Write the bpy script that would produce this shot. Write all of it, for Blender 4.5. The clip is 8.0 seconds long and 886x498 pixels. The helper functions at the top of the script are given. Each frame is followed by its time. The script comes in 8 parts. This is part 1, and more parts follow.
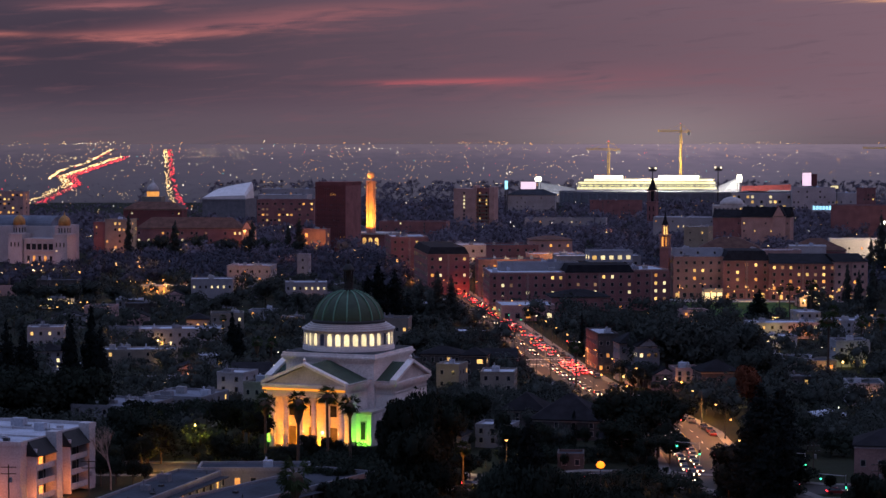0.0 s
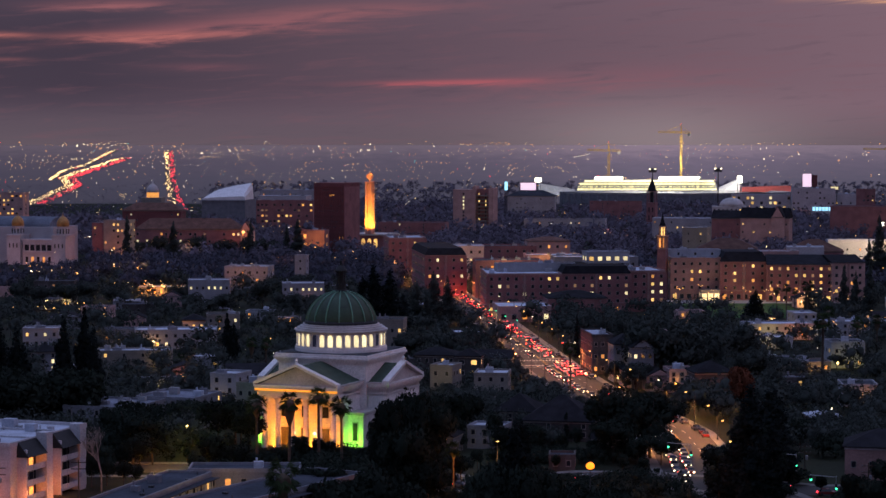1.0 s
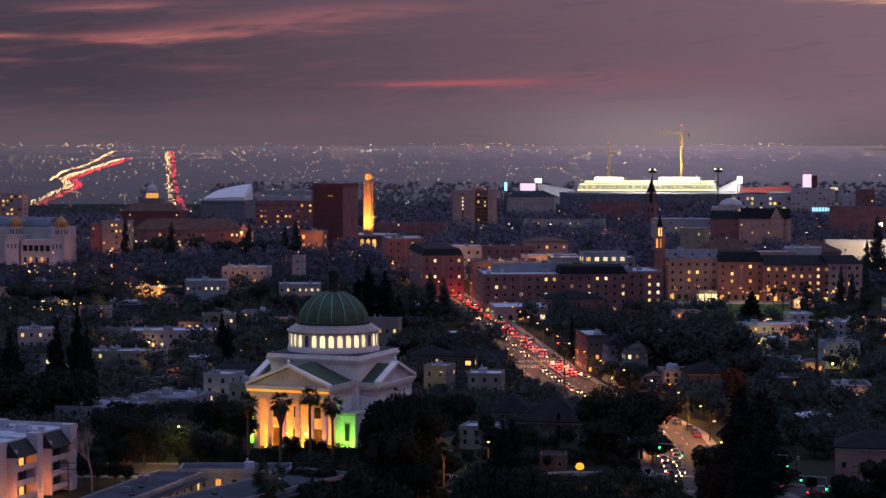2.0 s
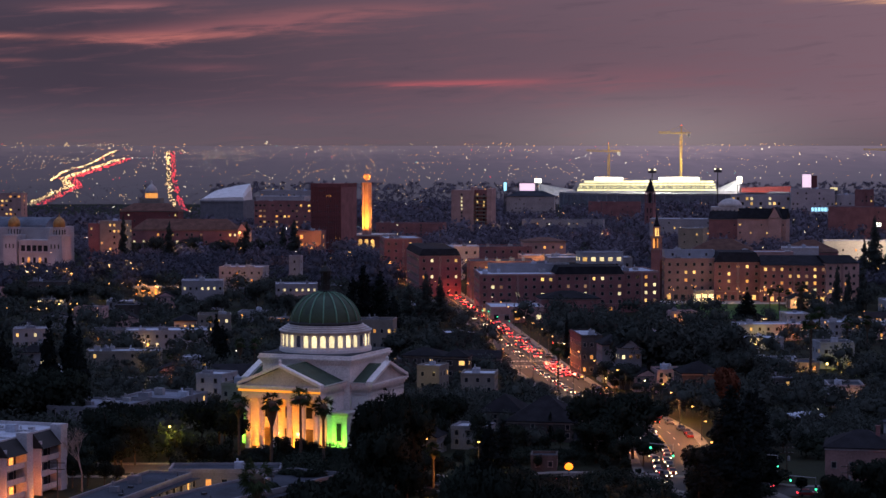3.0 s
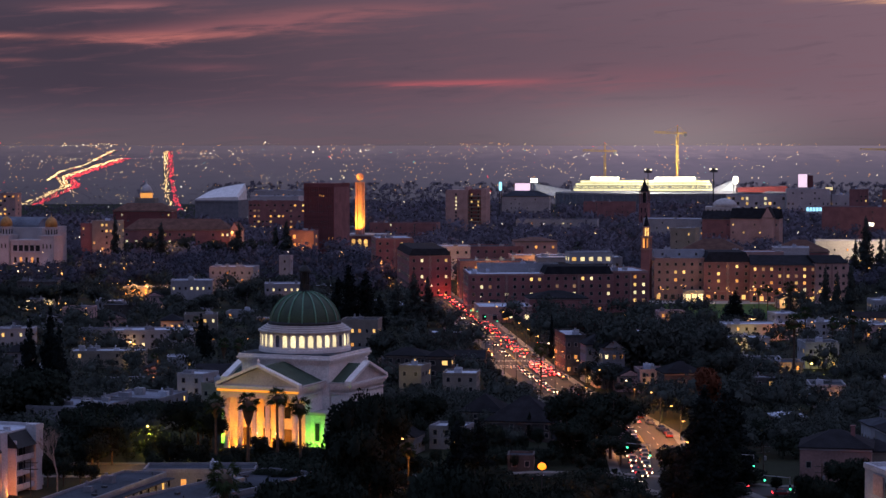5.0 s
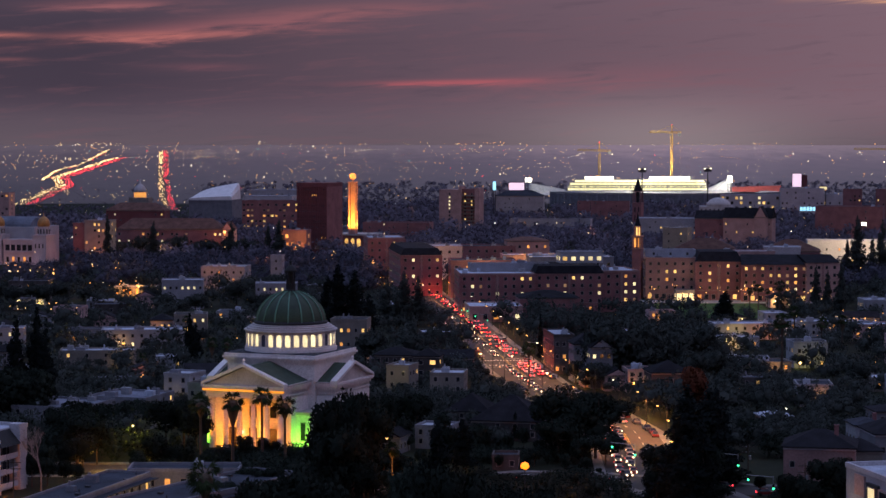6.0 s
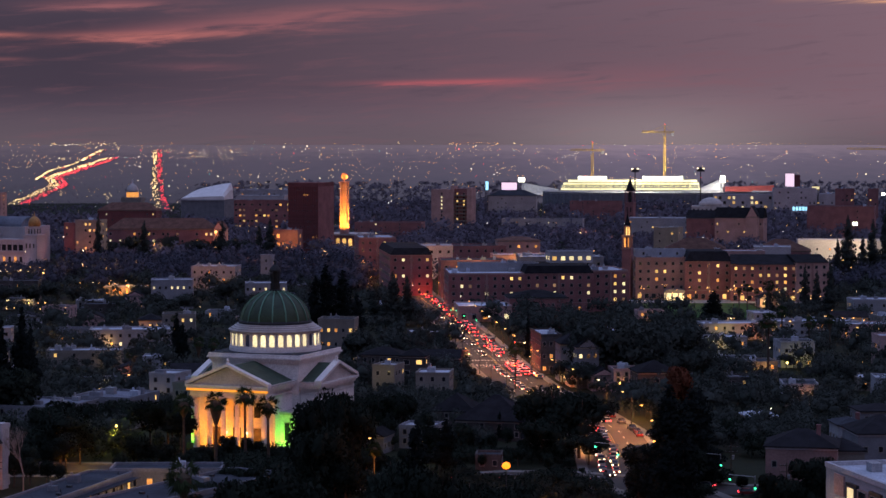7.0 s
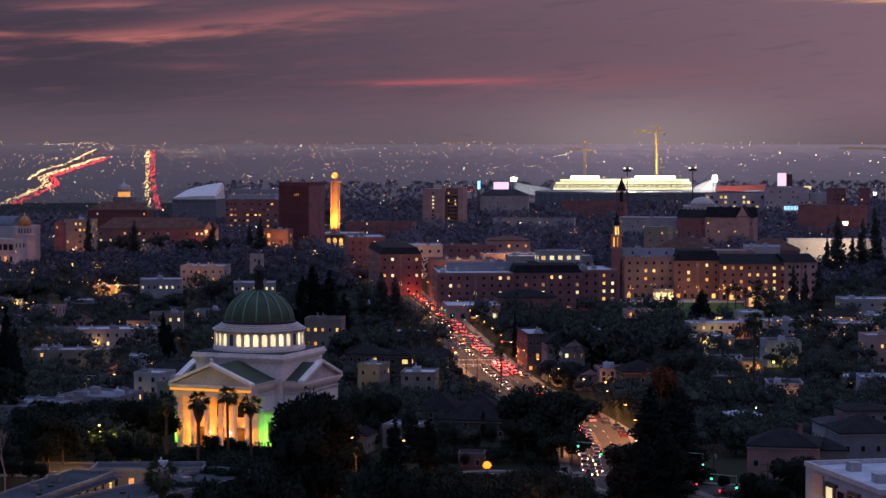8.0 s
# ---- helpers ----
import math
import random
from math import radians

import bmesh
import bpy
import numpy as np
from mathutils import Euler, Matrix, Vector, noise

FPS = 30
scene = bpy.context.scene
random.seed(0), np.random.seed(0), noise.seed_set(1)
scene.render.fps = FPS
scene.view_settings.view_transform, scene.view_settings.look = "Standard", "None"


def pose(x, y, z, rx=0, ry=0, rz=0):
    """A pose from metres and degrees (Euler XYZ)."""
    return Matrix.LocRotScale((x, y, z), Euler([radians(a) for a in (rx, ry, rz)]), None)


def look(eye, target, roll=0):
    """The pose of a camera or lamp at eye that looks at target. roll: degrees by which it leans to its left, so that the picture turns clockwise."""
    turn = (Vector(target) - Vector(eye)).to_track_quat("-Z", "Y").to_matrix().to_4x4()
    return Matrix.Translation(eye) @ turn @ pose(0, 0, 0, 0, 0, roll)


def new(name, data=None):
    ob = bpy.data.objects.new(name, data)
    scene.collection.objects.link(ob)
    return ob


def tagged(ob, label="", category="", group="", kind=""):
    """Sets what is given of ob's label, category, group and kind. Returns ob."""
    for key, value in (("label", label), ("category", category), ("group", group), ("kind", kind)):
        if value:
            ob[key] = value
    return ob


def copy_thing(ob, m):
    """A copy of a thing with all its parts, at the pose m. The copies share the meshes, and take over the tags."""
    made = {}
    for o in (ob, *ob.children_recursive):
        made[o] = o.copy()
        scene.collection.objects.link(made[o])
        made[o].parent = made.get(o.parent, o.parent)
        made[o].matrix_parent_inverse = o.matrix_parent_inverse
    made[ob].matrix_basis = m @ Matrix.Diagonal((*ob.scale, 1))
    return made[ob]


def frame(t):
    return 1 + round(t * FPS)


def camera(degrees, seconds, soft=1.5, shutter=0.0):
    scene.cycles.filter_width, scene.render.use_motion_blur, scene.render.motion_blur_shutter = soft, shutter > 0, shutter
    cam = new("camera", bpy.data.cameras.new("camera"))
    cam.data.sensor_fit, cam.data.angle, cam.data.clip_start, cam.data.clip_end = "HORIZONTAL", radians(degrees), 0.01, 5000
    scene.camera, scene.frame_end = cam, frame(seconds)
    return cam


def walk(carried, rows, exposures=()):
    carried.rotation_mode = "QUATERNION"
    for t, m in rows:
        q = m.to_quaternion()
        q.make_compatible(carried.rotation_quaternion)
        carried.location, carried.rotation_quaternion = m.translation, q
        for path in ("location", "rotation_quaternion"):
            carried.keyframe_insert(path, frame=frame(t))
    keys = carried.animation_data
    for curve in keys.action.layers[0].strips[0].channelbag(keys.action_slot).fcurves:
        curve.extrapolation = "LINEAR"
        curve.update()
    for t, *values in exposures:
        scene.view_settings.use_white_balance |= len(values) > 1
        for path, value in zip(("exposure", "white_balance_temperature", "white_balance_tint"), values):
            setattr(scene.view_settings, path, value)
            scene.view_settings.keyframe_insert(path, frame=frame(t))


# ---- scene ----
# ---- camera: a long lens high over the street, sliding to the right ----
cam = camera(22.74, 8.0, soft=1.5)


def row(t, x, yaw, tilt):
    return t, pose(x, 0, 82.0, 90 - 2.877 + tilt, 0, yaw)


walk(cam, [
    row(0.0, 0.0, 0.0, 0.0), row(0.5, 1.27, 0.031, 0.017), row(1.0, 2.52, 0.058, 0.026), row(1.5, 3.77, 0.085, 0.036),
    row(3.0, 7.58, 0.159, 0.042), row(3.5, 8.89, 0.177, 0.041), row(4.0, 10.32, 0.193, 0.041), row(4.5, 11.71, 0.191, 0.041),
    row(6.0, 15.83, 0.085, 0.025), row(6.5, 17.22, 0.028, 0.022), row(7.0, 18.66, -0.036, 0.02), row(7.5, 20.07, -0.108, 0.014),
    row(8.0, 21.39, -0.179, 0.007)])

# ---- world: dusk sky, dim and mauve over the horizon, paler blue overhead ----
world = bpy.data.worlds.new("dusk_sky")
scene.world = world
world.use_nodes = True
wn, wl = world.node_tree.nodes, world.node_tree.links
wn.clear()


def wmath(op, a, b=None, c=None):
    n = wn.new("ShaderNodeMath")
    n.operation = op
    for i, v in enumerate((a, b, c)):
        if v is None:
            continue
        if isinstance(v, (int, float)):
            n.inputs[i].default_value = v
        else:
            wl.new(v, n.inputs[i])
    return n.outputs[0]


def wmix(fac, a, b):
    n = wn.new("ShaderNodeMix")
    n.data_type = "RGBA"
    for sock, v in ((n.inputs[0], fac), (n.inputs[6], a), (n.inputs[7], b)):
        if isinstance(v, tuple):
            sock.default_value = (*v, 1)
        elif isinstance(v, (int, float)):
            sock.default_value = v
        else:
            wl.new(v, sock)
    return n.outputs[2]


wtc = wn.new("ShaderNodeTexCoord")
wsep = wn.new("ShaderNodeSeparateXYZ")
wl.new(wtc.outputs["Generated"], wsep.inputs[0])
AZ = wmath("ARCTAN2", wsep.outputs[0], wsep.outputs[1])
EL = wmath("ARCSINE", wsep.outputs[2])
wcomb = wn.new("ShaderNodeCombineXYZ")
wl.new(wmath("MULTIPLY", AZ, 26.0), wcomb.inputs[0])
wl.new(wmath("MULTIPLY", wmath("SUBTRACT", EL, wmath("MULTIPLY", AZ, 0.06)), 260.0), wcomb.inputs[1])
wnoise = wn.new("ShaderNodeTexNoise")
wnoise.inputs["Scale"].default_value = 1.0
wnoise.inputs["Detail"].default_value = 7.0
wnoise.inputs["Roughness"].default_value = 0.62
wnoise.inputs["Distortion"].default_value = 0.6
wl.new(wcomb.outputs[0], wnoise.inputs["Vector"])
CLOUD = wnoise.outputs["Fac"]
# low sky by height over the horizon, 0 to 4.5 degrees
wramp = wn.new("ShaderNodeValToRGB")
wl.new(wmath("MULTIPLY", EL, 12.5), wramp.inputs[0])
els = wramp.color_ramp.elements
els[0].position, els[0].color = 0.0, (0.092, 0.068, 0.096, 1)
els[1].position, els[1].color = 1.0, (0.082, 0.068, 0.108, 1)
for pos, col in ((0.10, (0.098, 0.070, 0.098)), (0.30, (0.061, 0.045, 0.068)), (0.55, (0.056, 0.042, 0.064)), (0.78, (0.071, 0.052, 0.078))):
    e = els.new(pos)
    e.color = (*col, 1)
low = wramp.outputs[0]
# warmer and brighter towards the west
west = wmath("SMOOTH_MIN", wmath("MAXIMUM", wmath("MULTIPLY_ADD", AZ, 2.6, 0.42), 0.0), 1.0, 0.1)
low = wmix(wmath("MULTIPLY", west, 0.85), low, (0.238, 0.143, 0.180))
# paler haze just over the horizon
low = wmix(wmath("MULTIPLY", wmath("MAXIMUM", wmath("MULTIPLY_ADD", EL, -62.0, 1.0), 0.0), 0.8), low, (0.128, 0.096, 0.120))
# soft mottling of the cloud deck
low = wmix(wmath("MULTIPLY", wmath("MAXIMUM", wmath("MULTIPLY_ADD", CLOUD, 5.0, -2.6), 0.0), 0.30), low, (0.205, 0.090, 0.115))
low = wmix(wmath("MULTIPLY", wmath("MAXIMUM", wmath("MULTIPLY_ADD", CLOUD, -4.5, 1.95), 0.0), 0.35), low, (0.055, 0.045, 0.070))


def streak(base, az, el, half_az, half_el, slope, colour, power):
    da = wmath("SUBTRACT", AZ, az)
    de = wmath("SUBTRACT", wmath("SUBTRACT", EL, el), wmath("MULTIPLY", da, slope))
    de = wmath("ADD", de, wmath("MULTIPLY_ADD", CLOUD, half_el * 3.0, -half_el * 1.5))
    q = wmath("ADD", wmath("POWER", wmath("ABSOLUTE", wmath("DIVIDE", da, half_az)), 2.0), wmath("POWER", wmath("ABSOLUTE", wmath("DIVIDE", de, half_el)), 2.0))
    g = wmath("EXPONENT", wmath("MULTIPLY", q, -1.0))
    g = wmath("MULTIPLY", g, wmath("MINIMUM", wmath("MAXIMUM", wmath("MULTIPLY_ADD", CLOUD, 3.4, -0.9), 0.12), 1.15))
    return wmix(wmath("MINIMUM", wmath("MULTIPLY", g, power), 1.0), base, colour)


low = streak(low, -0.098, 0.0505, 0.060, 0.0040, 0.085, (0.36, 0.125, 0.14), 0.75)
low = streak(low, -0.135, 0.0462, 0.040, 0.0019, 0.030, (0.46, 0.150, 0.14), 0.95)
low = streak(low, -0.050, 0.0580, 0.045, 0.0032, 0.050, (0.30, 0.115, 0.13), 0.60)
low = streak(low, -0.197, 0.0462, 0.012, 0.0012, 0.0, (0.42, 0.140, 0.13), 0.9)
low = streak(low, -0.195, 0.0352, 0.010, 0.0010, 0.0, (0.30, 0.110, 0.12), 0.6)
low = streak(low, -0.148, 0.0600, 0.030, 0.0022, 0.02, (0.34, 0.125, 0.14), 0.7)
low = streak(low, -0.110, 0.0325, 0.022, 0.0016, 0.0, (0.19, 0.080, 0.105), 0.6)
low = streak(low, 0.008, 0.0258, 0.040, 0.0013, 0.02, (0.44, 0.105, 0.125), 1.0)
low = streak(low, 0.070, 0.0270, 0.060, 0.0060, 0.05, (0.24, 0.095, 0.125), 0.55)
low = streak(low, 0.192, 0.0632, 0.024, 0.0019, -0.01, (0.80, 0.400, 0.230), 1.25)
# light dome of the stadium in the haze above it
dome_az = wmath("POWER", wmath("ABSOLUTE", wmath("DIVIDE", wmath("SUBTRACT", AZ, 0.098), 0.062)), 2.0)
dome_el = wmath("POWER", wmath("ABSOLUTE", wmath("DIVIDE", EL, 0.017)), 2.0)
low = wmix(wmath("MULTIPLY", wmath("EXPONENT", wmath("MULTIPLY", wmath("ADD", dome_az, dome_el), -1.0)), 0.50), low, (0.36, 0.285, 0.30))
# the rest of the vault: blue-grey dusk light, rosier to the west
high = wmix(wmath("MAXIMUM", wmath("MULTIPLY", wsep.outputs[0], 0.55), 0.0), (0.205, 0.260, 0.480), (0.46, 0.34, 0.50))
shade = wmath("MULTIPLY", wmath("MULTIPLY_ADD", wsep.outputs[2], 1.52, 0.36), wmath("MULTIPLY_ADD", wsep.outputs[1], 0.15, 0.92))
dim = wn.new("ShaderNodeVectorMath")
dim.operation = "SCALE"
wl.new(high, dim.inputs[0])
wl.new(shade, dim.inputs[3])
high = dim.outputs[0]
rise = wmath("SMOOTH_MIN", wmath("MAXIMUM", wmath("MULTIPLY_ADD", EL, 3.2, -0.22), 0.0), 1.0, 0.1)
sky = wmix(rise, low, high)
wbg = wn.new("ShaderNodeBackground")
wl.new(sky, wbg.inputs[0])
wbg.inputs[1].default_value = 1.0
wout = wn.new("ShaderNodeOutputWorld")
wl.new(wbg.outputs[0], wout.inputs[0])


def lamp(name, kind, m, power, colour, size=0.3, spot=None):
    data = bpy.data.lights.new(name, kind)
    data.energy, data.color = power, colour
    if kind == "AREA":
        data.size = size
    else:
        data.shadow_soft_size = size
    if spot:
        data.spot_size, data.spot_blend = radians(spot), 0.6
    ob = new(name, data)
    ob.matrix_world = m
    return ob


WARM, SODIUM, WHITE, GREEN = (1.0, 0.62, 0.28), (1.0, 0.47, 0.12), (1.0, 0.9, 0.72), (0.25, 1.0, 0.08)

# ---- materials ----
def mat(name, base, rough=0.8, scale=0.6, vary=0.25, fine=8.0, bump=0.15, metal=0.0, obvary=0.0, second=None):
    m = bpy.data.materials.new(name)
    m.use_nodes = True
    n, l = m.node_tree.nodes, m.node_tree.links
    b = n["Principled BSDF"]
    b.inputs["Roughness"].default_value, b.inputs["Metallic"].default_value = rough, metal
    tc = n.new("ShaderNodeTexCoord")
    big, small = n.new("ShaderNodeTexNoise"), n.new("ShaderNodeTexNoise")
    for t, s, d in ((big, scale, 4), (small, fine, 3)):
        t.inputs["Scale"].default_value, t.inputs["Detail"].default_value = s, d
        l.new(tc.outputs["Object"], t.inputs["Vector"])
    ramp = n.new("ShaderNodeValToRGB")
    dark = tuple(c * (1 - vary) for c in base)
    light = second or tuple(min(1, c * (1 + vary)) for c in base)
    ramp.color_ramp.elements[0].position, ramp.color_ramp.elements[0].color = 0.32, (*dark, 1)
    ramp.color_ramp.elements[1].position, ramp.color_ramp.elements[1].color = 0.68, (*light, 1)
    l.new(big.outputs["Fac"], ramp.inputs[0])
    mx = n.new("ShaderNodeMix")
    mx.data_type, mx.blend_type = "RGBA", "MULTIPLY"
    mx.inputs[0].default_value = 0.5
    sr = n.new("ShaderNodeMapRange")
    sr.inputs[1].default_value, sr.inputs[2].default_value, sr.inputs[3].default_value, sr.inputs[4].default_value = 0.3, 0.7, 0.55, 1.3
    l.new(small.outputs["Fac"], sr.inputs[0])
    l.new(ramp.outputs[0], mx.inputs[6])
    l.new(sr.outputs[0], mx.inputs[7])
    col = mx.outputs[2]
    if obvary:
        oi = n.new("ShaderNodeObjectInfo")
        mr = n.new("ShaderNodeMapRange")
        mr.inputs[3].default_value, mr.inputs[4].default_value = 1 - obvary, 1 + obvary
        l.new(oi.outputs["Random"], mr.inputs[0])
        hv = n.new("ShaderNodeMix")
        hv.data_type, hv.blend_type = "RGBA", "MULTIPLY"
        hv.inputs[0].default_value = 1.0
        l.new(col, hv.inputs[6])
        l.new(mr.outputs[0], hv.inputs[7])
        col = hv.outputs[2]
    l.new(col, b.inputs["Base Color"])
    if bump:
        bp = n.new("ShaderNodeBump")
        bp.inputs["Strength"].default_value, bp.inputs["Distance"].default_value = bump, 0.05
        l.new(small.outputs["Fac"], bp.inputs["Height"])
        l.new(bp.outputs[0], b.inputs["Normal"])
    return m


def glow(name, colour, strength, spread=0.0):
    m = bpy.data.materials.new(name)
    m.use_nodes = True
    n, l = m.node_tree.nodes, m.node_tree.links
    b = n["Principled BSDF"]
    b.inputs["Base Color"].default_value = (*[c * 0.6 for c in colour], 1)
    b.inputs["Emission Color"].default_value = (*colour, 1)
    b.inputs["Emission Strength"].default_value = strength
    if spread:
        oi = n.new("ShaderNodeObjectInfo")
        mr = n.new("ShaderNodeMapRange")
        mr.inputs[3].default_value, mr.inputs[4].default_value = strength * (1 - spread), strength * (1 + spread)
        l.new(oi.outputs["Random"], mr.inputs[0])
        tc = n.new("ShaderNodeTexCoord")
        nz = n.new("ShaderNodeTexNoise")
        nz.inputs["Scale"].default_value = 1.7
        l.new(tc.outputs["Object"], nz.inputs["Vector"])
        mm = n.new("ShaderNodeMath")
        mm.operation = "MULTIPLY"
        l.new(mr.outputs[0], mm.inputs[0])
        m2 = n.new("ShaderNodeMapRange")
        m2.inputs[1].default_value, m2.inputs[2].default_value, m2.inputs[3].default_value, m2.inputs[4].default_value = 0.3, 0.7, 0.5, 1.4
        l.new(nz.outputs["Fac"], m2.inputs[0])
        l.new(m2.outputs[0], mm.inputs[1])
        l.new(mm.outputs[0], b.inputs["Emission Strength"])
    m.cycles.emission_sampling = "NONE"
    return m


M_EARTH = mat("dry_earth_and_grass", (0.034, 0.031, 0.026), 0.95, 0.03, 0.5, 1.2, 0.3, second=(0.030, 0.038, 0.020))
M_ASPHALT = mat("worn_asphalt", (0.056, 0.052, 0.050), 0.75, 0.05, 0.25, 3.0, 0.1)
M_CONCRETE = mat("pale_concrete", (0.30, 0.29, 0.28), 0.85, 0.15, 0.2, 4.0, 0.1)
M_PAVE = mat("worn_concrete_pavement", (0.17, 0.16, 0.15), 0.9, 0.15, 0.25, 3.0, 0.1)
M_PAINT = mat("road_paint", (0.62, 0.60, 0.55), 0.7, 1.0, 0.2, 6.0, 0.0)
M_YELLOW = mat("yellow_road_paint", (0.55, 0.36, 0.06), 0.7, 1.0, 0.2, 6.0, 0.0)
M_LAWN = mat("mown_lawn", (0.050, 0.105, 0.030), 0.95, 0.08, 0.3, 3.0, 0.3)
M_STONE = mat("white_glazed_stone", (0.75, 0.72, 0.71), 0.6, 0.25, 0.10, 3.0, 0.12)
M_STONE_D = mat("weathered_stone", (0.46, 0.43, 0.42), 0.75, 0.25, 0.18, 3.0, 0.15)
M_COPPER = mat("green_copper_sheet", (0.028, 0.054, 0.027), 0.55, 0.35, 0.30, 2.5, 0.15, 0.2)
M_COPPER_R = mat("pale_verdigris_rib", (0.10, 0.22, 0.145), 0.55, 0.5, 0.25, 3.0, 0.1, 0.2)
# paler copies of the stuccos, the lift of distant haze put into colour
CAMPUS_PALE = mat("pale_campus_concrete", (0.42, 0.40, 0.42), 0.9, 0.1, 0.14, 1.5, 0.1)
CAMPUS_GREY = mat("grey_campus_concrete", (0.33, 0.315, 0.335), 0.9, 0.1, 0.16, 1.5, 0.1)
M_BRONZE = mat("dark_bronze", (0.012, 0.013, 0.015), 0.7, 0.8, 0.3, 4.0, 0.1, 0.1)
M_BRICK = mat("red_brick", (0.25, 0.112, 0.115), 0.85, 0.15, 0.22, 2.2, 0.25)
M_BRICK_D = mat("dark_red_brick", (0.17, 0.055, 0.058), 0.85, 0.12, 0.2, 1.6, 0.25)
M_BRICK_P = mat("pinkish_brick", (0.42, 0.265, 0.245), 0.85, 0.15, 0.2, 2.2, 0.2)
M_STUCCO_W = mat("white_stucco", (0.30, 0.31, 0.345), 0.9, 0.25, 0.12, 3.0, 0.15, obvary=0.12)
M_STUCCO_B = mat("beige_stucco", (0.22, 0.20, 0.18), 0.9, 0.25, 0.15, 3.0, 0.15, obvary=0.15)
M_STUCCO_P = mat("pink_stucco", (0.42, 0.28, 0.28), 0.9, 0.25, 0.15, 3.0, 0.15, obvary=0.1)
M_STUCCO_G = mat("grey_stucco", (0.19, 0.195, 0.225), 0.9, 0.25, 0.18, 3.0, 0.15, obvary=0.15)
M_WOOD_D = mat("dark_painted_wood", (0.085, 0.075, 0.075), 0.8, 0.4, 0.3, 5.0, 0.2, obvary=0.2)
M_SHINGLE = mat("dark_shingles", (0.018, 0.018, 0.022), 0.9, 0.3, 0.3, 4.0, 0.4, obvary=0.25)
M_TILE = mat("brown_clay_tiles", (0.125, 0.066, 0.052), 0.85, 0.3, 0.25, 3.0, 0.4, obvary=0.2)
M_ROOF_W = mat("white_coated_roof", (0.42, 0.46, 0.54), 0.85, 0.12, 0.22, 1.5, 0.1, obvary=0.15)
M_ROOF_B = mat("bluish_coated_roof", (0.15, 0.165, 0.205), 0.9, 0.12, 0.3, 1.5, 0.15, obvary=0.2)
M_ROOF_G = mat("grey_felt_roof", (0.042, 0.048, 0.062), 0.9, 0.12, 0.3, 1.5, 0.15, obvary=0.2)
M_METAL = mat("galvanised_metal", (0.38, 0.39, 0.41), 0.5, 0.8, 0.2, 5.0, 0.05, 0.7)
M_POLE = mat("dark_metal_pole", (0.045, 0.045, 0.048), 0.5, 0.8, 0.2, 5.0, 0.05, 0.3)
M_YCRANE = mat("yellow_crane_paint", (0.72, 0.43, 0.05), 0.5, 0.4, 0.2, 4.0, 0.05)
M_GOLD = mat("gilded_cupola", (0.42, 0.21, 0.06), 0.5, 0.5, 0.25, 4.0, 0.1, 0.3)
M_BARK = mat("bark", (0.070, 0.052, 0.040), 0.95, 1.0, 0.3, 8.0, 0.5)
M_BARK_P = mat("pale_bark", (0.26, 0.23, 0.21), 0.9, 1.0, 0.3, 8.0, 0.4)
M_LEAF = mat("dark_green_leaves", (0.022, 0.029, 0.022), 0.8, 0.35, 0.35, 3.0, 0.0, obvary=0.35)
# far leaves carry the mauve haze of distance in their colour
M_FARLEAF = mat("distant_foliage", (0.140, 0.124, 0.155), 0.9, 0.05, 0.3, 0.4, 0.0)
M_NEEDLE = mat("dark_needles", (0.014, 0.019, 0.018), 0.85, 0.35, 0.3, 3.0, 0.0, obvary=0.3)
# leaf colour holds the orange-red of the street lamp falling on it
M_LAMPLIT_LEAF = mat("reddish_leaves", (0.150, 0.050, 0.028), 0.85, 0.35, 0.3, 3.0, 0.0)
M_FROND = mat("palm_fronds", (0.038, 0.056, 0.025), 0.7, 0.5, 0.3, 3.0, 0.0, obvary=0.3)
M_THATCH = mat("dead_palm_skirt", (0.090, 0.068, 0.045), 0.95, 0.8, 0.3, 6.0, 0.3)


# lighter copy of M_LEAF: farther trees' brighter look is put into colour
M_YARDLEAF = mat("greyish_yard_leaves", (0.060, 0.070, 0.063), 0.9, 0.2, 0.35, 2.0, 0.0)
# a weaker haze tint painted into the leaves before the campus
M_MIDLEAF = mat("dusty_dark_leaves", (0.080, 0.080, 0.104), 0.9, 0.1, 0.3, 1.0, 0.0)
for leaf_mat in (M_LEAF, M_NEEDLE, M_LAMPLIT_LEAF, M_FROND, M_FARLEAF, M_MIDLEAF, M_YARDLEAF):
    leaf_nodes, leaf_links = leaf_mat.node_tree.nodes, leaf_mat.node_tree.links
    leaf_bsdf = leaf_nodes["Principled BSDF"]
    leaf_bsdf.inputs["Specular IOR Level"].default_value = 0.05
    thin, both = leaf_nodes.new("ShaderNodeBsdfTranslucent"), leaf_nodes.new("ShaderNodeMixShader")
    both.inputs[0].default_value = 0.3
    leaf_links.new(leaf_bsdf.inputs["Base Color"].links[0].from_socket, thin.inputs[0])
    leaf_links.new(leaf_bsdf.outputs[0], both.inputs[1])
    leaf_links.new(thin.outputs[0], both.inputs[2])
    leaf_links.new(both.outputs[0], leaf_nodes["Material Output"].inputs[0])
for dull, level in ((M_SHINGLE, 0.08), (M_TILE, 0.12), (M_ROOF_G, 0.15), (M_ROOF_B, 0.2), (M_WOOD_D, 0.15), (M_EARTH, 0.08), (M_ASPHALT, 0.2), (M_LAWN, 0.1)):
    dull.node_tree.nodes["Principled BSDF"].inputs["Specular IOR Level"].default_value = level
M_FRAME = mat("painted_window_frame", (0.24, 0.22, 0.21), 0.6, 1.0, 0.1, 5.0, 0.0)
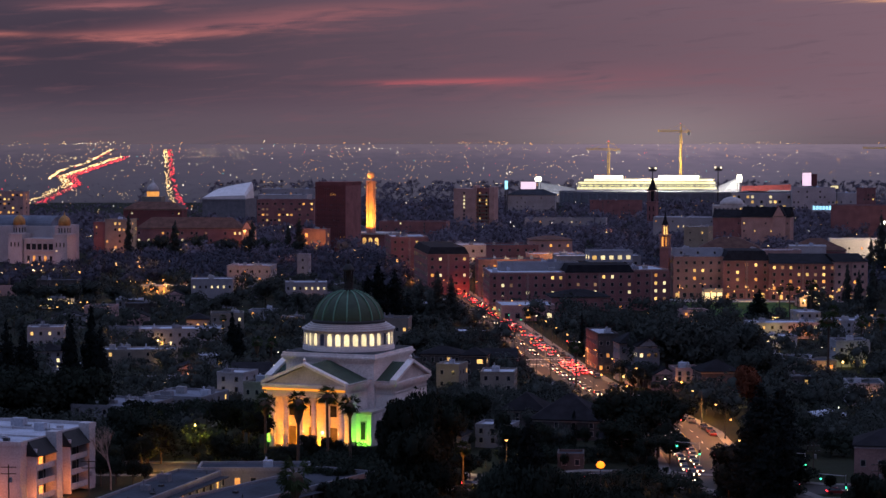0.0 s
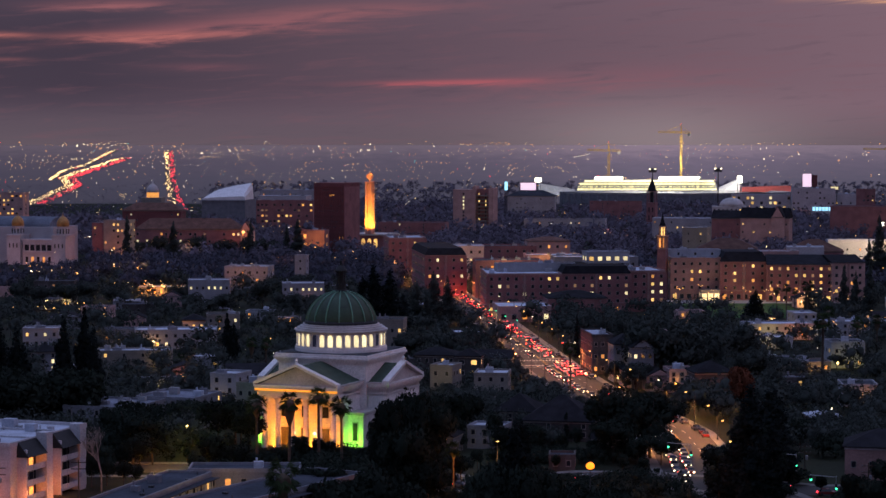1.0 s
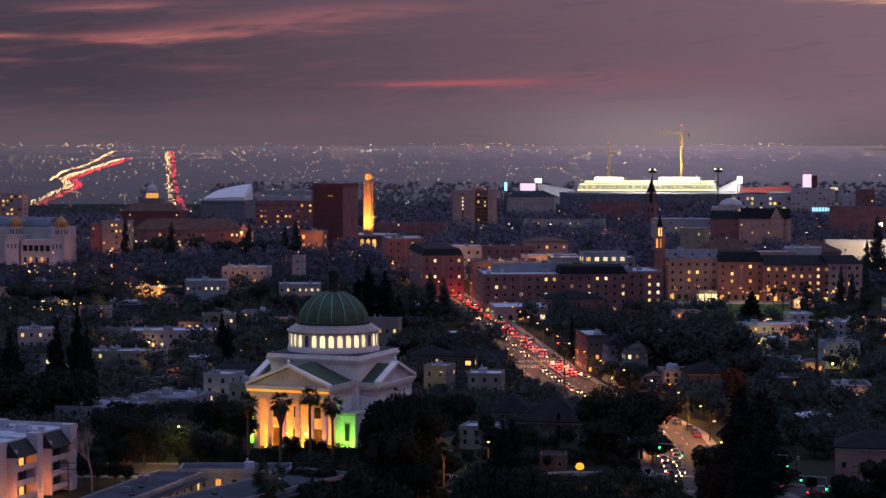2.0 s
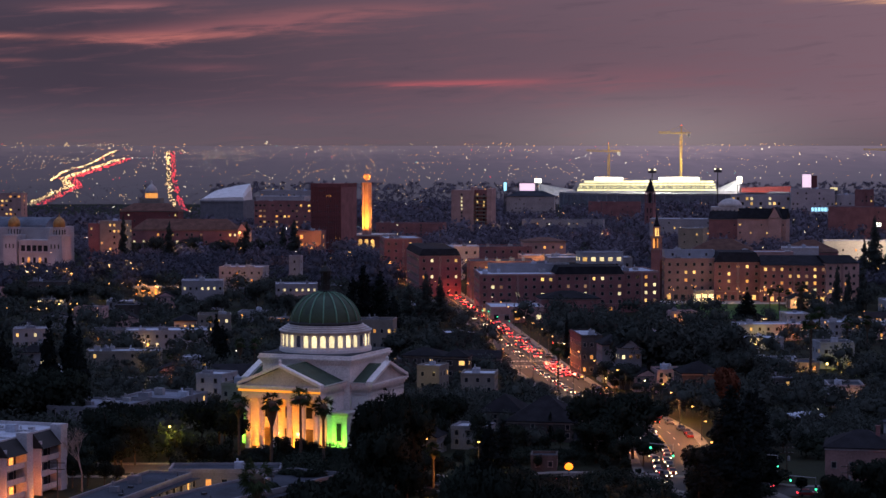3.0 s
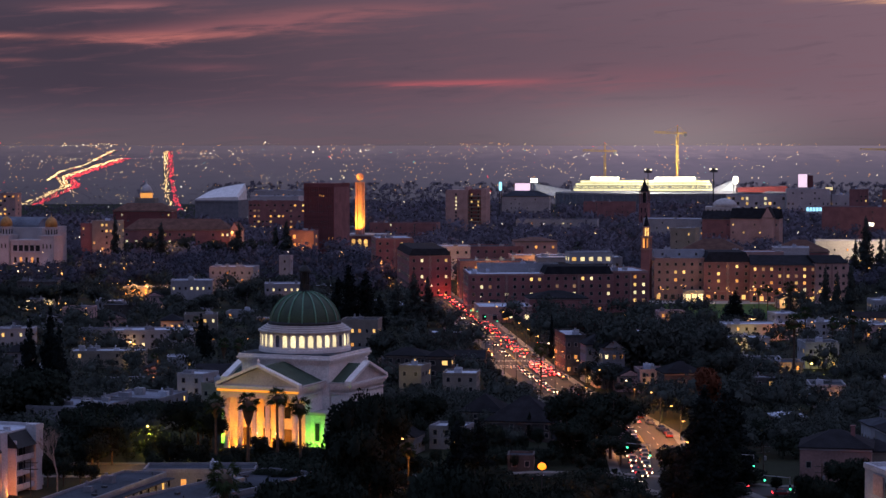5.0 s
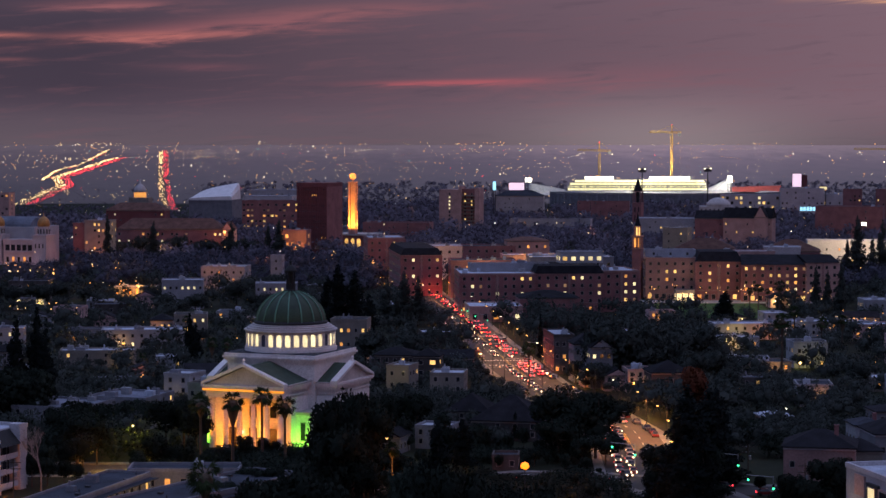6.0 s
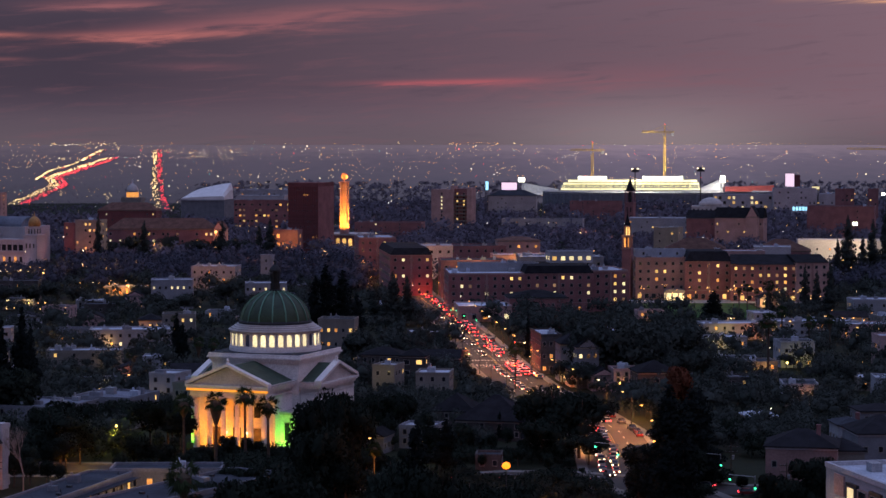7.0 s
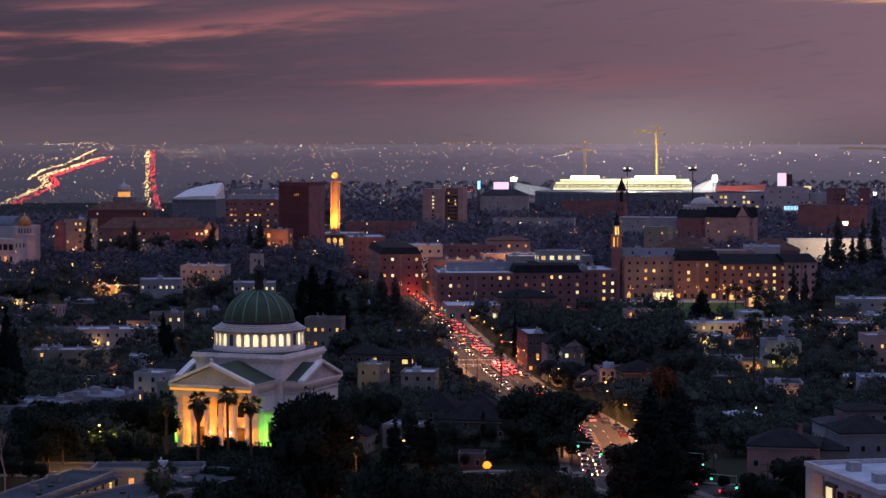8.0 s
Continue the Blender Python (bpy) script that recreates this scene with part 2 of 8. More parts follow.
M_GLASS = mat("dark_window_glass", (0.022, 0.025, 0.032), 0.12, 0.4, 0.3, 2.0, 0.0)
M_TYRE = mat("black_rubber", (0.018, 0.018, 0.018), 0.9, 2.0, 0.2, 8.0, 0.0)
CAR_PAINTS = [mat("car_paint_" + n, c, 0.28, 1.0, 0.06, 4.0, 0.0, 0.2) for n, c in (("white", (0.62, 0.62, 0.62)), ("silver", (0.36, 0.37, 0.38)), ("black", (0.02, 0.02, 0.022)), ("grey", (0.12, 0.125, 0.13)), ("red", (0.22, 0.02, 0.02)))]

L_WARM = glow("warm_lit_room", (1.0, 0.58, 0.17), 1.15, 0.5)
L_AMBER = glow("amber_lit_room", (1.0, 0.40, 0.09), 1.0, 0.5)
L_CREAM = glow("bright_lit_room", (1.0, 0.80, 0.42), 1.1, 0.35)
L_DRUM = glow("lit_drum_glass", (1.0, 0.82, 0.46), 1.25, 0.25)
L_BULB = glow("sodium_bulb", (1.0, 0.48, 0.12), 4.0)
L_BULB_W = glow("white_bulb", (1.0, 0.80, 0.48), 5.0)
L_HEAD = glow("headlight_lens", (1.0, 0.80, 0.48), 9.0)
L_TAIL = glow("taillight_lens", (1.0, 0.04, 0.06), 5.0)
L_STREAM = glow("far_headlights", (1.0, 0.66, 0.26), 6.0)
L_FAR_W = glow("far_pale_lamp", (1.0, 0.70, 0.31), 3.4)
L_FAR_A = glow("far_amber_lamp", (1.0, 0.44, 0.12), 3.4)
M_ROOF_C = mat("dark_green_copper_roof", (0.030, 0.056, 0.036), 0.75, 0.35, 0.25, 2.5, 0.15, 0.1)
M_BRICK_T = mat("tan_brick", (0.29, 0.175, 0.165), 0.85, 0.15, 0.2, 2.2, 0.2)
L_GREEN = glow("green_signal_lens", (0.06, 1.0, 0.42), 3.0)
L_RED = glow("red_signal_lens", (1.0, 0.06, 0.03), 5.0)
L_BLUE = glow("blue_sign_light", (0.35, 0.75, 1.0), 1.6)
L_FLOOD = glow("floodlight_panel", (1.0, 0.95, 0.72), 9.0)
L_STAND = glow("lit_stand_glass", (1.0, 0.90, 0.50), 1.15, 0.45)
L_DIM = glow("dim_curtained_room", (1.0, 0.52, 0.24), 0.16, 0.7)
L_ORANGE = glow("orange_globe", (1.0, 0.23, 0.012), 2.6)
L_STRIP = glow("amber_light_strip", (1.0, 0.36, 0.04), 0.9)
M_APT = mat("clean_white_stucco", (0.46, 0.455, 0.49), 0.9, 0.25, 0.12, 3.0, 0.15)
M_APT_R = mat("pale_gravel_roof", (0.42, 0.46, 0.54), 0.95, 0.2, 0.2, 2.5, 0.2)
M_STUCCO_A = mat("lavender_grey_stucco", (0.27, 0.27, 0.305), 0.9, 0.25, 0.18, 3.0, 0.15)
L_SCREEN = glow("video_screen", (1.0, 0.74, 0.92), 0.95)
L_TEAL = glow("teal_light", (0.15, 0.95, 0.8), 3.0)


# ---- building kit ----
def link(name, bm, material, parent=None, label=""):
    me = bpy.data.meshes.new(name)
    bm.to_mesh(me)
    bm.free()
    for m in material if isinstance(material, (list, tuple)) else (material,):
        me.materials.append(m)
    ob = new(name, me)
    if parent:
        ob.parent = parent
    if label:
        ob["label"] = label
    return ob


part = link


def thing(name, label, category, x, y, z=0.0, rot=0.0, group="", kind=""):
    ob = new(name)
    ob.matrix_basis = pose(x, y, z, 0, 0, rot)
    return tagged(ob, label, category, group, kind)


def box(bm, x0, x1, y0, y1, z0, z1, mi=0):
    v = [bm.verts.new(p) for p in ((x0, y0, z0), (x1, y0, z0), (x1, y1, z0), (x0, y1, z0), (x0, y0, z1), (x1, y0, z1), (x1, y1, z1), (x0, y1, z1))]
    for f in ((3, 2, 1, 0), (4, 5, 6, 7), (0, 1, 5, 4), (1, 2, 6, 5), (2, 3, 7, 6), (3, 0, 4, 7)):
        bm.faces.new([v[i] for i in f]).material_index = mi
    return bm


def hull(bm, lower, upper, mi=0):
    """A solid between two rings of the same number of points."""
    a, b = [bm.verts.new(p) for p in lower], [bm.verts.new(p) for p in upper]
    n = len(a)
    bm.faces.new(a[::-1]).material_index = mi
    bm.faces.new(b).material_index = mi
    for i in range(n):
        bm.faces.new((a[i], a[(i + 1) % n], b[(i + 1) % n], b[i])).material_index = mi
    return bm


def prism(bm, x0, x1, y0, y1, z0, z1, along="y", over=0.0, mi=0):
    """A gable: a triangle with its ridge along one axis."""
    if along == "y":
        xm = (x0 + x1) / 2
        t = [(x0, 0, z0), (x1, 0, z0), (xm, 0, z1)]
        a = [bm.verts.new((p[0], y0 - over, p[2])) for p in t]
        b = [bm.verts.new((p[0], y1 + over, p[2])) for p in t]
    else:
        ym = (y0 + y1) / 2
        t = [(0, y1, z0), (0, y0, z0), (0, ym, z1)]
        a = [bm.verts.new((x0 - over, p[1], p[2])) for p in t]
        b = [bm.verts.new((x1 + over, p[1], p[2])) for p in t]
    bm.faces.new(a).material_index = mi
    bm.faces.new(b[::-1]).material_index = mi
    for i in range(3):
        j = (i + 1) % 3
        bm.faces.new((a[j], a[i], b[i], b[j])).material_index = mi
    return bm


def lathe(bm, profile, n=24, cx=0.0, cy=0.0, mi=0, smooth=False, turn=0.0):
    rings = []
    for r, z in profile:
        if r <= 1e-4:
            rings.append([bm.verts.new((cx, cy, z))])
        else:
            rings.append([bm.verts.new((cx + r * math.cos(turn + 2 * math.pi * i / n), cy + r * math.sin(turn + 2 * math.pi * i / n), z)) for i in range(n)])
    for a, b in zip(rings, rings[1:]):
        for i in range(n):
            j = (i + 1) % n
            if len(a) == 1 and len(b) == 1:
                continue
            if len(a) == 1:
                f = bm.faces.new((a[0], b[j], b[i]))
            elif len(b) == 1:
                f = bm.faces.new((a[i], a[j], b[0]))
            else:
                f = bm.faces.new((a[i], a[j], b[j], b[i]))
            f.material_index, f.smooth = mi, smooth
    for ring, flip in ((rings[0], True), (rings[-1], False)):
        if len(ring) > 2:
            bm.faces.new(ring[::-1] if flip else ring).material_index = mi
    return bm


def tube(bm, p, q, r0, r1=None, n=6, mi=0):
    p, q = Vector(p), Vector(q)
    r1 = r0 if r1 is None else r1
    m = (q - p).to_track_quat("Z", "Y").to_matrix()
    a = [bm.verts.new(p + m @ Vector((r0 * math.cos(2 * math.pi * i / n), r0 * math.sin(2 * math.pi * i / n), 0))) for i in range(n)]
    b = [bm.verts.new(q + m @ Vector((r1 * math.cos(2 * math.pi * i / n), r1 * math.sin(2 * math.pi * i / n), 0))) for i in range(n)]
    bm.faces.new(a[::-1]).material_index = mi
    bm.faces.new(b).material_index = mi
    for i in range(n):
        bm.faces.new((a[i], a[(i + 1) % n], b[(i + 1) % n], b[i])).material_index = mi
    return bm


def B():
    return bmesh.new()


def hip(bm, x0, x1, y0, y1, z0, z1, over=0.5, thick=0.25, mi=0):
    """A hipped roof on eaves."""
    x0, x1, y0, y1 = x0 - over, x1 + over, y0 - over, y1 + over
    box(bm, x0, x1, y0, y1, z0, z0 + thick, mi)
    w, d = x1 - x0, y1 - y0
    k = min(w, d) / 2
    a = [bm.verts.new(p) for p in ((x0, y0, z0 + thick), (x1, y0, z0 + thick), (x1, y1, z0 + thick), (x0, y1, z0 + thick))]
    if w >= d:
        r = [bm.verts.new((x0 + k * 0.98, (y0 + y1) / 2, z1)), bm.verts.new((x1 - k * 0.98, (y0 + y1) / 2, z1))]
        faces = ((a[0], a[1], r[1], r[0]), (a[1], a[2], r[1]), (a[2], a[3], r[0], r[1]), (a[3], a[0], r[0]))
    else:
        r = [bm.verts.new(((x0 + x1) / 2, y0 + k * 0.98, z1)), bm.verts.new(((x0 + x1) / 2, y1 - k * 0.98, z1))]
        faces = ((a[0], a[1], r[0]), (a[1], a[2], r[1], r[0]), (a[2], a[3], r[1]), (a[3], a[0], r[0], r[1]))
    for f in faces:
        bm.faces.new(f).material_index = mi
    return bm


WINDOW_MESH = {}


def window_mesh(w, h, pane, frame_mat=None):
    key = (w, h, pane.name, (frame_mat or M_FRAME).name)
    if key not in WINDOW_MESH:
        bm, t = B(), min(0.14, w * 0.12)
        ring = lambda x, z0, z1, y: [bm.verts.new(p) for p in ((-x, y, z0), (x, y, z0), (x, y, z1), (-x, y, z1))]
        rings = [ring(w / 2, 0, h, 0.0), ring(w / 2, 0, h, -0.12), ring(w / 2 - t, t, h - t, -0.12), ring(w / 2 - t, t, h - t, -0.02)]
        for u, v in zip(rings, rings[1:]):
            for i in range(4):
                bm.faces.new((u[i], u[(i + 1) % 4], v[(i + 1) % 4], v[i]))
        bm.faces.new(rings[-1]).material_index = 1
        bmesh.ops.recalc_face_normals(bm, faces=bm.faces[:])
        bmesh.ops.reverse_faces(bm, faces=bm.faces[:]) if bm.faces[-1].normal.y > 0 else None
        me = bpy.data.meshes.new("window")
        bm.to_mesh(me)
        bm.free()
        me.materials.append(frame_mat or M_FRAME)
        me.materials.append(pane)
        WINDOW_MESH[key] = me
    return WINDOW_MESH[key]


def window(parent, x, y, z, rot, w, h, pane, frame_mat=None):
    ob = new("window", window_mesh(w, h, pane, frame_mat))
    ob.parent = parent
    ob.matrix_basis = pose(x, y, z, 0, 0, rot)
    return ob


FOOT = []   # ground that buildings and open places take up: x0, x1, y0, y1
RND = random.Random(7)


def keep(x0, x1, y0, y1):
    FOOT.append((min(x0, x1), max(x0, x1), min(y0, y1), max(y0, y1)))


def building(name, label, category, x, y, rot, w, d, h, wall, roof="flat", roof_mat=None, floors=2, bays=4, side_bays=3, lit=0.25,
             win=(1.2, 1.5), lights=None, rise=2.5, group="", clutter=2, base=None, front_trees=8.0, first=1.1, top_gap=0.4, trim=None, chimney=False):
    """A house or block: x, y is the middle of its front at the ground; it goes back from there."""
    sunk = -3.0 if base is None else 0.0
    # walls far off take the haze-paled colours
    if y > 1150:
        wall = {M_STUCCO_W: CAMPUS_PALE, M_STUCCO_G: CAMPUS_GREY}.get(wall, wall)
    base = land(y) if base is None else base
    ob = thing(name, label, category, x, y, base, rot, group)
    bm = box(B(), -w / 2, w / 2, 0, d, sunk, h)
    part("wall", bm, wall, ob)
    roof_mat = roof_mat or (M_ROOF_W if roof == "flat" else M_SHINGLE)
    if roof == "flat":
        bm = box(B(), -w / 2 + 0.3, w / 2 - 0.3, 0.3, d - 0.3, h, h + 0.12)
        part("roof", bm, roof_mat, ob)
        bm = B()
        box(bm, -w / 2 - 0.1, w / 2 + 0.1, -0.1, 0.3, h - 0.25, h + 0.65)
        box(bm, -w / 2 - 0.1, w / 2 + 0.1, d - 0.3, d + 0.1, h - 0.25, h + 0.65)
        box(bm, -w / 2 - 0.1, -w / 2 + 0.3, 0.3, d - 0.3, h - 0.25, h + 0.65)
        box(bm, w / 2 - 0.3, w / 2 + 0.1, 0.3, d - 0.3, h - 0.25, h + 0.65)
        part("parapet", bm, trim or wall, ob)
        for _ in range(clutter):
            cx, cy, cw = RND.uniform(-w / 2 + 2, w / 2 - 2), RND.uniform(1.5, max(1.6, d - 2)), RND.uniform(0.7, 1.7)
            bm = box(B(), cx - cw, cx + cw, cy - cw * 0.7, cy + cw * 0.7, h + 0.12, h + RND.uniform(0.9, 2.0))
            box(bm, cx - cw * 0.6, cx - cw * 0.2, cy - 0.2, cy + 0.2, h + 0.5, h + 2.3)
            part("rooftop_unit", bm, RND.choice((M_METAL, M_ROOF_W, M_STUCCO_G)), ob)
    elif roof == "gable_x":
        bm = prism(B(), -w / 2 - 0.4, w / 2 + 0.4, -0.5, d + 0.5, h + 0.01, h + rise, "x")
        part("roof", bm, roof_mat, ob)
    elif roof == "gable_y":
        bm = prism(B(), -w / 2 - 0.5, w / 2 + 0.5, -0.4, d + 0.4, h + 0.01, h + rise, "y")
        part("roof", bm, roof_mat, ob)
        bm = prism(B(), -w / 2 + 0.4, w / 2 - 0.4, -0.52, -0.40, h + 0.15, h + rise - 0.5, "y")
        part("gable", bm, wall, ob)
    elif roof == "hip":
        part("roof", hip(B(), -w / 2, w / 2, 0, d, h + 0.01, h + rise), roof_mat, ob)
    elif roof == "mansard":
        k = rise * 0.45
        bm = hull(B(), [(-w / 2 - 0.3, -0.3, h), (w / 2 + 0.3, -0.3, h), (w / 2 + 0.3, d + 0.3, h), (-w / 2 - 0.3, d + 0.3, h)],
                  [(-w / 2 + k, k, h + rise), (w / 2 - k, k, h + rise), (w / 2 - k, d - k, h + rise), (-w / 2 + k, d - k, h + rise)])
        part("roof", bm, roof_mat, ob)
    if roof != "flat":
        bm = box(B(), -w / 2 - 0.15, w / 2 + 0.15, -0.15, 0.0, h - 0.4, h)
        box(bm, w / 2, w / 2 + 0.15, 0, d, h - 0.4, h)
        box(bm, -w / 2 - 0.15, -w / 2, 0, d, h - 0.4, h)
        part("cornice", bm, trim or M_FRAME, ob)
    if chimney:
        bm = box(B(), w * 0.2, w * 0.2 + 0.9, d * 0.35, d * 0.35 + 0.7, h * 0.8, h + rise + 0.9)
        box(bm, w * 0.2 - 0.1, w * 0.2 + 1.0, d * 0.35 - 0.1, d * 0.35 + 0.8, h + rise + 0.9, h + rise + 1.1)
        part("chimney", bm, M_BRICK, ob)
    lights = lights or (L_WARM, L_AMBER, L_CREAM)
    fh = (h - top_gap) / max(1, floors)
    ww, wh = win
    # side windows go on the flank that faces the open street
    face = 1 if math.cos(radians(rot)) * (10 - x) - math.sin(radians(rot)) * y > 0 else -1
    for f in range(floors):
        z = first + f * fh
        if z + wh > h - 0.3:
            z = h - 0.35 - wh
        for i in range(bays):
            xx = -w / 2 + w * (i + 0.5) / bays
            on = RND.random() < lit
            if on or y < 1450 or RND.random() < 0.3:
                window(ob, xx, 0, z, 0, ww, wh, RND.choice(lights) if on else M_GLASS)
        for i in range(side_bays):
            yy = d * (i + 0.5) / side_bays
            if y < 1450 or i % 2:
                window(ob, face * w / 2, yy, z, face * 90, ww, wh, RND.choice(lights) if RND.random() < lit else M_GLASS)
    r = radians(rot)
    xs = [x + math.cos(r) * a - math.sin(r) * b for a in (-w / 2, w / 2) for b in (-front_trees, d + 1)]
    ys = [y + math.sin(r) * a + math.cos(r) * b for a in (-w / 2, w / 2) for b in (-front_trees, d + 1)]
    keep(min(xs) - 1, max(xs) + 1, min(ys), max(ys))
    return ob


# ---- ground, roads, lawn ----
def land(y):
    """Height of the land: flat town, a low rise near the camera, slow slopes in the far distance."""
    if y < 1000:
        return 6 * min(1.0, (1000 - y) / 540)
    if y < 2700:
        return 0.0
    q = min(1.0, (y - 2700) / 2200)
    return 69 * q * q * (1.6 - 0.6 * q)


def ground():
    bm = B()
    ys = [-2500, -800, 0, 460, 700, 1000, 1100, 1700, 2300, 2700] + [2700 + 110 * i for i in range(1, 21)]
    xs = [-2600, -1500, -900, -500, -200, 0, 200, 500, 900, 1500, 2600]
    grid = [[bm.verts.new((x * (1 if y < 3000 else 0.62), y, land(y))) for x in xs] for y in ys]
    for a, b in zip(grid, grid[1:]):
        for i in range(len(xs) - 1):
            bm.faces.new((a[i], a[i + 1], b[i + 1], b[i]))
    return tagged(link("ground", bm, M_EARTH), "dark earth, dry grass and yards between streets", "ground", kind="structure")


ground()


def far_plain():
    """Far plain up to the horizon, dim mauve dusk haze painted as emission."""
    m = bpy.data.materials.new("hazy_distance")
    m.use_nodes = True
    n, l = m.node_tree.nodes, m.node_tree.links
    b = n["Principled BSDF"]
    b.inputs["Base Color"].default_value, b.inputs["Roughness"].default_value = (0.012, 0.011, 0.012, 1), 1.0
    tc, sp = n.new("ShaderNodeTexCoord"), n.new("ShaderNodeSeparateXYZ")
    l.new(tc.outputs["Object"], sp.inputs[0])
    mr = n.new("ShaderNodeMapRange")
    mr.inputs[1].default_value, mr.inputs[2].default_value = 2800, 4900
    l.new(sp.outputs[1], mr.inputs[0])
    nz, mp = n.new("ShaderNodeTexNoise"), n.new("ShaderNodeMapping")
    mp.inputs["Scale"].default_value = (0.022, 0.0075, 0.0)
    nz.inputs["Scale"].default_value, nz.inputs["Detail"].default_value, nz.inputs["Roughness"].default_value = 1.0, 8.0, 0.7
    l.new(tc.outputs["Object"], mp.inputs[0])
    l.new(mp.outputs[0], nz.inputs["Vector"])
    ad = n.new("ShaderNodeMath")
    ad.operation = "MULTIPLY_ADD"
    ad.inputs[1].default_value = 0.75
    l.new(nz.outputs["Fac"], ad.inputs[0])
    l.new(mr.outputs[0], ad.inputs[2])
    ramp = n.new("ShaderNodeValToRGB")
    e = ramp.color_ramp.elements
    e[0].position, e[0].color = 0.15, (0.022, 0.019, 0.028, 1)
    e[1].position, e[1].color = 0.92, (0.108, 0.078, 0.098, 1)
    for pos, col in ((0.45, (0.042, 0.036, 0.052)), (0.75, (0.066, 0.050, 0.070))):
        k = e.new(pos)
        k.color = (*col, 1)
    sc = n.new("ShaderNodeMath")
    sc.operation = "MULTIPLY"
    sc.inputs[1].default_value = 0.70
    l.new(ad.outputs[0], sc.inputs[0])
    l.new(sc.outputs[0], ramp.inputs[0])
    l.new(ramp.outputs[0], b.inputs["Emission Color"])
    # the painted glow is stronger to the west
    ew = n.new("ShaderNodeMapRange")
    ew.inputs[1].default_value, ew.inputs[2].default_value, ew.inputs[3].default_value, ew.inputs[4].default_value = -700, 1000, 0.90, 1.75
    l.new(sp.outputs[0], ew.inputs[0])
    # and round the stadium, where lit haze is painted in
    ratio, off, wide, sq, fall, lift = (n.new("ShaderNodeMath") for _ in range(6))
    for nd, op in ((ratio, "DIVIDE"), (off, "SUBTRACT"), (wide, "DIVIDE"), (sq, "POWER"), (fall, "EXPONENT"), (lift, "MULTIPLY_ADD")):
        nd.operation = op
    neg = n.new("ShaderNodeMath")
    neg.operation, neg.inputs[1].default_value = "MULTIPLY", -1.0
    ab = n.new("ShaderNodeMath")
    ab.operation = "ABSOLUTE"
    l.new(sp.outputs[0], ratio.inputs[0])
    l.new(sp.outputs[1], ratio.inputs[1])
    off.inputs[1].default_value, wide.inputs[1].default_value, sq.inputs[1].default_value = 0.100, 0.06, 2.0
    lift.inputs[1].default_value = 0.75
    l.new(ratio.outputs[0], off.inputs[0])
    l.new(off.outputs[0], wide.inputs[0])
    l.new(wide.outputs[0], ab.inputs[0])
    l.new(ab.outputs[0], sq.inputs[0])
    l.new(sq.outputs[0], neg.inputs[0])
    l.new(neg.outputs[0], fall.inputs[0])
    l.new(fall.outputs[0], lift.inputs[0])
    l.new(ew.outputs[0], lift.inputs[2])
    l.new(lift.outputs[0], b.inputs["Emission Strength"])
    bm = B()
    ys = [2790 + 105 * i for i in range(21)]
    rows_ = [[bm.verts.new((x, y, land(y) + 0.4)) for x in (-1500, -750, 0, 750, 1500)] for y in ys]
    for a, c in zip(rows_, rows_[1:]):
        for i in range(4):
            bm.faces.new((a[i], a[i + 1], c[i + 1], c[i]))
    tagged(link("backdrop", bm, m), "dark plain with dusk haze painted as glow", "distance", kind="structure")


far_plain()
# centre line of the avenue, which runs away from the camera
AVENUE = [(70, 380), (70, 460), (60.96, 498.4), (62.12, 537.6), (62.52, 577.4), (56.87, 623.4), (46.64, 685.9), (39.43, 762.1), (30.74, 885), (24.0, 984), (13.6, 1084), (5.0, 1163), (-18.0, 1400), (-48, 1700), (-90, 2100)]
CROSS = [(-320, 515), (-120, 508), (-20, 506), (10.64, 479.1), (40, 496), (82.77, 470.8), (330, 470)]


def along(line, s):
    """The point s metres along a line, and the direction there."""
    for (x0, y0), (x1, y1) in zip(line, line[1:]):
        n = math.hypot(x1 - x0, y1 - y0)
        if s <= n or (x1, y1) == line[-1]:
            return x0 + (x1 - x0) * s / n, y0 + (y1 - y0) * s / n, (x1 - x0) / n, (y1 - y0) / n
        s -= n


def ribbon(line, off0, off1, z0, z1, s0=0.0, s1=None, step=9.0):
    total = sum(math.hypot(b[0] - a[0], b[1] - a[1]) for a, b in zip(line, line[1:]))
    s1 = total if s1 is None else s1
    n = max(1, int((s1 - s0) / step))
    bm, prev = B(), None
    for i in range(n + 1):
        x, y, dx, dy = along(line, s0 + (s1 - s0) * i / n)
        g = land(y)
        ring = [bm.verts.new((x + dy * o, y - dx * o, g + z)) for o, z in ((off0, z0), (off0, z1), (off1, z1), (off1, z0))]
        if prev:
            for j in range(3):
                bm.faces.new((prev[j], prev[j + 1], ring[j + 1], ring[j]))
        prev = ring
    bmesh.ops.recalc_face_normals(bm, faces=bm.faces[:])
    return bm


tagged(link("road_avenue", ribbon(AVENUE, -8.6, 8.6, -0.2, 0.06), M_ASPHALT), "worn grey asphalt avenue under warm street lamps", "road", kind="structure")
tagged(link("road_boulevard", ribbon(CROSS, -8.5, 8.5, -0.2, 0.045), M_ASPHALT), "worn grey asphalt boulevard crossing the avenue", "road", kind="structure")
for k, (o0, o1) in enumerate(((-11.0, -8.6), (8.6, 11.0))):
    tagged(link("pavement_%d" % (k + 1), ribbon(AVENUE, o0, o1, -0.2, 0.20), M_PAVE), "pale concrete pavement with a raised kerb", "pavement", kind="structure")
for k, (o0, o1) in enumerate(((-11.5, -8.5), (8.5, 11.5))):
    tagged(link("pavement_%d" % (k + 3), ribbon(CROSS, o0, o1, -0.2, 0.19), M_PAVE), "pale concrete pavement with a raised kerb", "pavement", kind="structure")


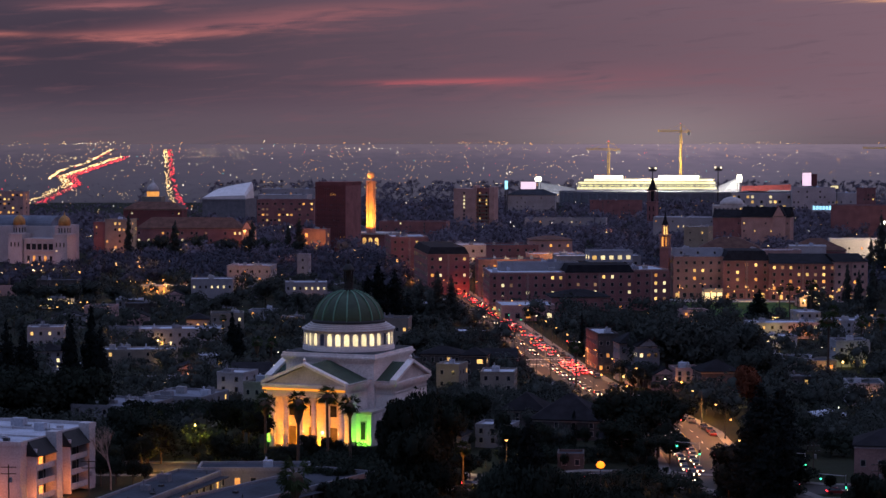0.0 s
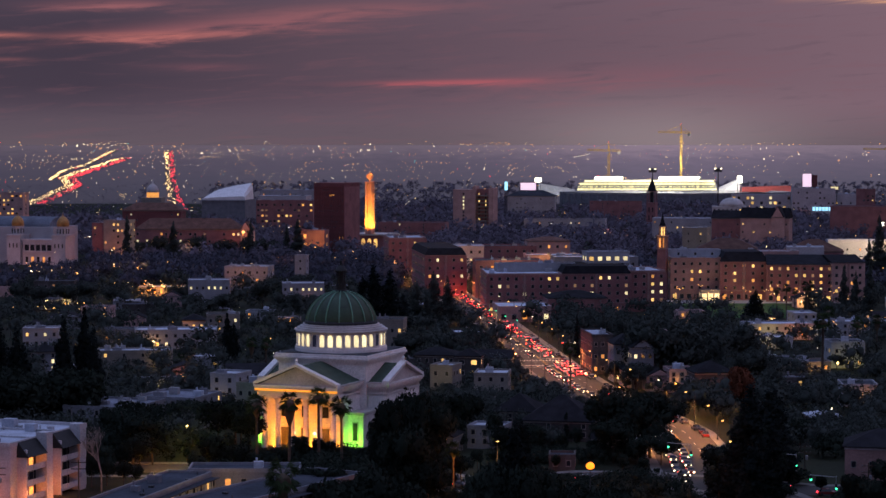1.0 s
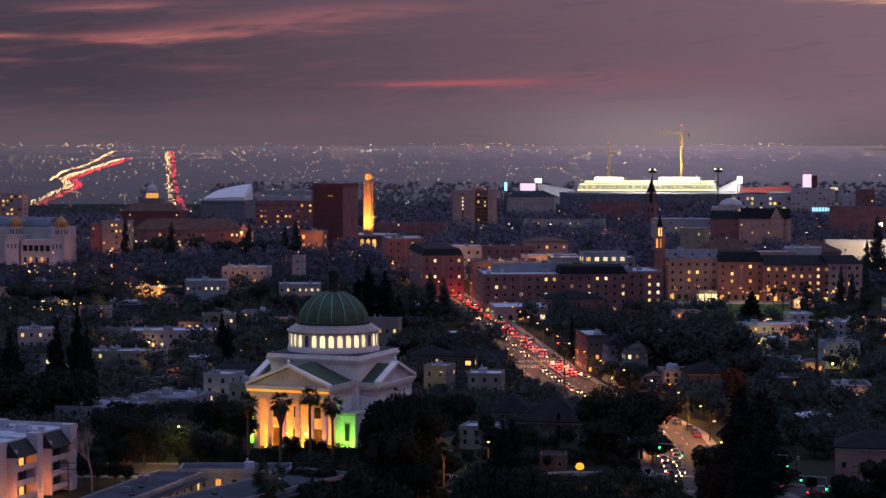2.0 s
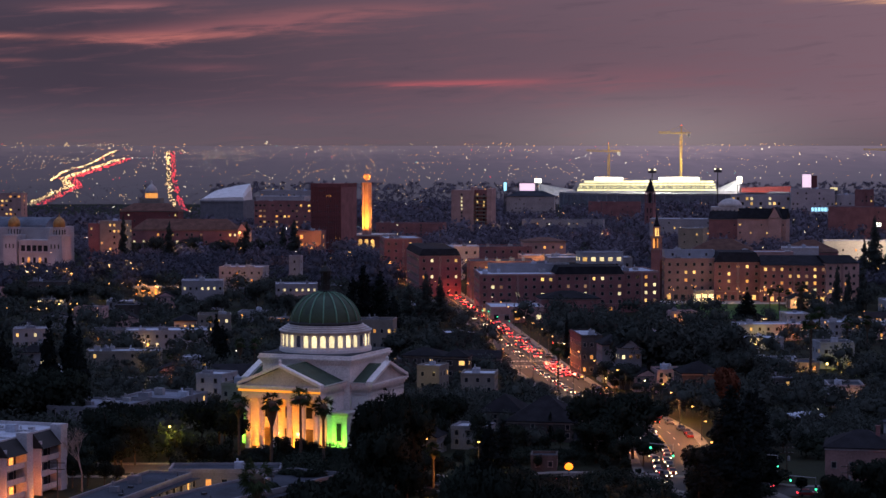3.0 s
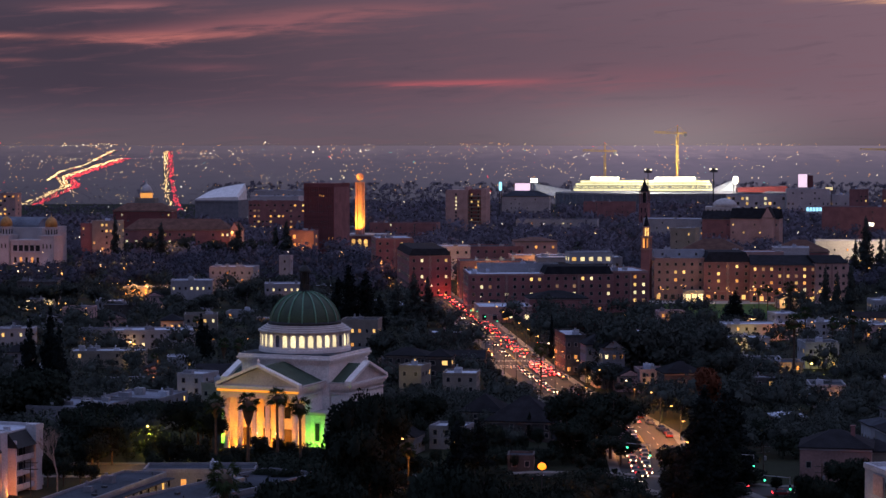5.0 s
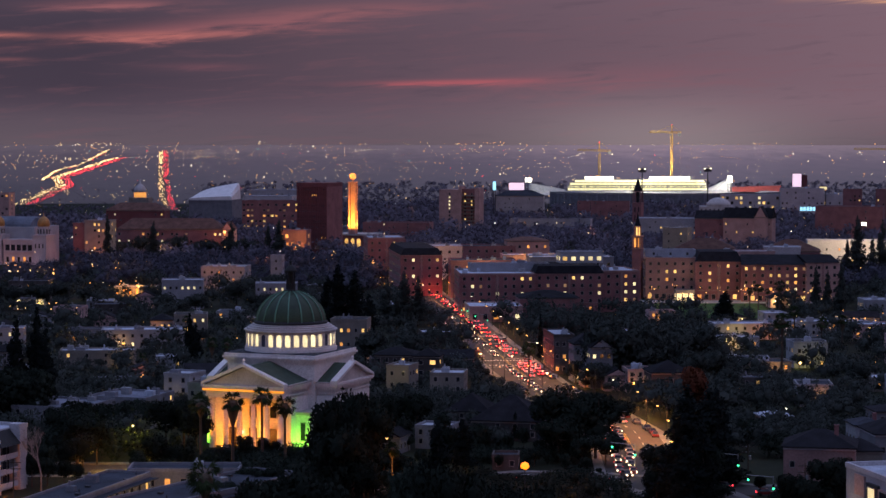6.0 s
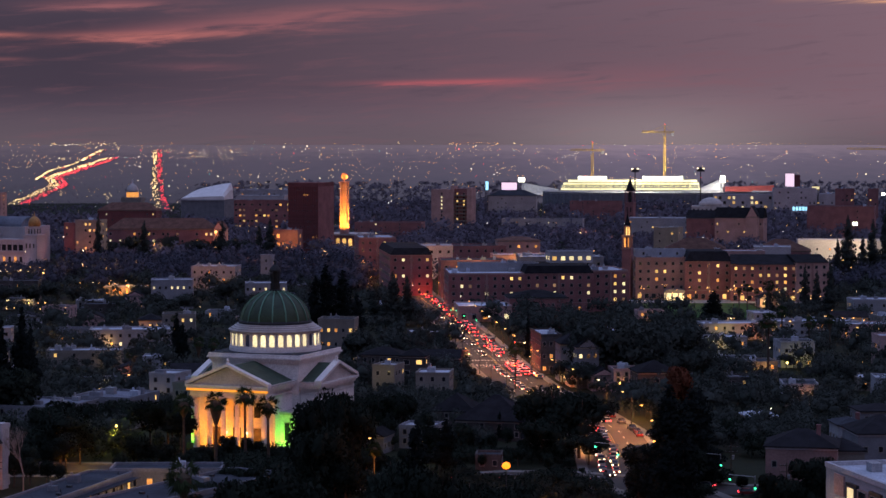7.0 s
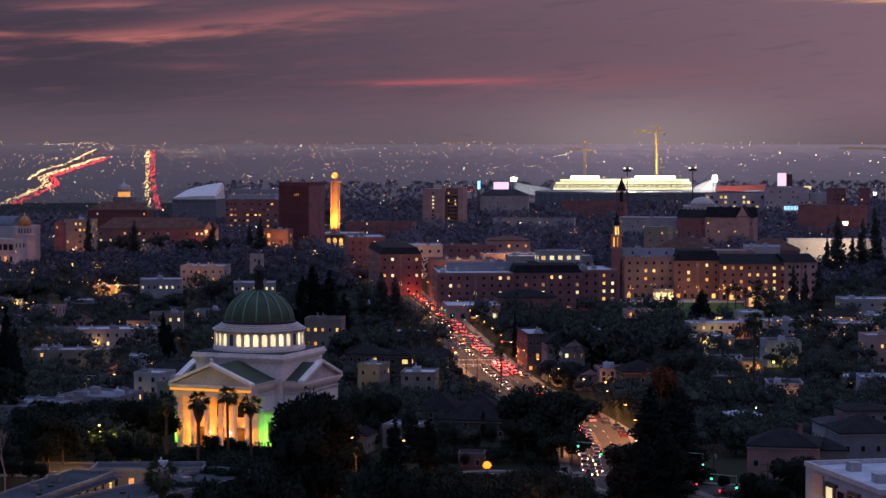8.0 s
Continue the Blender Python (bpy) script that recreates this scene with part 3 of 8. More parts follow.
def markings():
    """Lane lines, stop lines and crossings, each stroke a thin slab of paint."""
    def dash(name, line, off, s0, s1, width, m, ob):
        part(name, ribbon(line, off - width / 2, off + width / 2, 0.055, 0.075, s0, s1, 15.0), m, ob)
    ob = thing("trim_lane_lines", "white and yellow painted lane lines and crossings", "road marking", 0, 0, kind="structure")
    for o in (-0.25, 0.25):
        dash("centre_line", AVENUE, o, 150, 900, 0.16, M_YELLOW, ob)
    for o in (-3.4, 3.4):
        for s in range(150, 620, 12):
            dash("lane_dash", AVENUE, o, s, s + 4.0, 0.18, M_PAINT, ob)
    for s in (393, 412, 524):
        for i in range(14):
            dash("crossing_bar", AVENUE, -7.6 + 1.15 * i, s, s + 3.2, 0.6, M_PAINT, ob)
    for s, o0 in ((388, -8.2), (421, 0.6)):
        part("stop_line", ribbon(AVENUE, o0, o0 + 7.8, 0.055, 0.075, s, s + 0.6), M_PAINT, ob)
    return ob


markings()


def slab(name, label, category, x0, x1, y0, y1, z, m):
    keep(x0, x1, y0, y1)
    return tagged(link(name, box(B(), x0, x1, y0, y1, land((y0 + y1) / 2) - 3, land((y0 + y1) / 2) + z), m), label, category, kind="structure")


slab("ground_lawn", "mown green lawn in front of the brick residence halls", "lawn", 113.6, 171.62, 1010, 1098, 0.12, M_LAWN)
slab("pavement_plaza", "pale paved plaza along the residence halls", "pavement", 98.68, 204.21, 1099, 1121, 0.15, M_CONCRETE)
slab("pavement_side_street", "lit side street mouth beside the avenue", "pavement", 62, 80, 1040, 1060, 0.1, M_CONCRETE)


def clear(x, y, r=2.0):
    for a, b, c, d in FOOT:
        if a - r < x < b + r and c - r < y < d + r:
            return False
    return True


def off_road(x, y):
    for line, w in ((AVENUE, 12.5), (CROSS, 12.5)):
        for (x0, y0), (x1, y1) in zip(line, line[1:]):
            t = max(0, min(1, ((x - x0) * (x1 - x0) + (y - y0) * (y1 - y0)) / ((x1 - x0) ** 2 + (y1 - y0) ** 2)))
            if math.hypot(x - x0 - t * (x1 - x0), y - y0 - t * (y1 - y0)) < w:
                return False
    return True


# ---- the domed church ----
def church():
    ob = thing("domed_church", "white neoclassical church with green copper dome and floodlit portico", "church", -24.49, 570, 0, -21)
    keep(-62, 4, 520, 600)
    p = lambda n, bm, m, l="", q=None: part(n, bm, m, q or ob, l)
    # podium and crossing block
    bm = box(B(), -17.5, 17.5, -24, 17.5, -0.5, 4.6)
    box(bm, -12.5, 12.5, -28.6, -24, -0.5, 4.6)
    p("podium", bm, M_STONE_D)
    for i in range(8):
        p("step", box(B(), -9.5, 9.5, -28.6 - 0.42 * (i + 1), -28.6 - 0.42 * i, -0.2, 4.2 - 0.55 * i), M_STONE_D)
    bm = box(B(), -12.2, 12.2, -12.2, 12.2, 4.6, 26.0)
    p("crossing_block", bm, M_STONE)
    bm = B()
    for k, (o, z0, z1) in enumerate(((0.25, 25.2, 25.6), (0.6, 25.6, 26.2), (1.0, 26.2, 26.7), (0.7, 26.7, 27.4))):
        box(bm, -12.2 - o, 12.2 + o, -12.2 - o, 12.2 + o, z0, z1)
    p("block_cornice", bm, M_STONE)
    p("block_roof", box(B(), -12.4, 12.4, -12.4, 12.4, 27.4, 27.6), M_ROOF_G)
    # drum with its ring of arched windows
    p("drum_base", lathe(B(), [(11.95, 27.6), (11.95, 28.4), (11.75, 28.45), (11.75, 28.9)], 72), M_STONE)
    p("drum", lathe(B(), [(11.25, 28.9), (11.25, 32.3)], 72), M_STONE)
    n = 32
    wm = B()
    w, h = 1.35, 3.0
    pts = [(-w / 2, 0), (w / 2, 0)] + [(w / 2 * math.cos(a), h - w / 2 + w / 2 * math.sin(a)) for a in [math.pi * i / 8 for i in range(9)]]
    hull(wm, [(x, 0.15, z) for x, z in pts], [(x, -0.03, z) for x, z in pts])
    bmesh.ops.recalc_face_normals(wm, faces=wm.faces[:])
    lit_me = bpy.data.meshes.new("drum_window")
    wm.to_mesh(lit_me)
    dark_me = bpy.data.meshes.new("drum_window_unlit")
    wm.to_mesh(dark_me)
    wm.free()
    lit_me.materials.append(L_DRUM)
    dark_me.materials.append(mat("blue_grey_leaded_glass", (0.06, 0.075, 0.12), 0.3, 1.0, 0.2, 5.0, 0.0))
    cm = lathe(B(), [(0.20, 0), (0.20, 0.12), (0.15, 0.16), (0.13, 2.9), (0.2, 3.0), (0.2, 3.25)], 8)
    col_me = bpy.data.meshes.new("drum_pilaster")
    cm.to_mesh(col_me)
    cm.free()
    col_me.materials.append(M_STONE)
    for i in range(n):
        a = -90 + 360 * (i + 0.5) / n + 4
        wob = new("drum_window", dark_me if i in (30, 6, 14, 22) else lit_me)
        wob.parent = ob
        r = radians(a)
        wob.matrix_basis = pose(11.30 * math.cos(r), 11.30 * math.sin(r), 29.1, 0, 0, a + 90)
        for da in (-2.1, 2.1):
            r2 = radians(a + 360 / n / 2 + da * 0.8)
            cob = new("drum_pilaster", col_me)
            cob.parent = ob
            cob.matrix_basis = pose(11.5 * math.cos(r2), 11.5 * math.sin(r2), 28.95, 0, 0, 0)
    prof = [(11.3, 32.2), (11.75, 32.25), (11.75, 32.6), (12.1, 32.75), (12.1, 33.05), (11.4, 33.1), (11.4, 33.5), (10.7, 33.55), (10.7, 33.95), (10.0, 34.0), (10.0, 34.4), (8.8, 34.5)]
    p("drum_cornice", lathe(B(), prof, 72), M_STONE_D)
    # dome, ribs, lantern
    R, hz = 9.05, 8.3
    dome = [(R * math.cos(t), 34.5 + hz * math.sin(t)) for t in [math.pi / 2 * i / 14 for i in range(14)]] + [(1.6, 34.5 + hz * 0.988)]
    d = p("dome", lathe(B(), dome, 64, smooth=True), M_COPPER, "green patinated copper dome")
    p("dome_skirt", lathe(B(), [(9.5, 34.4), (9.5, 34.9), (9.1, 35.3)], 64), M_BRONZE, q=d)
    rib = B()
    ts = [math.pi / 2 * i / 12 for i in range(12)]
    prev = None
    for t in ts:
        rr, z = R * math.cos(t), 34.5 + hz * math.sin(t)
        hw = 0.17 if t < 1.2 else 0.11
        nx, nz = math.cos(t), math.sin(t)
        ring = [rib.verts.new((rr - 0.05 * nx, -hw, z - 0.05 * nz)), rib.verts.new((rr + 0.22 * nx, -hw, z + 0.22 * nz)), rib.verts.new((rr + 0.22 * nx, hw, z + 0.22 * nz)), rib.verts.new((rr - 0.05 * nx, hw, z - 0.05 * nz))]
        if prev:
            for j in range(4):
                rib.faces.new((prev[j], ring[j], ring[(j + 1) % 4], prev[(j + 1) % 4]))
        prev = ring
    rib_me = bpy.data.meshes.new("rib")
    bmesh.ops.recalc_face_normals(rib, faces=rib.faces[:])
    rib.to_mesh(rib_me)
    rib.free()
    rib_me.materials.append(M_COPPER_R)
    for i in range(16):
        o = new("rib", rib_me)
        o.parent = d
        o.matrix_basis = pose(0, 0, 0, 0, 0, 22.5 * i + 20.5)
    lan = p("lantern", lathe(B(), [(1.7, 42.4), (1.7, 43.0), (1.25, 43.1), (1.25, 44.6)], 16), M_BRONZE, "dark bronze lantern over the dome")
    for i in range(8):
        a = math.pi / 4 * i
        p("lantern_post", tube(B(), (1.0 * math.cos(a), 1.0 * math.sin(a), 44.6), (1.15 * math.cos(a), 1.15 * math.sin(a), 47.8), 0.16), M_BRONZE, q=lan)
    p("lantern_core", lathe(B(), [(0.78, 44.6), (0.78, 47.8)], 12), M_BRONZE, q=lan)
    p("lantern_cap", lathe(B(), [(1.6, 47.7), (1.6, 48.1), (1.2, 48.7), (0.8, 49.2), (0.35, 49.5), (0.28, 50.1), (0.45, 50.4), (0.0, 50.8)], 16), M_BRONZE, q=lan)

    def wing(turn, y0, y1, half, eave, ridge, deep):
        """A gabled arm of the cross, built towards -y and turned."""
        q = new("wing")
        q.parent = ob
        q.matrix_basis = pose(0, 0, 0, 0, 0, turn)
        bm = box(B(), -half, half, y0 + deep, y1, 4.6, eave - 1.0)
        part("wing_wall", bm, M_STONE, q)
        bm = B()
        for o, z0, z1 in ((0.0, eave - 3.2, eave - 1.5), (0.18, eave - 2.7, eave - 2.5), (0.35, eave - 1.5, eave - 0.9), (0.75, eave - 0.9, eave - 0.45), (1.0, eave - 0.45, eave)):
            box(bm, -half - o, half + o, y0 - o, y1, z0, z1)
        part("entablature", bm, M_STONE, q)
        # added glowing band stands in for uplight caught below the cornice
        if deep:
            part("light_strip", box(B(), -half - 0.7, half + 0.7, y0 - 0.72, y0 - 0.36, eave - 1.45, eave - 0.95), L_STRIP, q, "amber glow added for uplight under the cornice")
        bm = prism(B(), -half - 0.6, half + 0.6, y0 + 0.5, y1, eave + 0.01, ridge, "y")
        part("copper_roof", bm, M_ROOF_C, q, "dark green copper roof")
        bm = B()
        L = math.hypot(half + 1.0, ridge - eave)
        for sgn in (-1, 1):
            hull(bm, [(sgn * (half + 1.0), y0 - 0.9, eave), (sgn * (half + 1.0), y0 + 0.9, eave), (0, y0 + 0.9, ridge), (0, y0 - 0.9, ridge)],
                 [(sgn * (half + 1.0), y0 - 0.9, eave + 0.75), (sgn * (half + 1.0), y0 + 0.9, eave + 0.75), (0, y0 + 0.9, ridge + 0.75), (0, y0 - 0.9, ridge + 0.75)])
        bmesh.ops.recalc_face_normals(bm, faces=bm.faces[:])
        part("raking_cornice", bm, M_STONE, q)
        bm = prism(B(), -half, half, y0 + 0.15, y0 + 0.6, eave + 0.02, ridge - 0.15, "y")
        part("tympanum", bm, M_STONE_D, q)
        part("acroterion", lathe(B(), [(0.5, ridge + 0.6), (0.3, ridge + 1.1), (0.45, ridge + 1.5), (0.0, ridge + 2.1)], 8, 0, y0), M_STONE, q)
        for sgn in (-1, 1):
            part("gutter", box(B(), sgn * (half + 0.85) - 0.3, sgn * (half + 0.85) + 0.3, y0 + 1, y1, eave, eave + 0.35), M_STONE_D, q)
        return q
    f = wing(0, -27.6, -12.3, 10.5, 20.9, 25.7, 5.0)
    wing(90, -17.4, -12.3, 11.0, 20.4, 24.6, 0.0)
    wing(-90, -17.4, -12.3, 11.0, 20.4, 24.6, 0.0)
    # round relief in the front gable
    bm = B()
    lathe(bm, [(1.35, 0), (1.35, 0.25), (1.0, 0.3), (1.0, 0.12), (0.0, 0.12)], 24)
    bmesh.ops.rotate(bm, verts=bm.verts[:], cent=(0, 0, 0), matrix=Matrix.Rotation(math.pi / 2, 3, "X"))
    bmesh.ops.translate(bm, verts=bm.verts[:], vec=(0, -26.83, 22.9))
    part("roundel", bm, M_STONE, ob)
    # six columns with bases and leafy capitals
    cb = lathe(B(), [(0.95, 4.6), (0.95, 4.95), (0.80, 5.1), (0.84, 5.25), (0.70, 5.4), (0.71, 9.0), (0.60, 16.0), (0.66, 16.1), (0.62, 16.3), (0.80, 17.0), (1.0, 17.4), (1.0, 17.6)], 20)
    for k in range(8):
        a = math.pi / 4 * k
        tube(cb, (0.62 * math.cos(a), 0.62 * math.sin(a), 16.2), (0.98 * math.cos(a), 0.98 * math.sin(a), 16.9), 0.14, 0.10)
    cme = bpy.data.meshes.new("column")
    cb.to_mesh(cme)
    cb.free()
    cme.materials.append(M_STONE)
    for i in range(6):
        o = new("column", cme)
        o.parent = ob
        o.matrix_basis = pose(-9.4 + 3.76 * i, -26.3, 0)
    # porch back wall with doors and framed windows
    for x in (-5.64, 0, 5.64):
        bm = box(B(), x - 1.35, x + 1.35, -22.6, -22.35, 4.6, 10.2)
        box(bm, x - 1.7, x + 1.7, -22.75, -22.35, 10.2, 10.7)
        dd = p("door_surround", bm, M_STONE)
        p("door", box(B(), x - 1.05, x + 1.05, -22.68, -22.5, 4.6, 9.8), M_WOOD_D, q=dd)
        bm = box(B(), x - 1.2, x + 1.2, -22.6, -22.35, 12.2, 15.6)
        up = p("upper_window_surround", bm, M_STONE)
        p("upper_window", box(B(), x - 0.85, x + 0.85, -22.66, -22.5, 12.5, 15.3), M_GLASS, q=up)
    for sx in (-1, 1):
        for z0, z1 in ((8.0, 12.5),):
            for yy in (-19.5, -15.5):
                bm = box(B(), sx * 10.3 - 0.12, sx * 10.3 + 0.12, yy - 1.0, yy + 1.0, z0, z1)
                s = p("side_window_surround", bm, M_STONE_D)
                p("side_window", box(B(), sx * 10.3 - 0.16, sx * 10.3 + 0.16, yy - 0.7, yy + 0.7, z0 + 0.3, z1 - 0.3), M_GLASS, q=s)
    # low side aisles
    for sx in (-1, 1):
        bm = box(B(), min(sx * 10.3, sx * 14.5), max(sx * 10.3, sx * 14.5), -19.5, -12.2, 4.6, 13.2)
        p("aisle_wall", bm, M_STONE)
        bm = box(B(), min(sx * 10.3, sx * 15.0), max(sx * 10.3, sx * 15.0), -20.0, -12.2, 13.2, 13.9)
        p("aisle_cornice", bm, M_STONE_D)
        bm = box(B(), sx * 12.4 - 0.9, sx * 12.4 + 0.9, -19.62, -19.5, 6.5, 11.5)
        s = p("aisle_window_surround", bm, M_STONE_D)
        p("aisle_window", box(B(), sx * 12.4 - 0.6, sx * 12.4 + 0.6, -19.68, -19.6, 6.8, 11.2), M_GLASS, q=s)
    # round lanterns on the porch wall
    for x in (-7.5, -2.8, 2.8, 7.5):
        b = p("lantern_bracket", tube(B(), (x, -22.4, 8.2), (x, -23.1, 8.5), 0.07), M_BRONZE)
        p("lantern_globe", lathe(B(), [(0.0, 8.2), (0.24, 8.32), (0.32, 8.55), (0.24, 8.78), (0.0, 8.9)], 12, x, -23.1, smooth=True), L_BULB_W, "glowing round lantern", b)
    # uplights on the porch floor
    for i in range(5):
        bm = lathe(B(), [(0.16, 4.6), (0.22, 4.95), (0.16, 5.0)], 10, -7.5 + 3.76 * i, -25.0)
        u = p("uplight", bm, M_POLE)
        p("uplight_lens", lathe(B(), [(0.15, 5.01), (0.15, 5.04)], 10, -7.5 + 3.76 * i, -25.0), L_BULB_W, q=u)
    return ob


CH = church()
CHM = CH.matrix_basis
for i in range(5):
    q = CHM @ Vector((-7.5 + 3.76 * i, -24.2, 5.5))
    lamp("porch_uplight", "POINT", Matrix.Translation(q), 800, (1.0, 0.29, 0.010), 0.3)
    lamp("porch_wash", "SPOT", look(CHM @ Vector((-7.5 + 3.76 * i, -26.0, 5.0)), CHM @ Vector((-7.5 + 3.76 * i, -22.7, 13.5))), 13500, (1.0, 0.28, 0.008), 0.25, 75)
for i in range(6):
    q = CHM @ Vector((-9.4 + 3.76 * i, -30.2, 5.9))
    t = CHM @ Vector((-9.4 + 3.76 * i, -26.4, 12.5))
    lamp("column_uplight", "SPOT", look(q, t), 1700, (1.0, 0.28, 0.010), 0.25, 60)
for sx in (-1, 1):
    q = CHM @ Vector((sx * 12.8, -23.2, 5.2))
    lamp("green_uplight", "SPOT", look(q, CHM @ Vector((sx * 12.4, -19.5, 8.5))), 3200, (0.26, 1.0, 0.04), 0.25, 105)


# ---- far landmarks ----
def brick_tower():
    x, y = -69.98, 1580
    ob = thing("brick_tower", "dark red brick office tower with vertical piers", "tower", x, y, 0, -23)
    w, d, h = 24.0, 26.0, 49.5
    X0 = -w
    part("core", box(B(), X0 + 0.3, -0.3, 0.3, d - 0.3, 0, h), M_BRICK_D, ob)
    part("cap", box(B(), X0 - 0.1, 0.1, -0.1, d + 0.1, h - 1.5, h + 1.2), M_BRICK_D, ob)
    pier = box(B(), -0.42, 0.42, -0.35, 0.35, 2, h - 1.5)
    me = bpy.data.meshes.new("pier")
    pier.to_mesh(me)
    pier.free()
    me.materials.append(M_BRICK_D)
    for i in range(17):
        o = new("pier", me)
        o.parent = ob
        o.matrix_basis = pose(X0 + 0.42 + (w - 0.84) * i / 16, 0.1, 0)
    part("side_wall", box(B(), -0.3, 0.05, 0.5, d, 0, h - 1.5), M_BRICK, ob)
    for f in range(12):
        for i in range(16):
            if RND.random() < 0.25 or (f, i) in ((10, 8), (10, 9), (10, 10)):
                lit = (f == 10 and 7 < i < 11) or (f == 6 and i in (11, 12)) or (f in (2, 3) and RND.random() < 0.5) or f == 1 and RND.random() < 0.4
                window(ob, X0 + 0.42 + (w - 0.84) * (i + 0.5) / 16, 0.3, 3 + f * 3.8, 0, 0.62, 1.5, L_AMBER if lit else M_GLASS)
    keep(x - 40, x + 14, y - 10, y + 40)


brick_tower()


def globe_tower():
    x, y = -53.67, 1640
    ob = thing("globe_tower", "slim campus tower lit orange with an open globe on top", "tower", x, y, 0, -22)
    h = 49.67
    part("base_hall", box(B(), -16, 12, -3, 26, 0, 10.5), M_BRICK, ob)
    part("hall_roof", box(B(), -16.6, 12.6, -3.6, 26, 10.5, 11.6), M_STONE_D, ob)
    for i in range(5):
        bm = box(B(), -14 + 5 * i - 1.5, -14 + 5 * i + 1.5, -3.12, -3.0, 1, 6.8)
        lathe(bm, [(1.5, 0), (1.5, 0.12)], 16)
        bmesh.ops.transform(bm, matrix=Matrix.Translation((-14 + 5 * i, -3.0, 6.8)) @ Matrix.Rotation(math.pi / 2, 4, "X"), verts=bm.verts[8:])
        part("arch", bm, L_WARM if i > 1 else L_AMBER, ob, "warmly lit arch")
    for sx, sy in ((-1.85, -1.85), (1.85, -1.85), (-1.85, 1.85), (1.85, 1.85)):
        part("corner_pier", box(B(), sx - 0.8, sx + 0.8, sy - 0.8, sy + 0.8, 11.6, h), M_BRICK_P, ob)
    part("shaft", box(B(), -1.7, 1.7, -1.7, 1.7, 11.6, h - 1), M_BRICK_P, ob)
    part("crown", box(B(), -2.8, 2.8, -2.8, 2.8, h, h + 0.8), M_BRICK_P, ob)
    part("globe_stem", tube(B(), (0, 0, h + 0.8), (0, 0, h + 2.6), 0.35), M_GOLD, ob)
    bm = B()
    c = Vector((0, 0, h + 4.8))
    for k in range(8):
        a = math.pi * k / 8
        pts = [c + Vector((2.4 * math.cos(a) * math.cos(t), 2.4 * math.sin(a) * math.cos(t), 2.4 * math.sin(t))) for t in [2 * math.pi * i / 20 for i in range(20)]]
        for u, v in zip(pts, pts[1:] + pts[:1]):
            tube(bm, u, v, 0.13, n=4)
    for e in (-0.5, 0.0, 0.5):
        pts = [c + Vector((2.4 * math.cos(e) * math.cos(t), 2.4 * math.cos(e) * math.sin(t), 2.4 * math.sin(e))) for t in [2 * math.pi * i / 20 for i in range(20)]]
        for u, v in zip(pts, pts[1:] + pts[:1]):
            tube(bm, u, v, 0.13, n=4)
    part("globe", bm, M_GOLD, ob, "openwork metal globe")
    m = ob.matrix_basis
    for sx, sy in ((0, -1), (1, 0), (-1, 0)):
        lamp("tower_uplight", "SPOT", look(m @ Vector((sx * 15, sy * 15, 12.2)), m @ Vector((sx * 3, sy * 3, 32))), 170000, (1.0, 0.36, 0.035), 0.5, 96)
    lamp("globe_light", "POINT", Matrix.Translation(m @ Vector((0, 0, h + 4.6))), 7000, (1.0, 0.45, 0.12), 0.3)
    keep(x - 30, x + 20, y - 30, y + 30)


globe_tower()


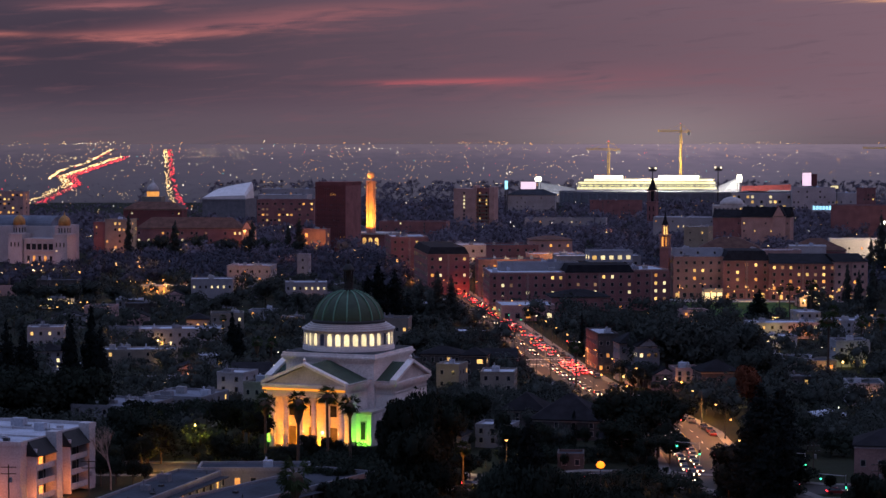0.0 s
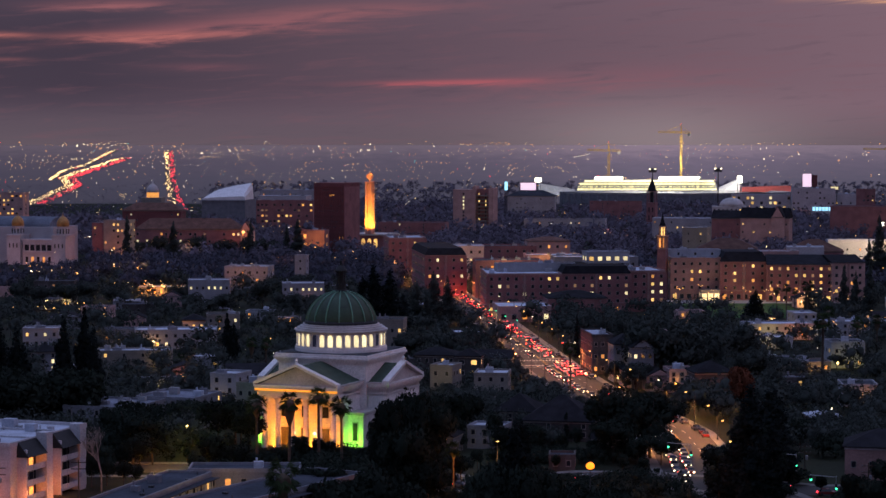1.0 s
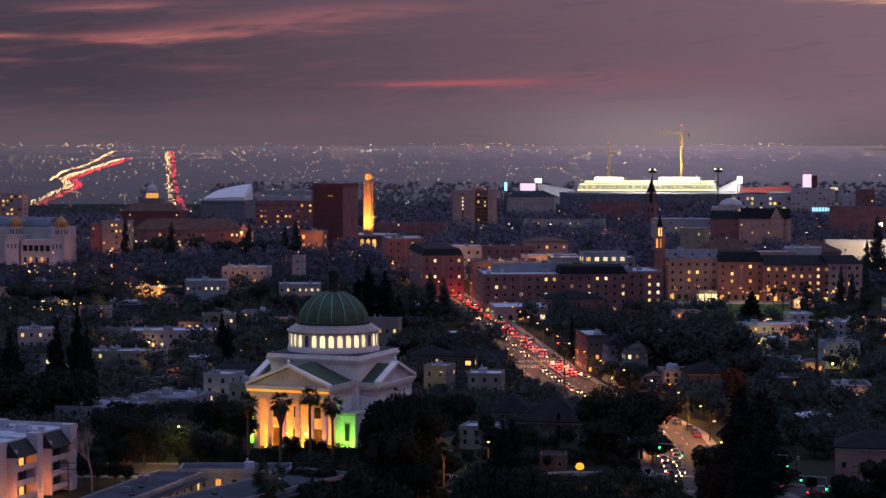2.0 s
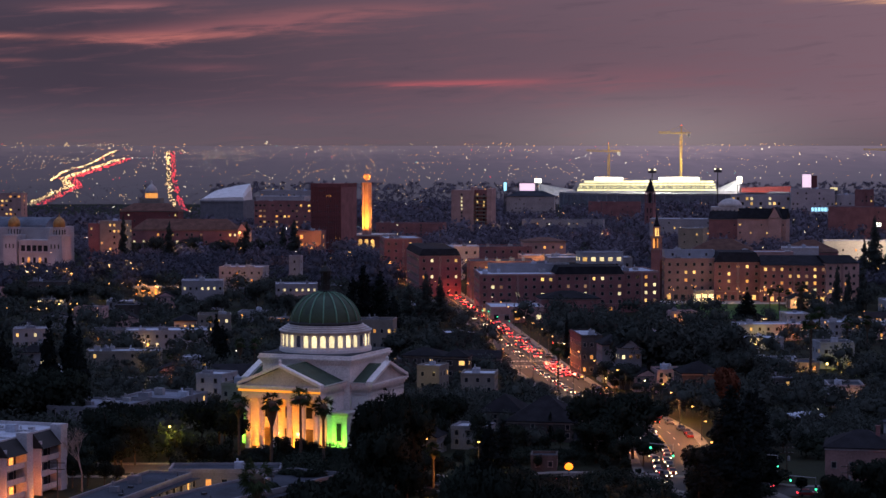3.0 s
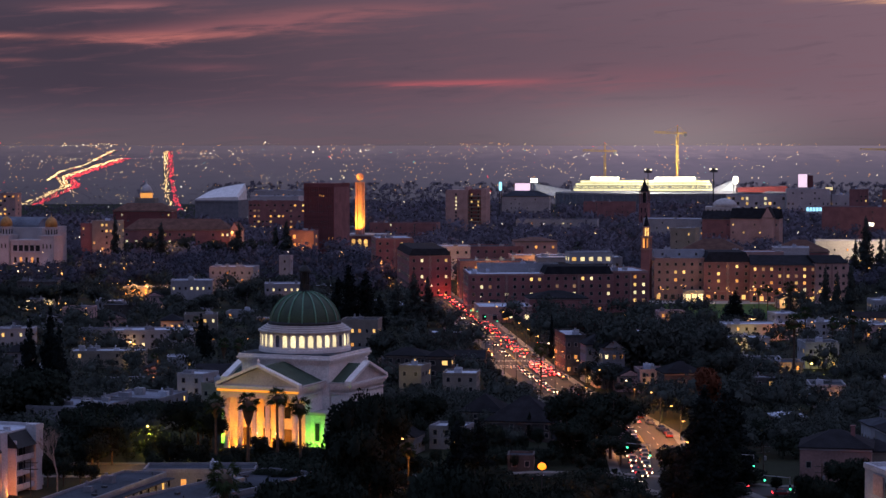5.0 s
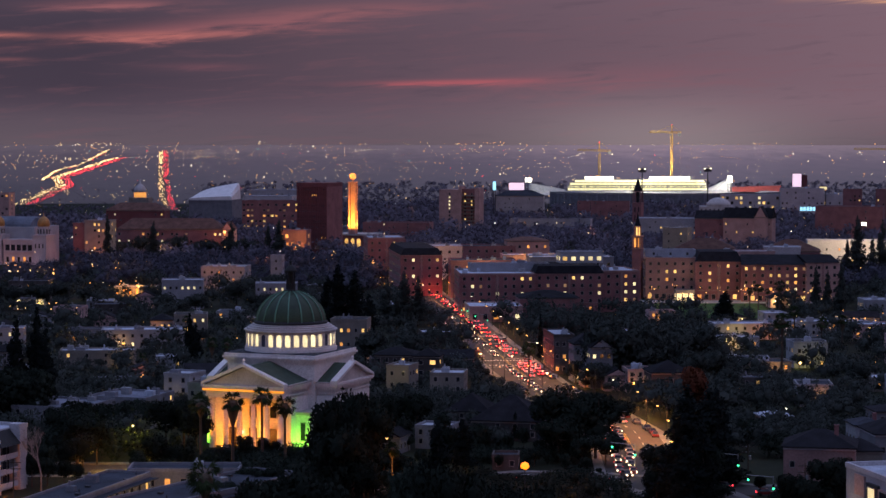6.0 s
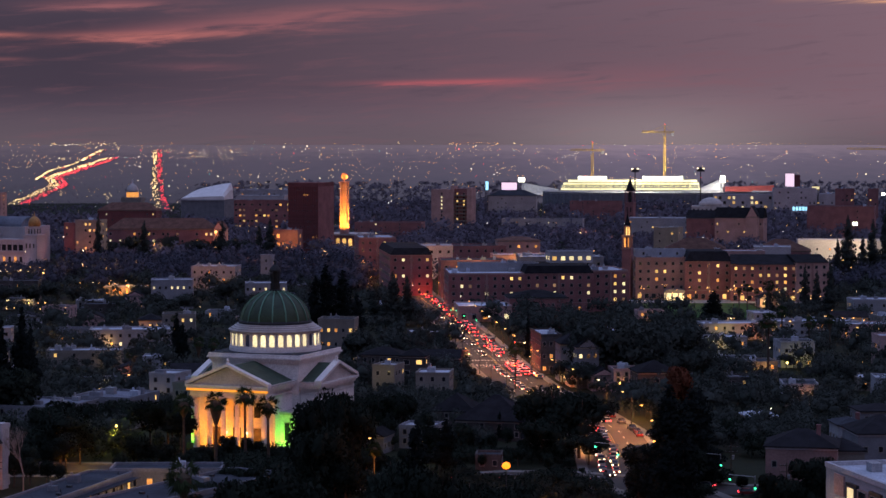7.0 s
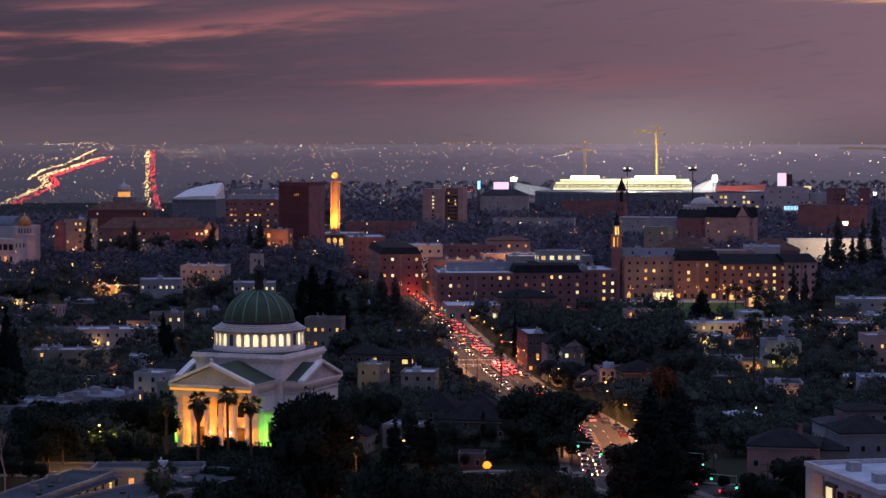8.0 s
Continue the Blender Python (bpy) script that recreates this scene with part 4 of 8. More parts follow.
def auditorium():
    y = 1440
    ob = thing("moorish_auditorium", "pale stucco auditorium with golden cupolas", "auditorium", -275.7, y, 0, -18)
    ob.matrix_basis = ob.matrix_basis @ Matrix.Diagonal((0.893, 0.893, 0.90, 1.0))
    pale = CAMPUS_PALE
    part("stage_house", box(B(), -46, 20, 14, 52, 0, 27), pale, ob)
    arc = [(34 - 17 * math.cos(math.pi * i / 12), 27 + 7 * math.sin(math.pi * i / 12)) for i in range(13)]
    bm = hull(B(), [(-40, yy, zz) for yy, zz in arc], [(15, yy, zz) for yy, zz in arc])
    part("vaulted_roof", bm, M_ROOF_B, ob)
    bm = box(B(), 2, 30, 0, 14, 0, 17.5)
    box(bm, 1.6, 30.4, -0.4, 14, 17.5, 18.6)
    part("front_hall", bm, pale, ob)
    part("balcony_ledge", box(B(), 2, 30, -1.6, 0, 9.2, 9.9), CAMPUS_PALE, ob)
    for i in range(5):
        window(ob, 5.5 + 4.6 * i, -0.02, 10.4, 0, 3.6, 4.4, M_GLASS)
        bm = box(B(), 3.0 + 4.6 * i, 3.5 + 4.6 * i, -0.6, 0, 9.9, 17.0)
        part("pilaster", bm, CAMPUS_PALE, ob)
        window(ob, 5.5 + 4.6 * i, -0.02, 2.0, 0, 2.2, 4.0, L_AMBER if i % 2 else M_GLASS)
    for cx in (-4.0, 33.0):
        part("corner_tower", box(B(), cx - 6, cx + 5, -2, 12, 0, 21), pale, ob)
        part("tower_cornice", box(B(), cx - 6.5, cx + 5.5, -2.5, 12.5, 21, 22), CAMPUS_PALE, ob)
        part("belvedere", lathe(B(), [(4.4, 22), (4.4, 27), (4.8, 27.2), (4.8, 28)], 16, cx - 0.5, 5), pale, ob)
        for k in range(12):
            a = 30 * k
            bm = box(B(), -0.4, 0.4, -0.1, 0.1, 22.8, 26.2)
            o = part("arch_opening", bm, M_GLASS, ob)
            o.matrix_basis = pose(cx - 0.5 + 4.42 * math.cos(radians(a)), 5 + 4.42 * math.sin(radians(a)), 0, 0, 0, a + 90)
        part("cupola", lathe(B(), [(4.3, 28), (4.55, 29.5), (4.3, 31.5), (3.4, 33.4), (1.8, 34.9), (0.4, 35.6), (0.25, 37.2), (0.0, 38.5)], 20, cx - 0.5, 5, smooth=True), M_GOLD, ob, "ribbed golden cupola")
        for k in range(3):
            window(ob, cx - 3.5 + 3 * k, -2.02, 12.5, 0, 1.1, 3.2, M_GLASS)
    keep(-320, -232, y - 45, y + 65)
    m = ob.matrix_basis
    lamp("facade_floodlight", "SPOT", look(m @ Vector((18, -26, 1.0)), m @ Vector((16, 0, 12))), 4500, (1.0, 0.42, 0.42), 0.5, 100)
    lamp("facade_floodlight", "SPOT", look(m @ Vector((-14, -26, 1.0)), m @ Vector((-8, 0, 14))), 3500, (1.0, 0.42, 0.42), 0.5, 100)


auditorium()


def slab_tower():
    y = 1948
    ob = thing("slab_tower", "pinkish brick residence slab with balconies", "tower", 26.99, y, 0, -14)
    h = 39.1
    part("wall", box(B(), -18, 0.0, 0, 16, 0, h - 1.5), M_BRICK_P, ob)
    part("end_fin", box(B(), 0.0, 2.4, -1.5, 15, 0, h + 1.5), M_BRICK_P, ob)
    part("end_fin", box(B(), 14.6, 19.0, -1.5, 15, 0, h), M_BRICK_P, ob)
    part("core", box(B(), 2.4, 14.6, 3, 15, 0, h - 1), M_BRICK, ob)
    for f in range(10):
        part("balcony", box(B(), 2.4, 14.6, 0.2, 3.0, 2.8 + 3.2 * f, 3.9 + 3.2 * f), M_STUCCO_B, ob)
        window(ob, 5, 2.98, 4.0 + 3.2 * f, 0, 1.5, 1.7, L_WARM if RND.random() < 0.25 else M_GLASS)
        window(ob, 11, 2.98, 4.0 + 3.2 * f, 0, 1.5, 1.7, L_WARM if RND.random() < 0.2 else M_GLASS)
        window(ob, -8.5, -0.02, 4.0 + 3.2 * f, 0, 1.6, 1.9, L_CREAM if f in (5, 6, 7, 8) else M_GLASS)
    keep(3, 50.48, y - 10, y + 30)


slab_tower()


def spire_tower(name, label, x, y, w, eave, top, wall, roof, lit):
    ob = thing(name, label, "tower", x, y, 0, -20)
    hw = w / 2
    part("shaft", box(B(), -hw, hw, -hw, hw, 0, eave * 0.72), wall, ob)
    part("string_course", box(B(), -hw - 0.3, hw + 0.3, -hw - 0.3, hw + 0.3, eave * 0.72, eave * 0.72 + 0.6), wall, ob)
    for sx in (-1, 1):
        for sy in (-1, 1):
            part("belfry_post", box(B(), sx * hw * 0.85 - 0.45, sx * hw * 0.85 + 0.45, sy * hw * 0.85 - 0.45, sy * hw * 0.85 + 0.45, eave * 0.72 + 0.6, eave), wall, ob)
    part("belfry_core", box(B(), -hw * 0.34, hw * 0.34, -hw * 0.34, hw * 0.34, eave * 0.72 + 0.6, eave), lit, ob, "lit belfry chamber" if lit in (L_WARM, L_AMBER, L_CREAM) else "")
    part("belfry_cornice", box(B(), -hw - 0.4, hw + 0.4, -hw - 0.4, hw + 0.4, eave, eave + 0.6), wall, ob)
    k = hw * 0.95
    part("spire", lathe(B(), [(k * 1.25, eave + 0.6), (k * 0.8, eave + (top - eave) * 0.3), (k * 0.3, eave + (top - eave) * 0.72), (0.12, top - 0.5), (0.0, top)], 8), roof, ob)
    for f in range(2):
        for sgn in (-1, 1):
            bm = box(B(), sgn * hw * 0.42 - 0.45, sgn * hw * 0.42 + 0.45, -hw - 0.08, -hw, eave * (0.30 + 0.2 * f), eave * (0.42 + 0.2 * f))
            part("slit_window", bm, lit if lit in (L_WARM, L_AMBER) else M_GLASS, ob)
    keep(x - w * 2, x + w * 2, y - 20, y + 10)
    return ob


spire_tower("library_tower", "dark stone campus tower with a pointed roof", 185.33, 1947, 8.0, 35.63, 48.61, M_BRICK, M_SHINGLE, M_GLASS)


def clock_tower(x, y):
    """A square brick shaft, an open stage with lit slots, a lit lantern and a spire."""
    ob = thing("clock_tower", "orange lit brick clock tower of the student village", "tower", x, y, 0, -20)
    part("shaft", box(B(), -2.3, 2.3, -2.3, 2.3, 0, 25.6), M_BRICK, ob)
    part("string_course", box(B(), -2.6, 2.6, -2.6, 2.6, 25.6, 26.2), M_BRICK_T, ob)
    part("slot_core", box(B(), -1.5, 1.5, -1.5, 1.5, 26.2, 32.0), M_BRICK, ob)
    for sx in (-1, 1):
        for sy in (-1, 1):
            part("corner_post", box(B(), sx * 1.85 - 0.45, sx * 1.85 + 0.45, sy * 1.85 - 0.45, sy * 1.85 + 0.45, 26.2, 32.0), M_BRICK_T, ob)
        part("lit_slot", box(B(), sx * 0.95 - 0.4, sx * 0.95 + 0.4, -1.62, -1.5, 26.6, 31.4), L_AMBER, ob, "tall slot lit amber")
        part("lit_slot", box(B(), sx * 1.5, sx * 1.62, -0.5, 0.5, 26.6, 31.4), L_AMBER, ob, "tall slot lit amber")
    part("stage_cornice", box(B(), -2.7, 2.7, -2.7, 2.7, 32.0, 32.7), M_BRICK_T, ob)
    lan = part("lantern_core", lathe(B(), [(1.25, 32.7), (1.25, 36.8)], 8), L_WARM, ob, "lantern lit from inside")
    for k in range(8):
        a = math.pi / 4 * k + math.pi / 8
        part("lantern_post", tube(B(), (1.75 * math.cos(a), 1.75 * math.sin(a), 32.7), (1.6 * math.cos(a), 1.6 * math.sin(a), 37.0), 0.26), M_BRICK_T, lan)
    part("lantern_cornice", lathe(B(), [(2.1, 36.9), (2.2, 37.4), (1.7, 37.6)], 8), M_BRICK_T, ob)
    part("spire", lathe(B(), [(1.8, 37.6), (1.15, 39.4), (0.5, 42.2), (0.1, 44.6), (0.0, 45.2)], 8), M_SHINGLE, ob)
    keep(x - 8, x + 8, y - 20, y + 10)
    for sx in (-4.5, 4.5):
        lamp("clock_tower_uplight", "SPOT", look((x + sx, y - 8, 22.5), (x, y - 1, 33)), 550, (1.0, 0.48, 0.08), 0.4, 50)


clock_tower(114.2, 1131)


# ---- stadium with floodlights, cranes behind ----
def stadium():
    cx, cy = 283.73, 2690
    ob = thing("stadium", "concrete bowl stadium under bright floodlights", "stadium", cx, cy, 0, 0)
    n = 72
    def ring(prof, m, name, a0=0.0, a1=2 * math.pi):
        bm, prev = B(), None
        for i in range(n + 1):
            t = a0 + (a1 - a0) * i / n
            r = [bm.verts.new(((141 + o) * math.cos(t), (88 + o) * math.sin(t), z)) for o, z in prof]
            if prev:
                for j in range(len(prof)):
                    bm.faces.new((prev[j], r[j], r[(j + 1) % len(prof)], prev[(j + 1) % len(prof)]))
            prev = r
        bmesh.ops.recalc_face_normals(bm, faces=bm.faces[:])
        part(name, bm, m, ob)
    ring([(0, 0), (0, 18.3), (-2.0, 18.3), (-40, 2.0), (-40, 0)], M_STUCCO_G, "bowl")
    ring([(0.8, 16.4), (0.8, 17.2), (0, 17.2), (0, 16.4)], M_CONCRETE, "rim_band")
    for k in range(30):
        t = math.pi + math.pi * (k + 0.5) / 30
        bm = box(B(), -0.8, 0.8, -1.0, 0.6, 0, 16.4)
        o = part("buttress", bm, M_STUCCO_G, ob)
        o.matrix_basis = pose(141 * math.cos(t), 88 * math.sin(t), 0, 0, 0, math.degrees(math.atan2(88 * math.sin(t), 141 * math.cos(t))) + 90)
    # grandstand on the far side; floodlight on its tiers is put in as glow
    xs0, xs1 = 169 - cx, 343.69 - cx
    st = part("grandstand", box(B(), xs0, xs1, 84, 100, 0, 24), M_STUCCO_W, ob)
    for f in range(5):
        z = 14.5 + 3.4 * f
        ins = (0, 0, 1.5, 3, 9)[f]
        part("box_tier", box(B(), xs0 + ins, xs1 - ins * 0.4, 82.5 + f * 0.8, 84, z, z + 2.5), L_STAND, ob, "stand tiers with floodlight put in as glow")
        part("tier_edge", box(B(), xs0 + ins - 1, xs1 - ins * 0.4 + 1, 81.5 + f * 0.8, 100, z + 2.5, z + 3.4), M_STUCCO_G, ob)
    for k in range(30):
        xx = xs0 + (xs1 - xs0) * (k + 0.5) / 30
        part("mullion", box(B(), xx - 0.22, xx + 0.22, 81.9, 82.5, 14, 24 if k < 4 else 29), M_STUCCO_W, ob)
    # sloping end stand in the full glare, with its own lamps
    part("end_stand", hull(B(), [(345 - cx, 70, 12), (374 - cx, 70, 12), (374 - cx, 92, 12), (345 - cx, 92, 12)],
                           [(345 - cx, 88, 20), (372.5 - cx, 84, 32.5), (372.5 - cx, 92, 32.5), (345 - cx, 92, 20)]), M_STUCCO_W, ob, "floodlit sloping end stand")
    part("end_stand", hull(B(), [(120 - cx, 70, 12), (166 - cx, 70, 12), (166 - cx, 92, 12), (120 - cx, 92, 12)],
                           [(120 - cx, 84, 27), (166 - cx, 88, 19), (166 - cx, 92, 19), (120 - cx, 92, 27)]), M_STUCCO_W, ob, "floodlit sloping end stand")
    for a, b, pz in ((190.29 - cx, 227.21 - cx, 33.0), (271.23 - cx, 325.19 - cx, 33.0)):
        rk = part("floodlight_bank", box(B(), a, b, 83.6, 84.6, pz - 2, pz + 2.4), M_METAL, ob)
        for i in range(int((b - a) / 3)):
            for j in range(2):
                part("floodlight", box(B(), a + 3 * i + 0.5, a + 3 * i + 2.5, 83.2, 83.6, pz - 1.6 + 2.0 * j, pz - 0.1 + 2.0 * j), L_FLOOD, rk)
    # light banks at both ends of the bowl
    for px0, px1, z0, z1 in ((111.84, 120.02, 30.0, 35.0), (358.01, 364.15, 29.0, 37.5)):
        rk = part("floodlight_bank", box(B(), px0 - cx, px1 - cx, -6, -5, z0, z1), M_METAL, ob)
        part("floodlight", box(B(), px0 - cx + 0.3, px1 - cx - 0.3, -6.4, -6, z0 + 0.3, z1 - 0.3), L_FLOOD, rk)
        for q in (px0 - cx + 1, px1 - cx - 1):
            part("bank_post", tube(B(), (q, -5.5, 0), (q, -5.5, z0), 0.5), M_METAL, rk)
    keep(cx - 170, cx + 170, cy - 120, cy + 120)
    # red seats on the right hand stand
    part("red_seats", hull(B(), [(369.65 - cx, 40, 17), (431.95 - cx, 40, 17), (431.95 - cx, 56, 17), (369.65 - cx, 56, 17)],
                           [(369.65 - cx, 50, 22.5), (431.95 - cx, 50, 24.5), (431.95 - cx, 56, 24.5), (369.65 - cx, 56, 22.5)]),
         mat("red_stadium_seats", (0.30, 0.05, 0.04), 0.8, 0.2, 0.2, 1.0, 0.1), ob, "red seating tier")
    lamp("stadium_light", "AREA", look((cx - 30, cy + 60, 70), (cx - 20, cy + 82, 20)), 60000, WHITE, 40)
    lamp("stadium_light", "POINT", Matrix.Translation((cx - 10, cy + 84, 44)), 230000, WHITE, 3.0)
    lamp("stadium_light", "AREA", look((cx + 90, cy - 10, 60), (cx + 110, cy + 50, 20)), 60000, WHITE, 20)
    lamp("stadium_light", "SPOT", look((360, cy + 40, 44), (361, cy + 84, 24)), 230000, WHITE, 1.0, 70)
    lamp("stadium_light", "SPOT", look((140, cy + 30, 44), (142, cy + 84, 22)), 90000, WHITE, 1.0, 80)


stadium()


def crane(x, y, top, jib_z, jib_l, jib_r, label):
    ob = thing("tower_crane", label, "crane", x, y, 0, 0, "tower cranes")
    bm = B()
    for sx in (-1.1, 1.1):
        for sy in (-1.1, 1.1):
            tube(bm, (sx, sy, 0), (sx, sy, jib_z), 0.28, n=4)
    n = int(jib_z / 3)
    for i in range(n):
        z0, z1 = jib_z * i / n, jib_z * (i + 1) / n
        s = 1 if i % 2 else -1
        for sy in (-1.1, 1.1):
            tube(bm, (-1.1 * s, sy, z0), (1.1 * s, sy, z1), 0.18, n=4)
            tube(bm, (sy, -1.1 * s, z0), (sy, 1.1 * s, z1), 0.18, n=4)
    part("mast", bm, M_YCRANE, ob)
    bm = B()
    for sx, sz in ((-0.8, 0), (0.8, 0), (0, 1.9)):
        tube(bm, (jib_l, sx, jib_z + sz + 2.2), (jib_r, sx, jib_z + sz + 1.0), 0.26, n=4)
    m = int((jib_r - jib_l) / 2.5)
    for i in range(m):
        x0, x1 = jib_l + (jib_r - jib_l) * i / m, jib_l + (jib_r - jib_l) * (i + 1) / m
        za, zb = jib_z + 2.2 - 1.2 * i / m, jib_z + 2.2 - 1.2 * (i + 1) / m
        for sx in (-0.8, 0.8):
            tube(bm, (x0, sx, za), ((x0 + x1) / 2, 0, (za + zb) / 2 + 1.9), 0.16, n=4)
            tube(bm, ((x0 + x1) / 2, 0, (za + zb) / 2 + 1.9), (x1, sx, zb), 0.16, n=4)
    part("jib", bm, M_YCRANE, ob)
    bm = B()
    for sx in (-0.7, 0.7):
        tube(bm, (sx, 0, jib_z + 1), (0, 0, top), 0.3, n=4)
    tube(bm, (0, 0, top), (jib_l * 0.65, 0, jib_z + 3.5), 0.12, n=4)
    tube(bm, (0, 0, top), (jib_r * 0.9, 0, jib_z + 2.5), 0.12, n=4)
    part("apex_frame", bm, M_YCRANE, ob)
    part("counterweight", box(B(), jib_r - 4.0, jib_r - 0.5, -1.1, 1.1, jib_z - 2.6, jib_z + 1.2), M_CONCRETE, ob)
    part("cab", box(B(), -2.6, -0.9, -2.4, -0.6, jib_z - 2.2, jib_z + 0.3), M_STUCCO_W, ob)
    part("beacon", lathe(B(), [(0.0, top), (0.5, top + 0.4), (0.0, top + 0.9)], 8), L_RED, ob)
    keep(x - 5, x + 5, y - 5, y + 5)


crane(301.99, 2800, 99.9, 88.44, -29, 12, "yellow lattice tower crane behind the stadium")
crane(210.18, 2800, 77.7, 65.52, -28, 15, "shorter yellow lattice tower crane behind the stadium")
crane(604.55, 2850, 75.44, 66.69, -62, 18, "distant tower crane with a long low jib")


def light_mast(x, y, top):
    ob = thing("light_mast", "tall dark stadium light mast with a lamp rack", "light mast", x, y, 0, 0, "stadium light masts")
    part("pole", tube(B(), (0, 0, 0), (0, 0, top), 0.9, 0.5, 8), M_POLE, ob)
    part("rack", box(B(), -4.5, 4.5, -0.6, 0.6, top - 5, top), M_POLE, ob)
    for i in range(4):
        part("mast_lamp", box(B(), -4.2 + 2.2 * i, -2.6 + 2.2 * i, -0.75, -0.6, top - 1.8, top - 0.6), L_BULB_W if i in (0, 3) else M_METAL, ob)


light_mast(243.42, 2560, 48.59)
light_mast(319.53, 2560, 49.24)


# ---- campus and student village ----
VILLAGE = "brick residence halls of the student village"


def hall(x0, x1, y0, y1, h, d, label, wall=M_BRICK, roof="flat", roof_mat=None, floors=5, pitch=3.9, lit=0.27, rise=3.5, side_bays=10, shops=False):
    """A residence hall whose front runs from (x0, y0) to (x1, y1)."""
    w = math.hypot(x1 - x0, y1 - y0)
    rot = math.degrees(math.atan2(y1 - y0, x1 - x0))
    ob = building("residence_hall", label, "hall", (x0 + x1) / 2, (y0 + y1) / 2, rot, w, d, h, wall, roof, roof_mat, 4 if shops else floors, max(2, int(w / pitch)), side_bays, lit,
                  (1.55, 1.75), (L_WARM, L_WARM, L_CREAM, L_AMBER, L_DIM), rise, VILLAGE, 6, trim=M_BRICK_T, first=5.6 if shops else 1.1, top_gap=5.0 if shops else 0.4)
    if shops:
        for i in range(int(w / 3.6)):
            window(ob, -w / 2 + (i + 0.5) * 3.6, -0.02, 0.6, 0, 2.2, 2.6, RND.choice((L_WARM, L_AMBER, L_AMBER)) if RND.random() < 0.35 else M_GLASS)
    n = max(2, int(w / 14))
    for i in range(n + 1):
        xx = -w / 2 + w * i / n
        part("pier", box(B(), xx - 0.5, xx + 0.5, -0.35, 0.0, 0, h - 0.3), M_BRICK_T if i % 2 else wall, ob)
    part("string_course", box(B(), -w / 2, w / 2, -0.25, 0.0, h * 0.24, h * 0.24 + 0.4), M_BRICK_T, ob)
    return ob


hall(22.37, 57.51, 1036, 1038, 18.2, 46, "long brick residence hall with many lit windows")
hall(57.87, 90.34, 1040, 1042, 18.5, 40, "brick residence hall with a steep dark roof", roof="mansard", roof_mat=M_SHINGLE, rise=3.6)
hall(91, 107.53, 1046, 1048, 19.0, 36, "brick residence hall with a flat roof")
hall(118.12, 143.24, 1124, 1124, 21.0, 30, "tan and brick residence hall facing the lawn", wall=M_BRICK_T, shops=True)
hall(143.02, 166.33, 1120, 1120, 19.8, 30, "red brick residence hall with a dark mansard roof", roof="mansard", roof_mat=M_SHINGLE, rise=5.0, shops=True)
hall(165.14, 197.94, 1110, 1107, 18.8, 30, "brick residence hall with a plain dark roof", roof="gable_x", roof_mat=M_SHINGLE, rise=4.5, shops=True)
hall(197.01, 213.04, 1104, 1106, 20.0, 30, "brick residence hall with a pale gabled end", wall=M_BRICK_P, roof="gable_x", roof_mat=M_SHINGLE)
hall(-7.68, 13.3, 1150, 1152.5, 21.5, 70, "tall brick residence hall along the avenue", roof="mansard", roof_mat=M_SHINGLE, lit=0.22, side_bays=18)
hall(-31.08, -9.22, 1330, 1332.5, 22.0, 40, "brick hall farther along the avenue", lit=0.15)
# rooms on the roofs
building("penthouse", "lit white penthouse on a residence hall roof", "penthouse", 81.63, 1066, 8, 21, 12, 5.0, M_STUCCO_W, floors=1, bays=5, side_bays=2, lit=0.8, win=(2.4, 2.2), lights=(L_CREAM, L_WARM), base=22.1, clutter=0)
building("penthouse", "long white roof screen on a residence hall roof", "penthouse", 46.49, 1058, 8, 38, 10, 3.6, M_STUCCO_W, floors=1, bays=0, side_bays=0, base=18.3, clutter=3)
building("penthouse", "low white roof room on a residence hall roof", "penthouse", 131.52, 1135, 0, 26, 10, 3.4, M_STUCCO_W, floors=1, bays=3, side_bays=1, lit=0.3, base=21.2, clutter=2)
building("shop_pavilion", "brightly lit glass shop on the plaza", "shop", 136.86, 1112, 0, 9.5, 8, 5.2, M_STUCCO_B, floors=1, bays=3, side_bays=2, lit=1.0, win=(2.7, 3.8), lights=(L_CREAM,), first=0.4, clutter=0)
building("brick_pavilion", "brown brick pavilion with a hipped dark roof", "pavilion", 62.91, 1003, 4, 27, 22, 9.5, M_BRICK, "hip", M_SHINGLE, 2, 6, 4, 0.05, rise=3.2)
building("shop_row", "low shop row with a white roof beside the avenue", "shop", 38.23, 985, 4, 24, 28, 6.5, M_BRICK_P, "flat", M_ROOF_W, 1, 5, 6, 0.3, (2.2, 2.6))
# low roofs of the village behind the halls, and the campus beyond
for x, y, w, d, h, rf, wl_, rm, lit in (
        (35.28, 1135, 34, 26, 19, "flat", M_BRICK, M_ROOF_G, 0.2), (61.44, 1190, 30, 20, 19, "flat", M_BRICK_P, M_ROOF_W, 0.5), (81.54, 1150, 44, 22, 20, "flat", M_STUCCO_G, M_ROOF_W, 0.2),
        (5.3, 1290, 40, 24, 19, "flat", M_STUCCO_W, M_ROOF_W, 0.3), (32.79, 1330, 50, 26, 17, "flat", M_BRICK, M_ROOF_G, 0.15), (65.72, 1340, 26, 20, 20, "hip", M_BRICK_P, M_TILE, 0.25)):
    building("village_block", "low flat block behind the residence halls" if rf == "flat" else "tile-roofed block behind the residence halls", "hall", x, y, 3, w, d, h, wl_, rf, rm, 4, max(3, int(w / 5)), 3, lit, (1.6, 1.8), clutter=4)
building("campus_hall", "brick hall with hipped tile roof on the campus", "hall", 162.46, 1250, -8, 34, 24, 19.5, M_BRICK, "hip", M_TILE, 4, 8, 4, 0.12, rise=6.0)
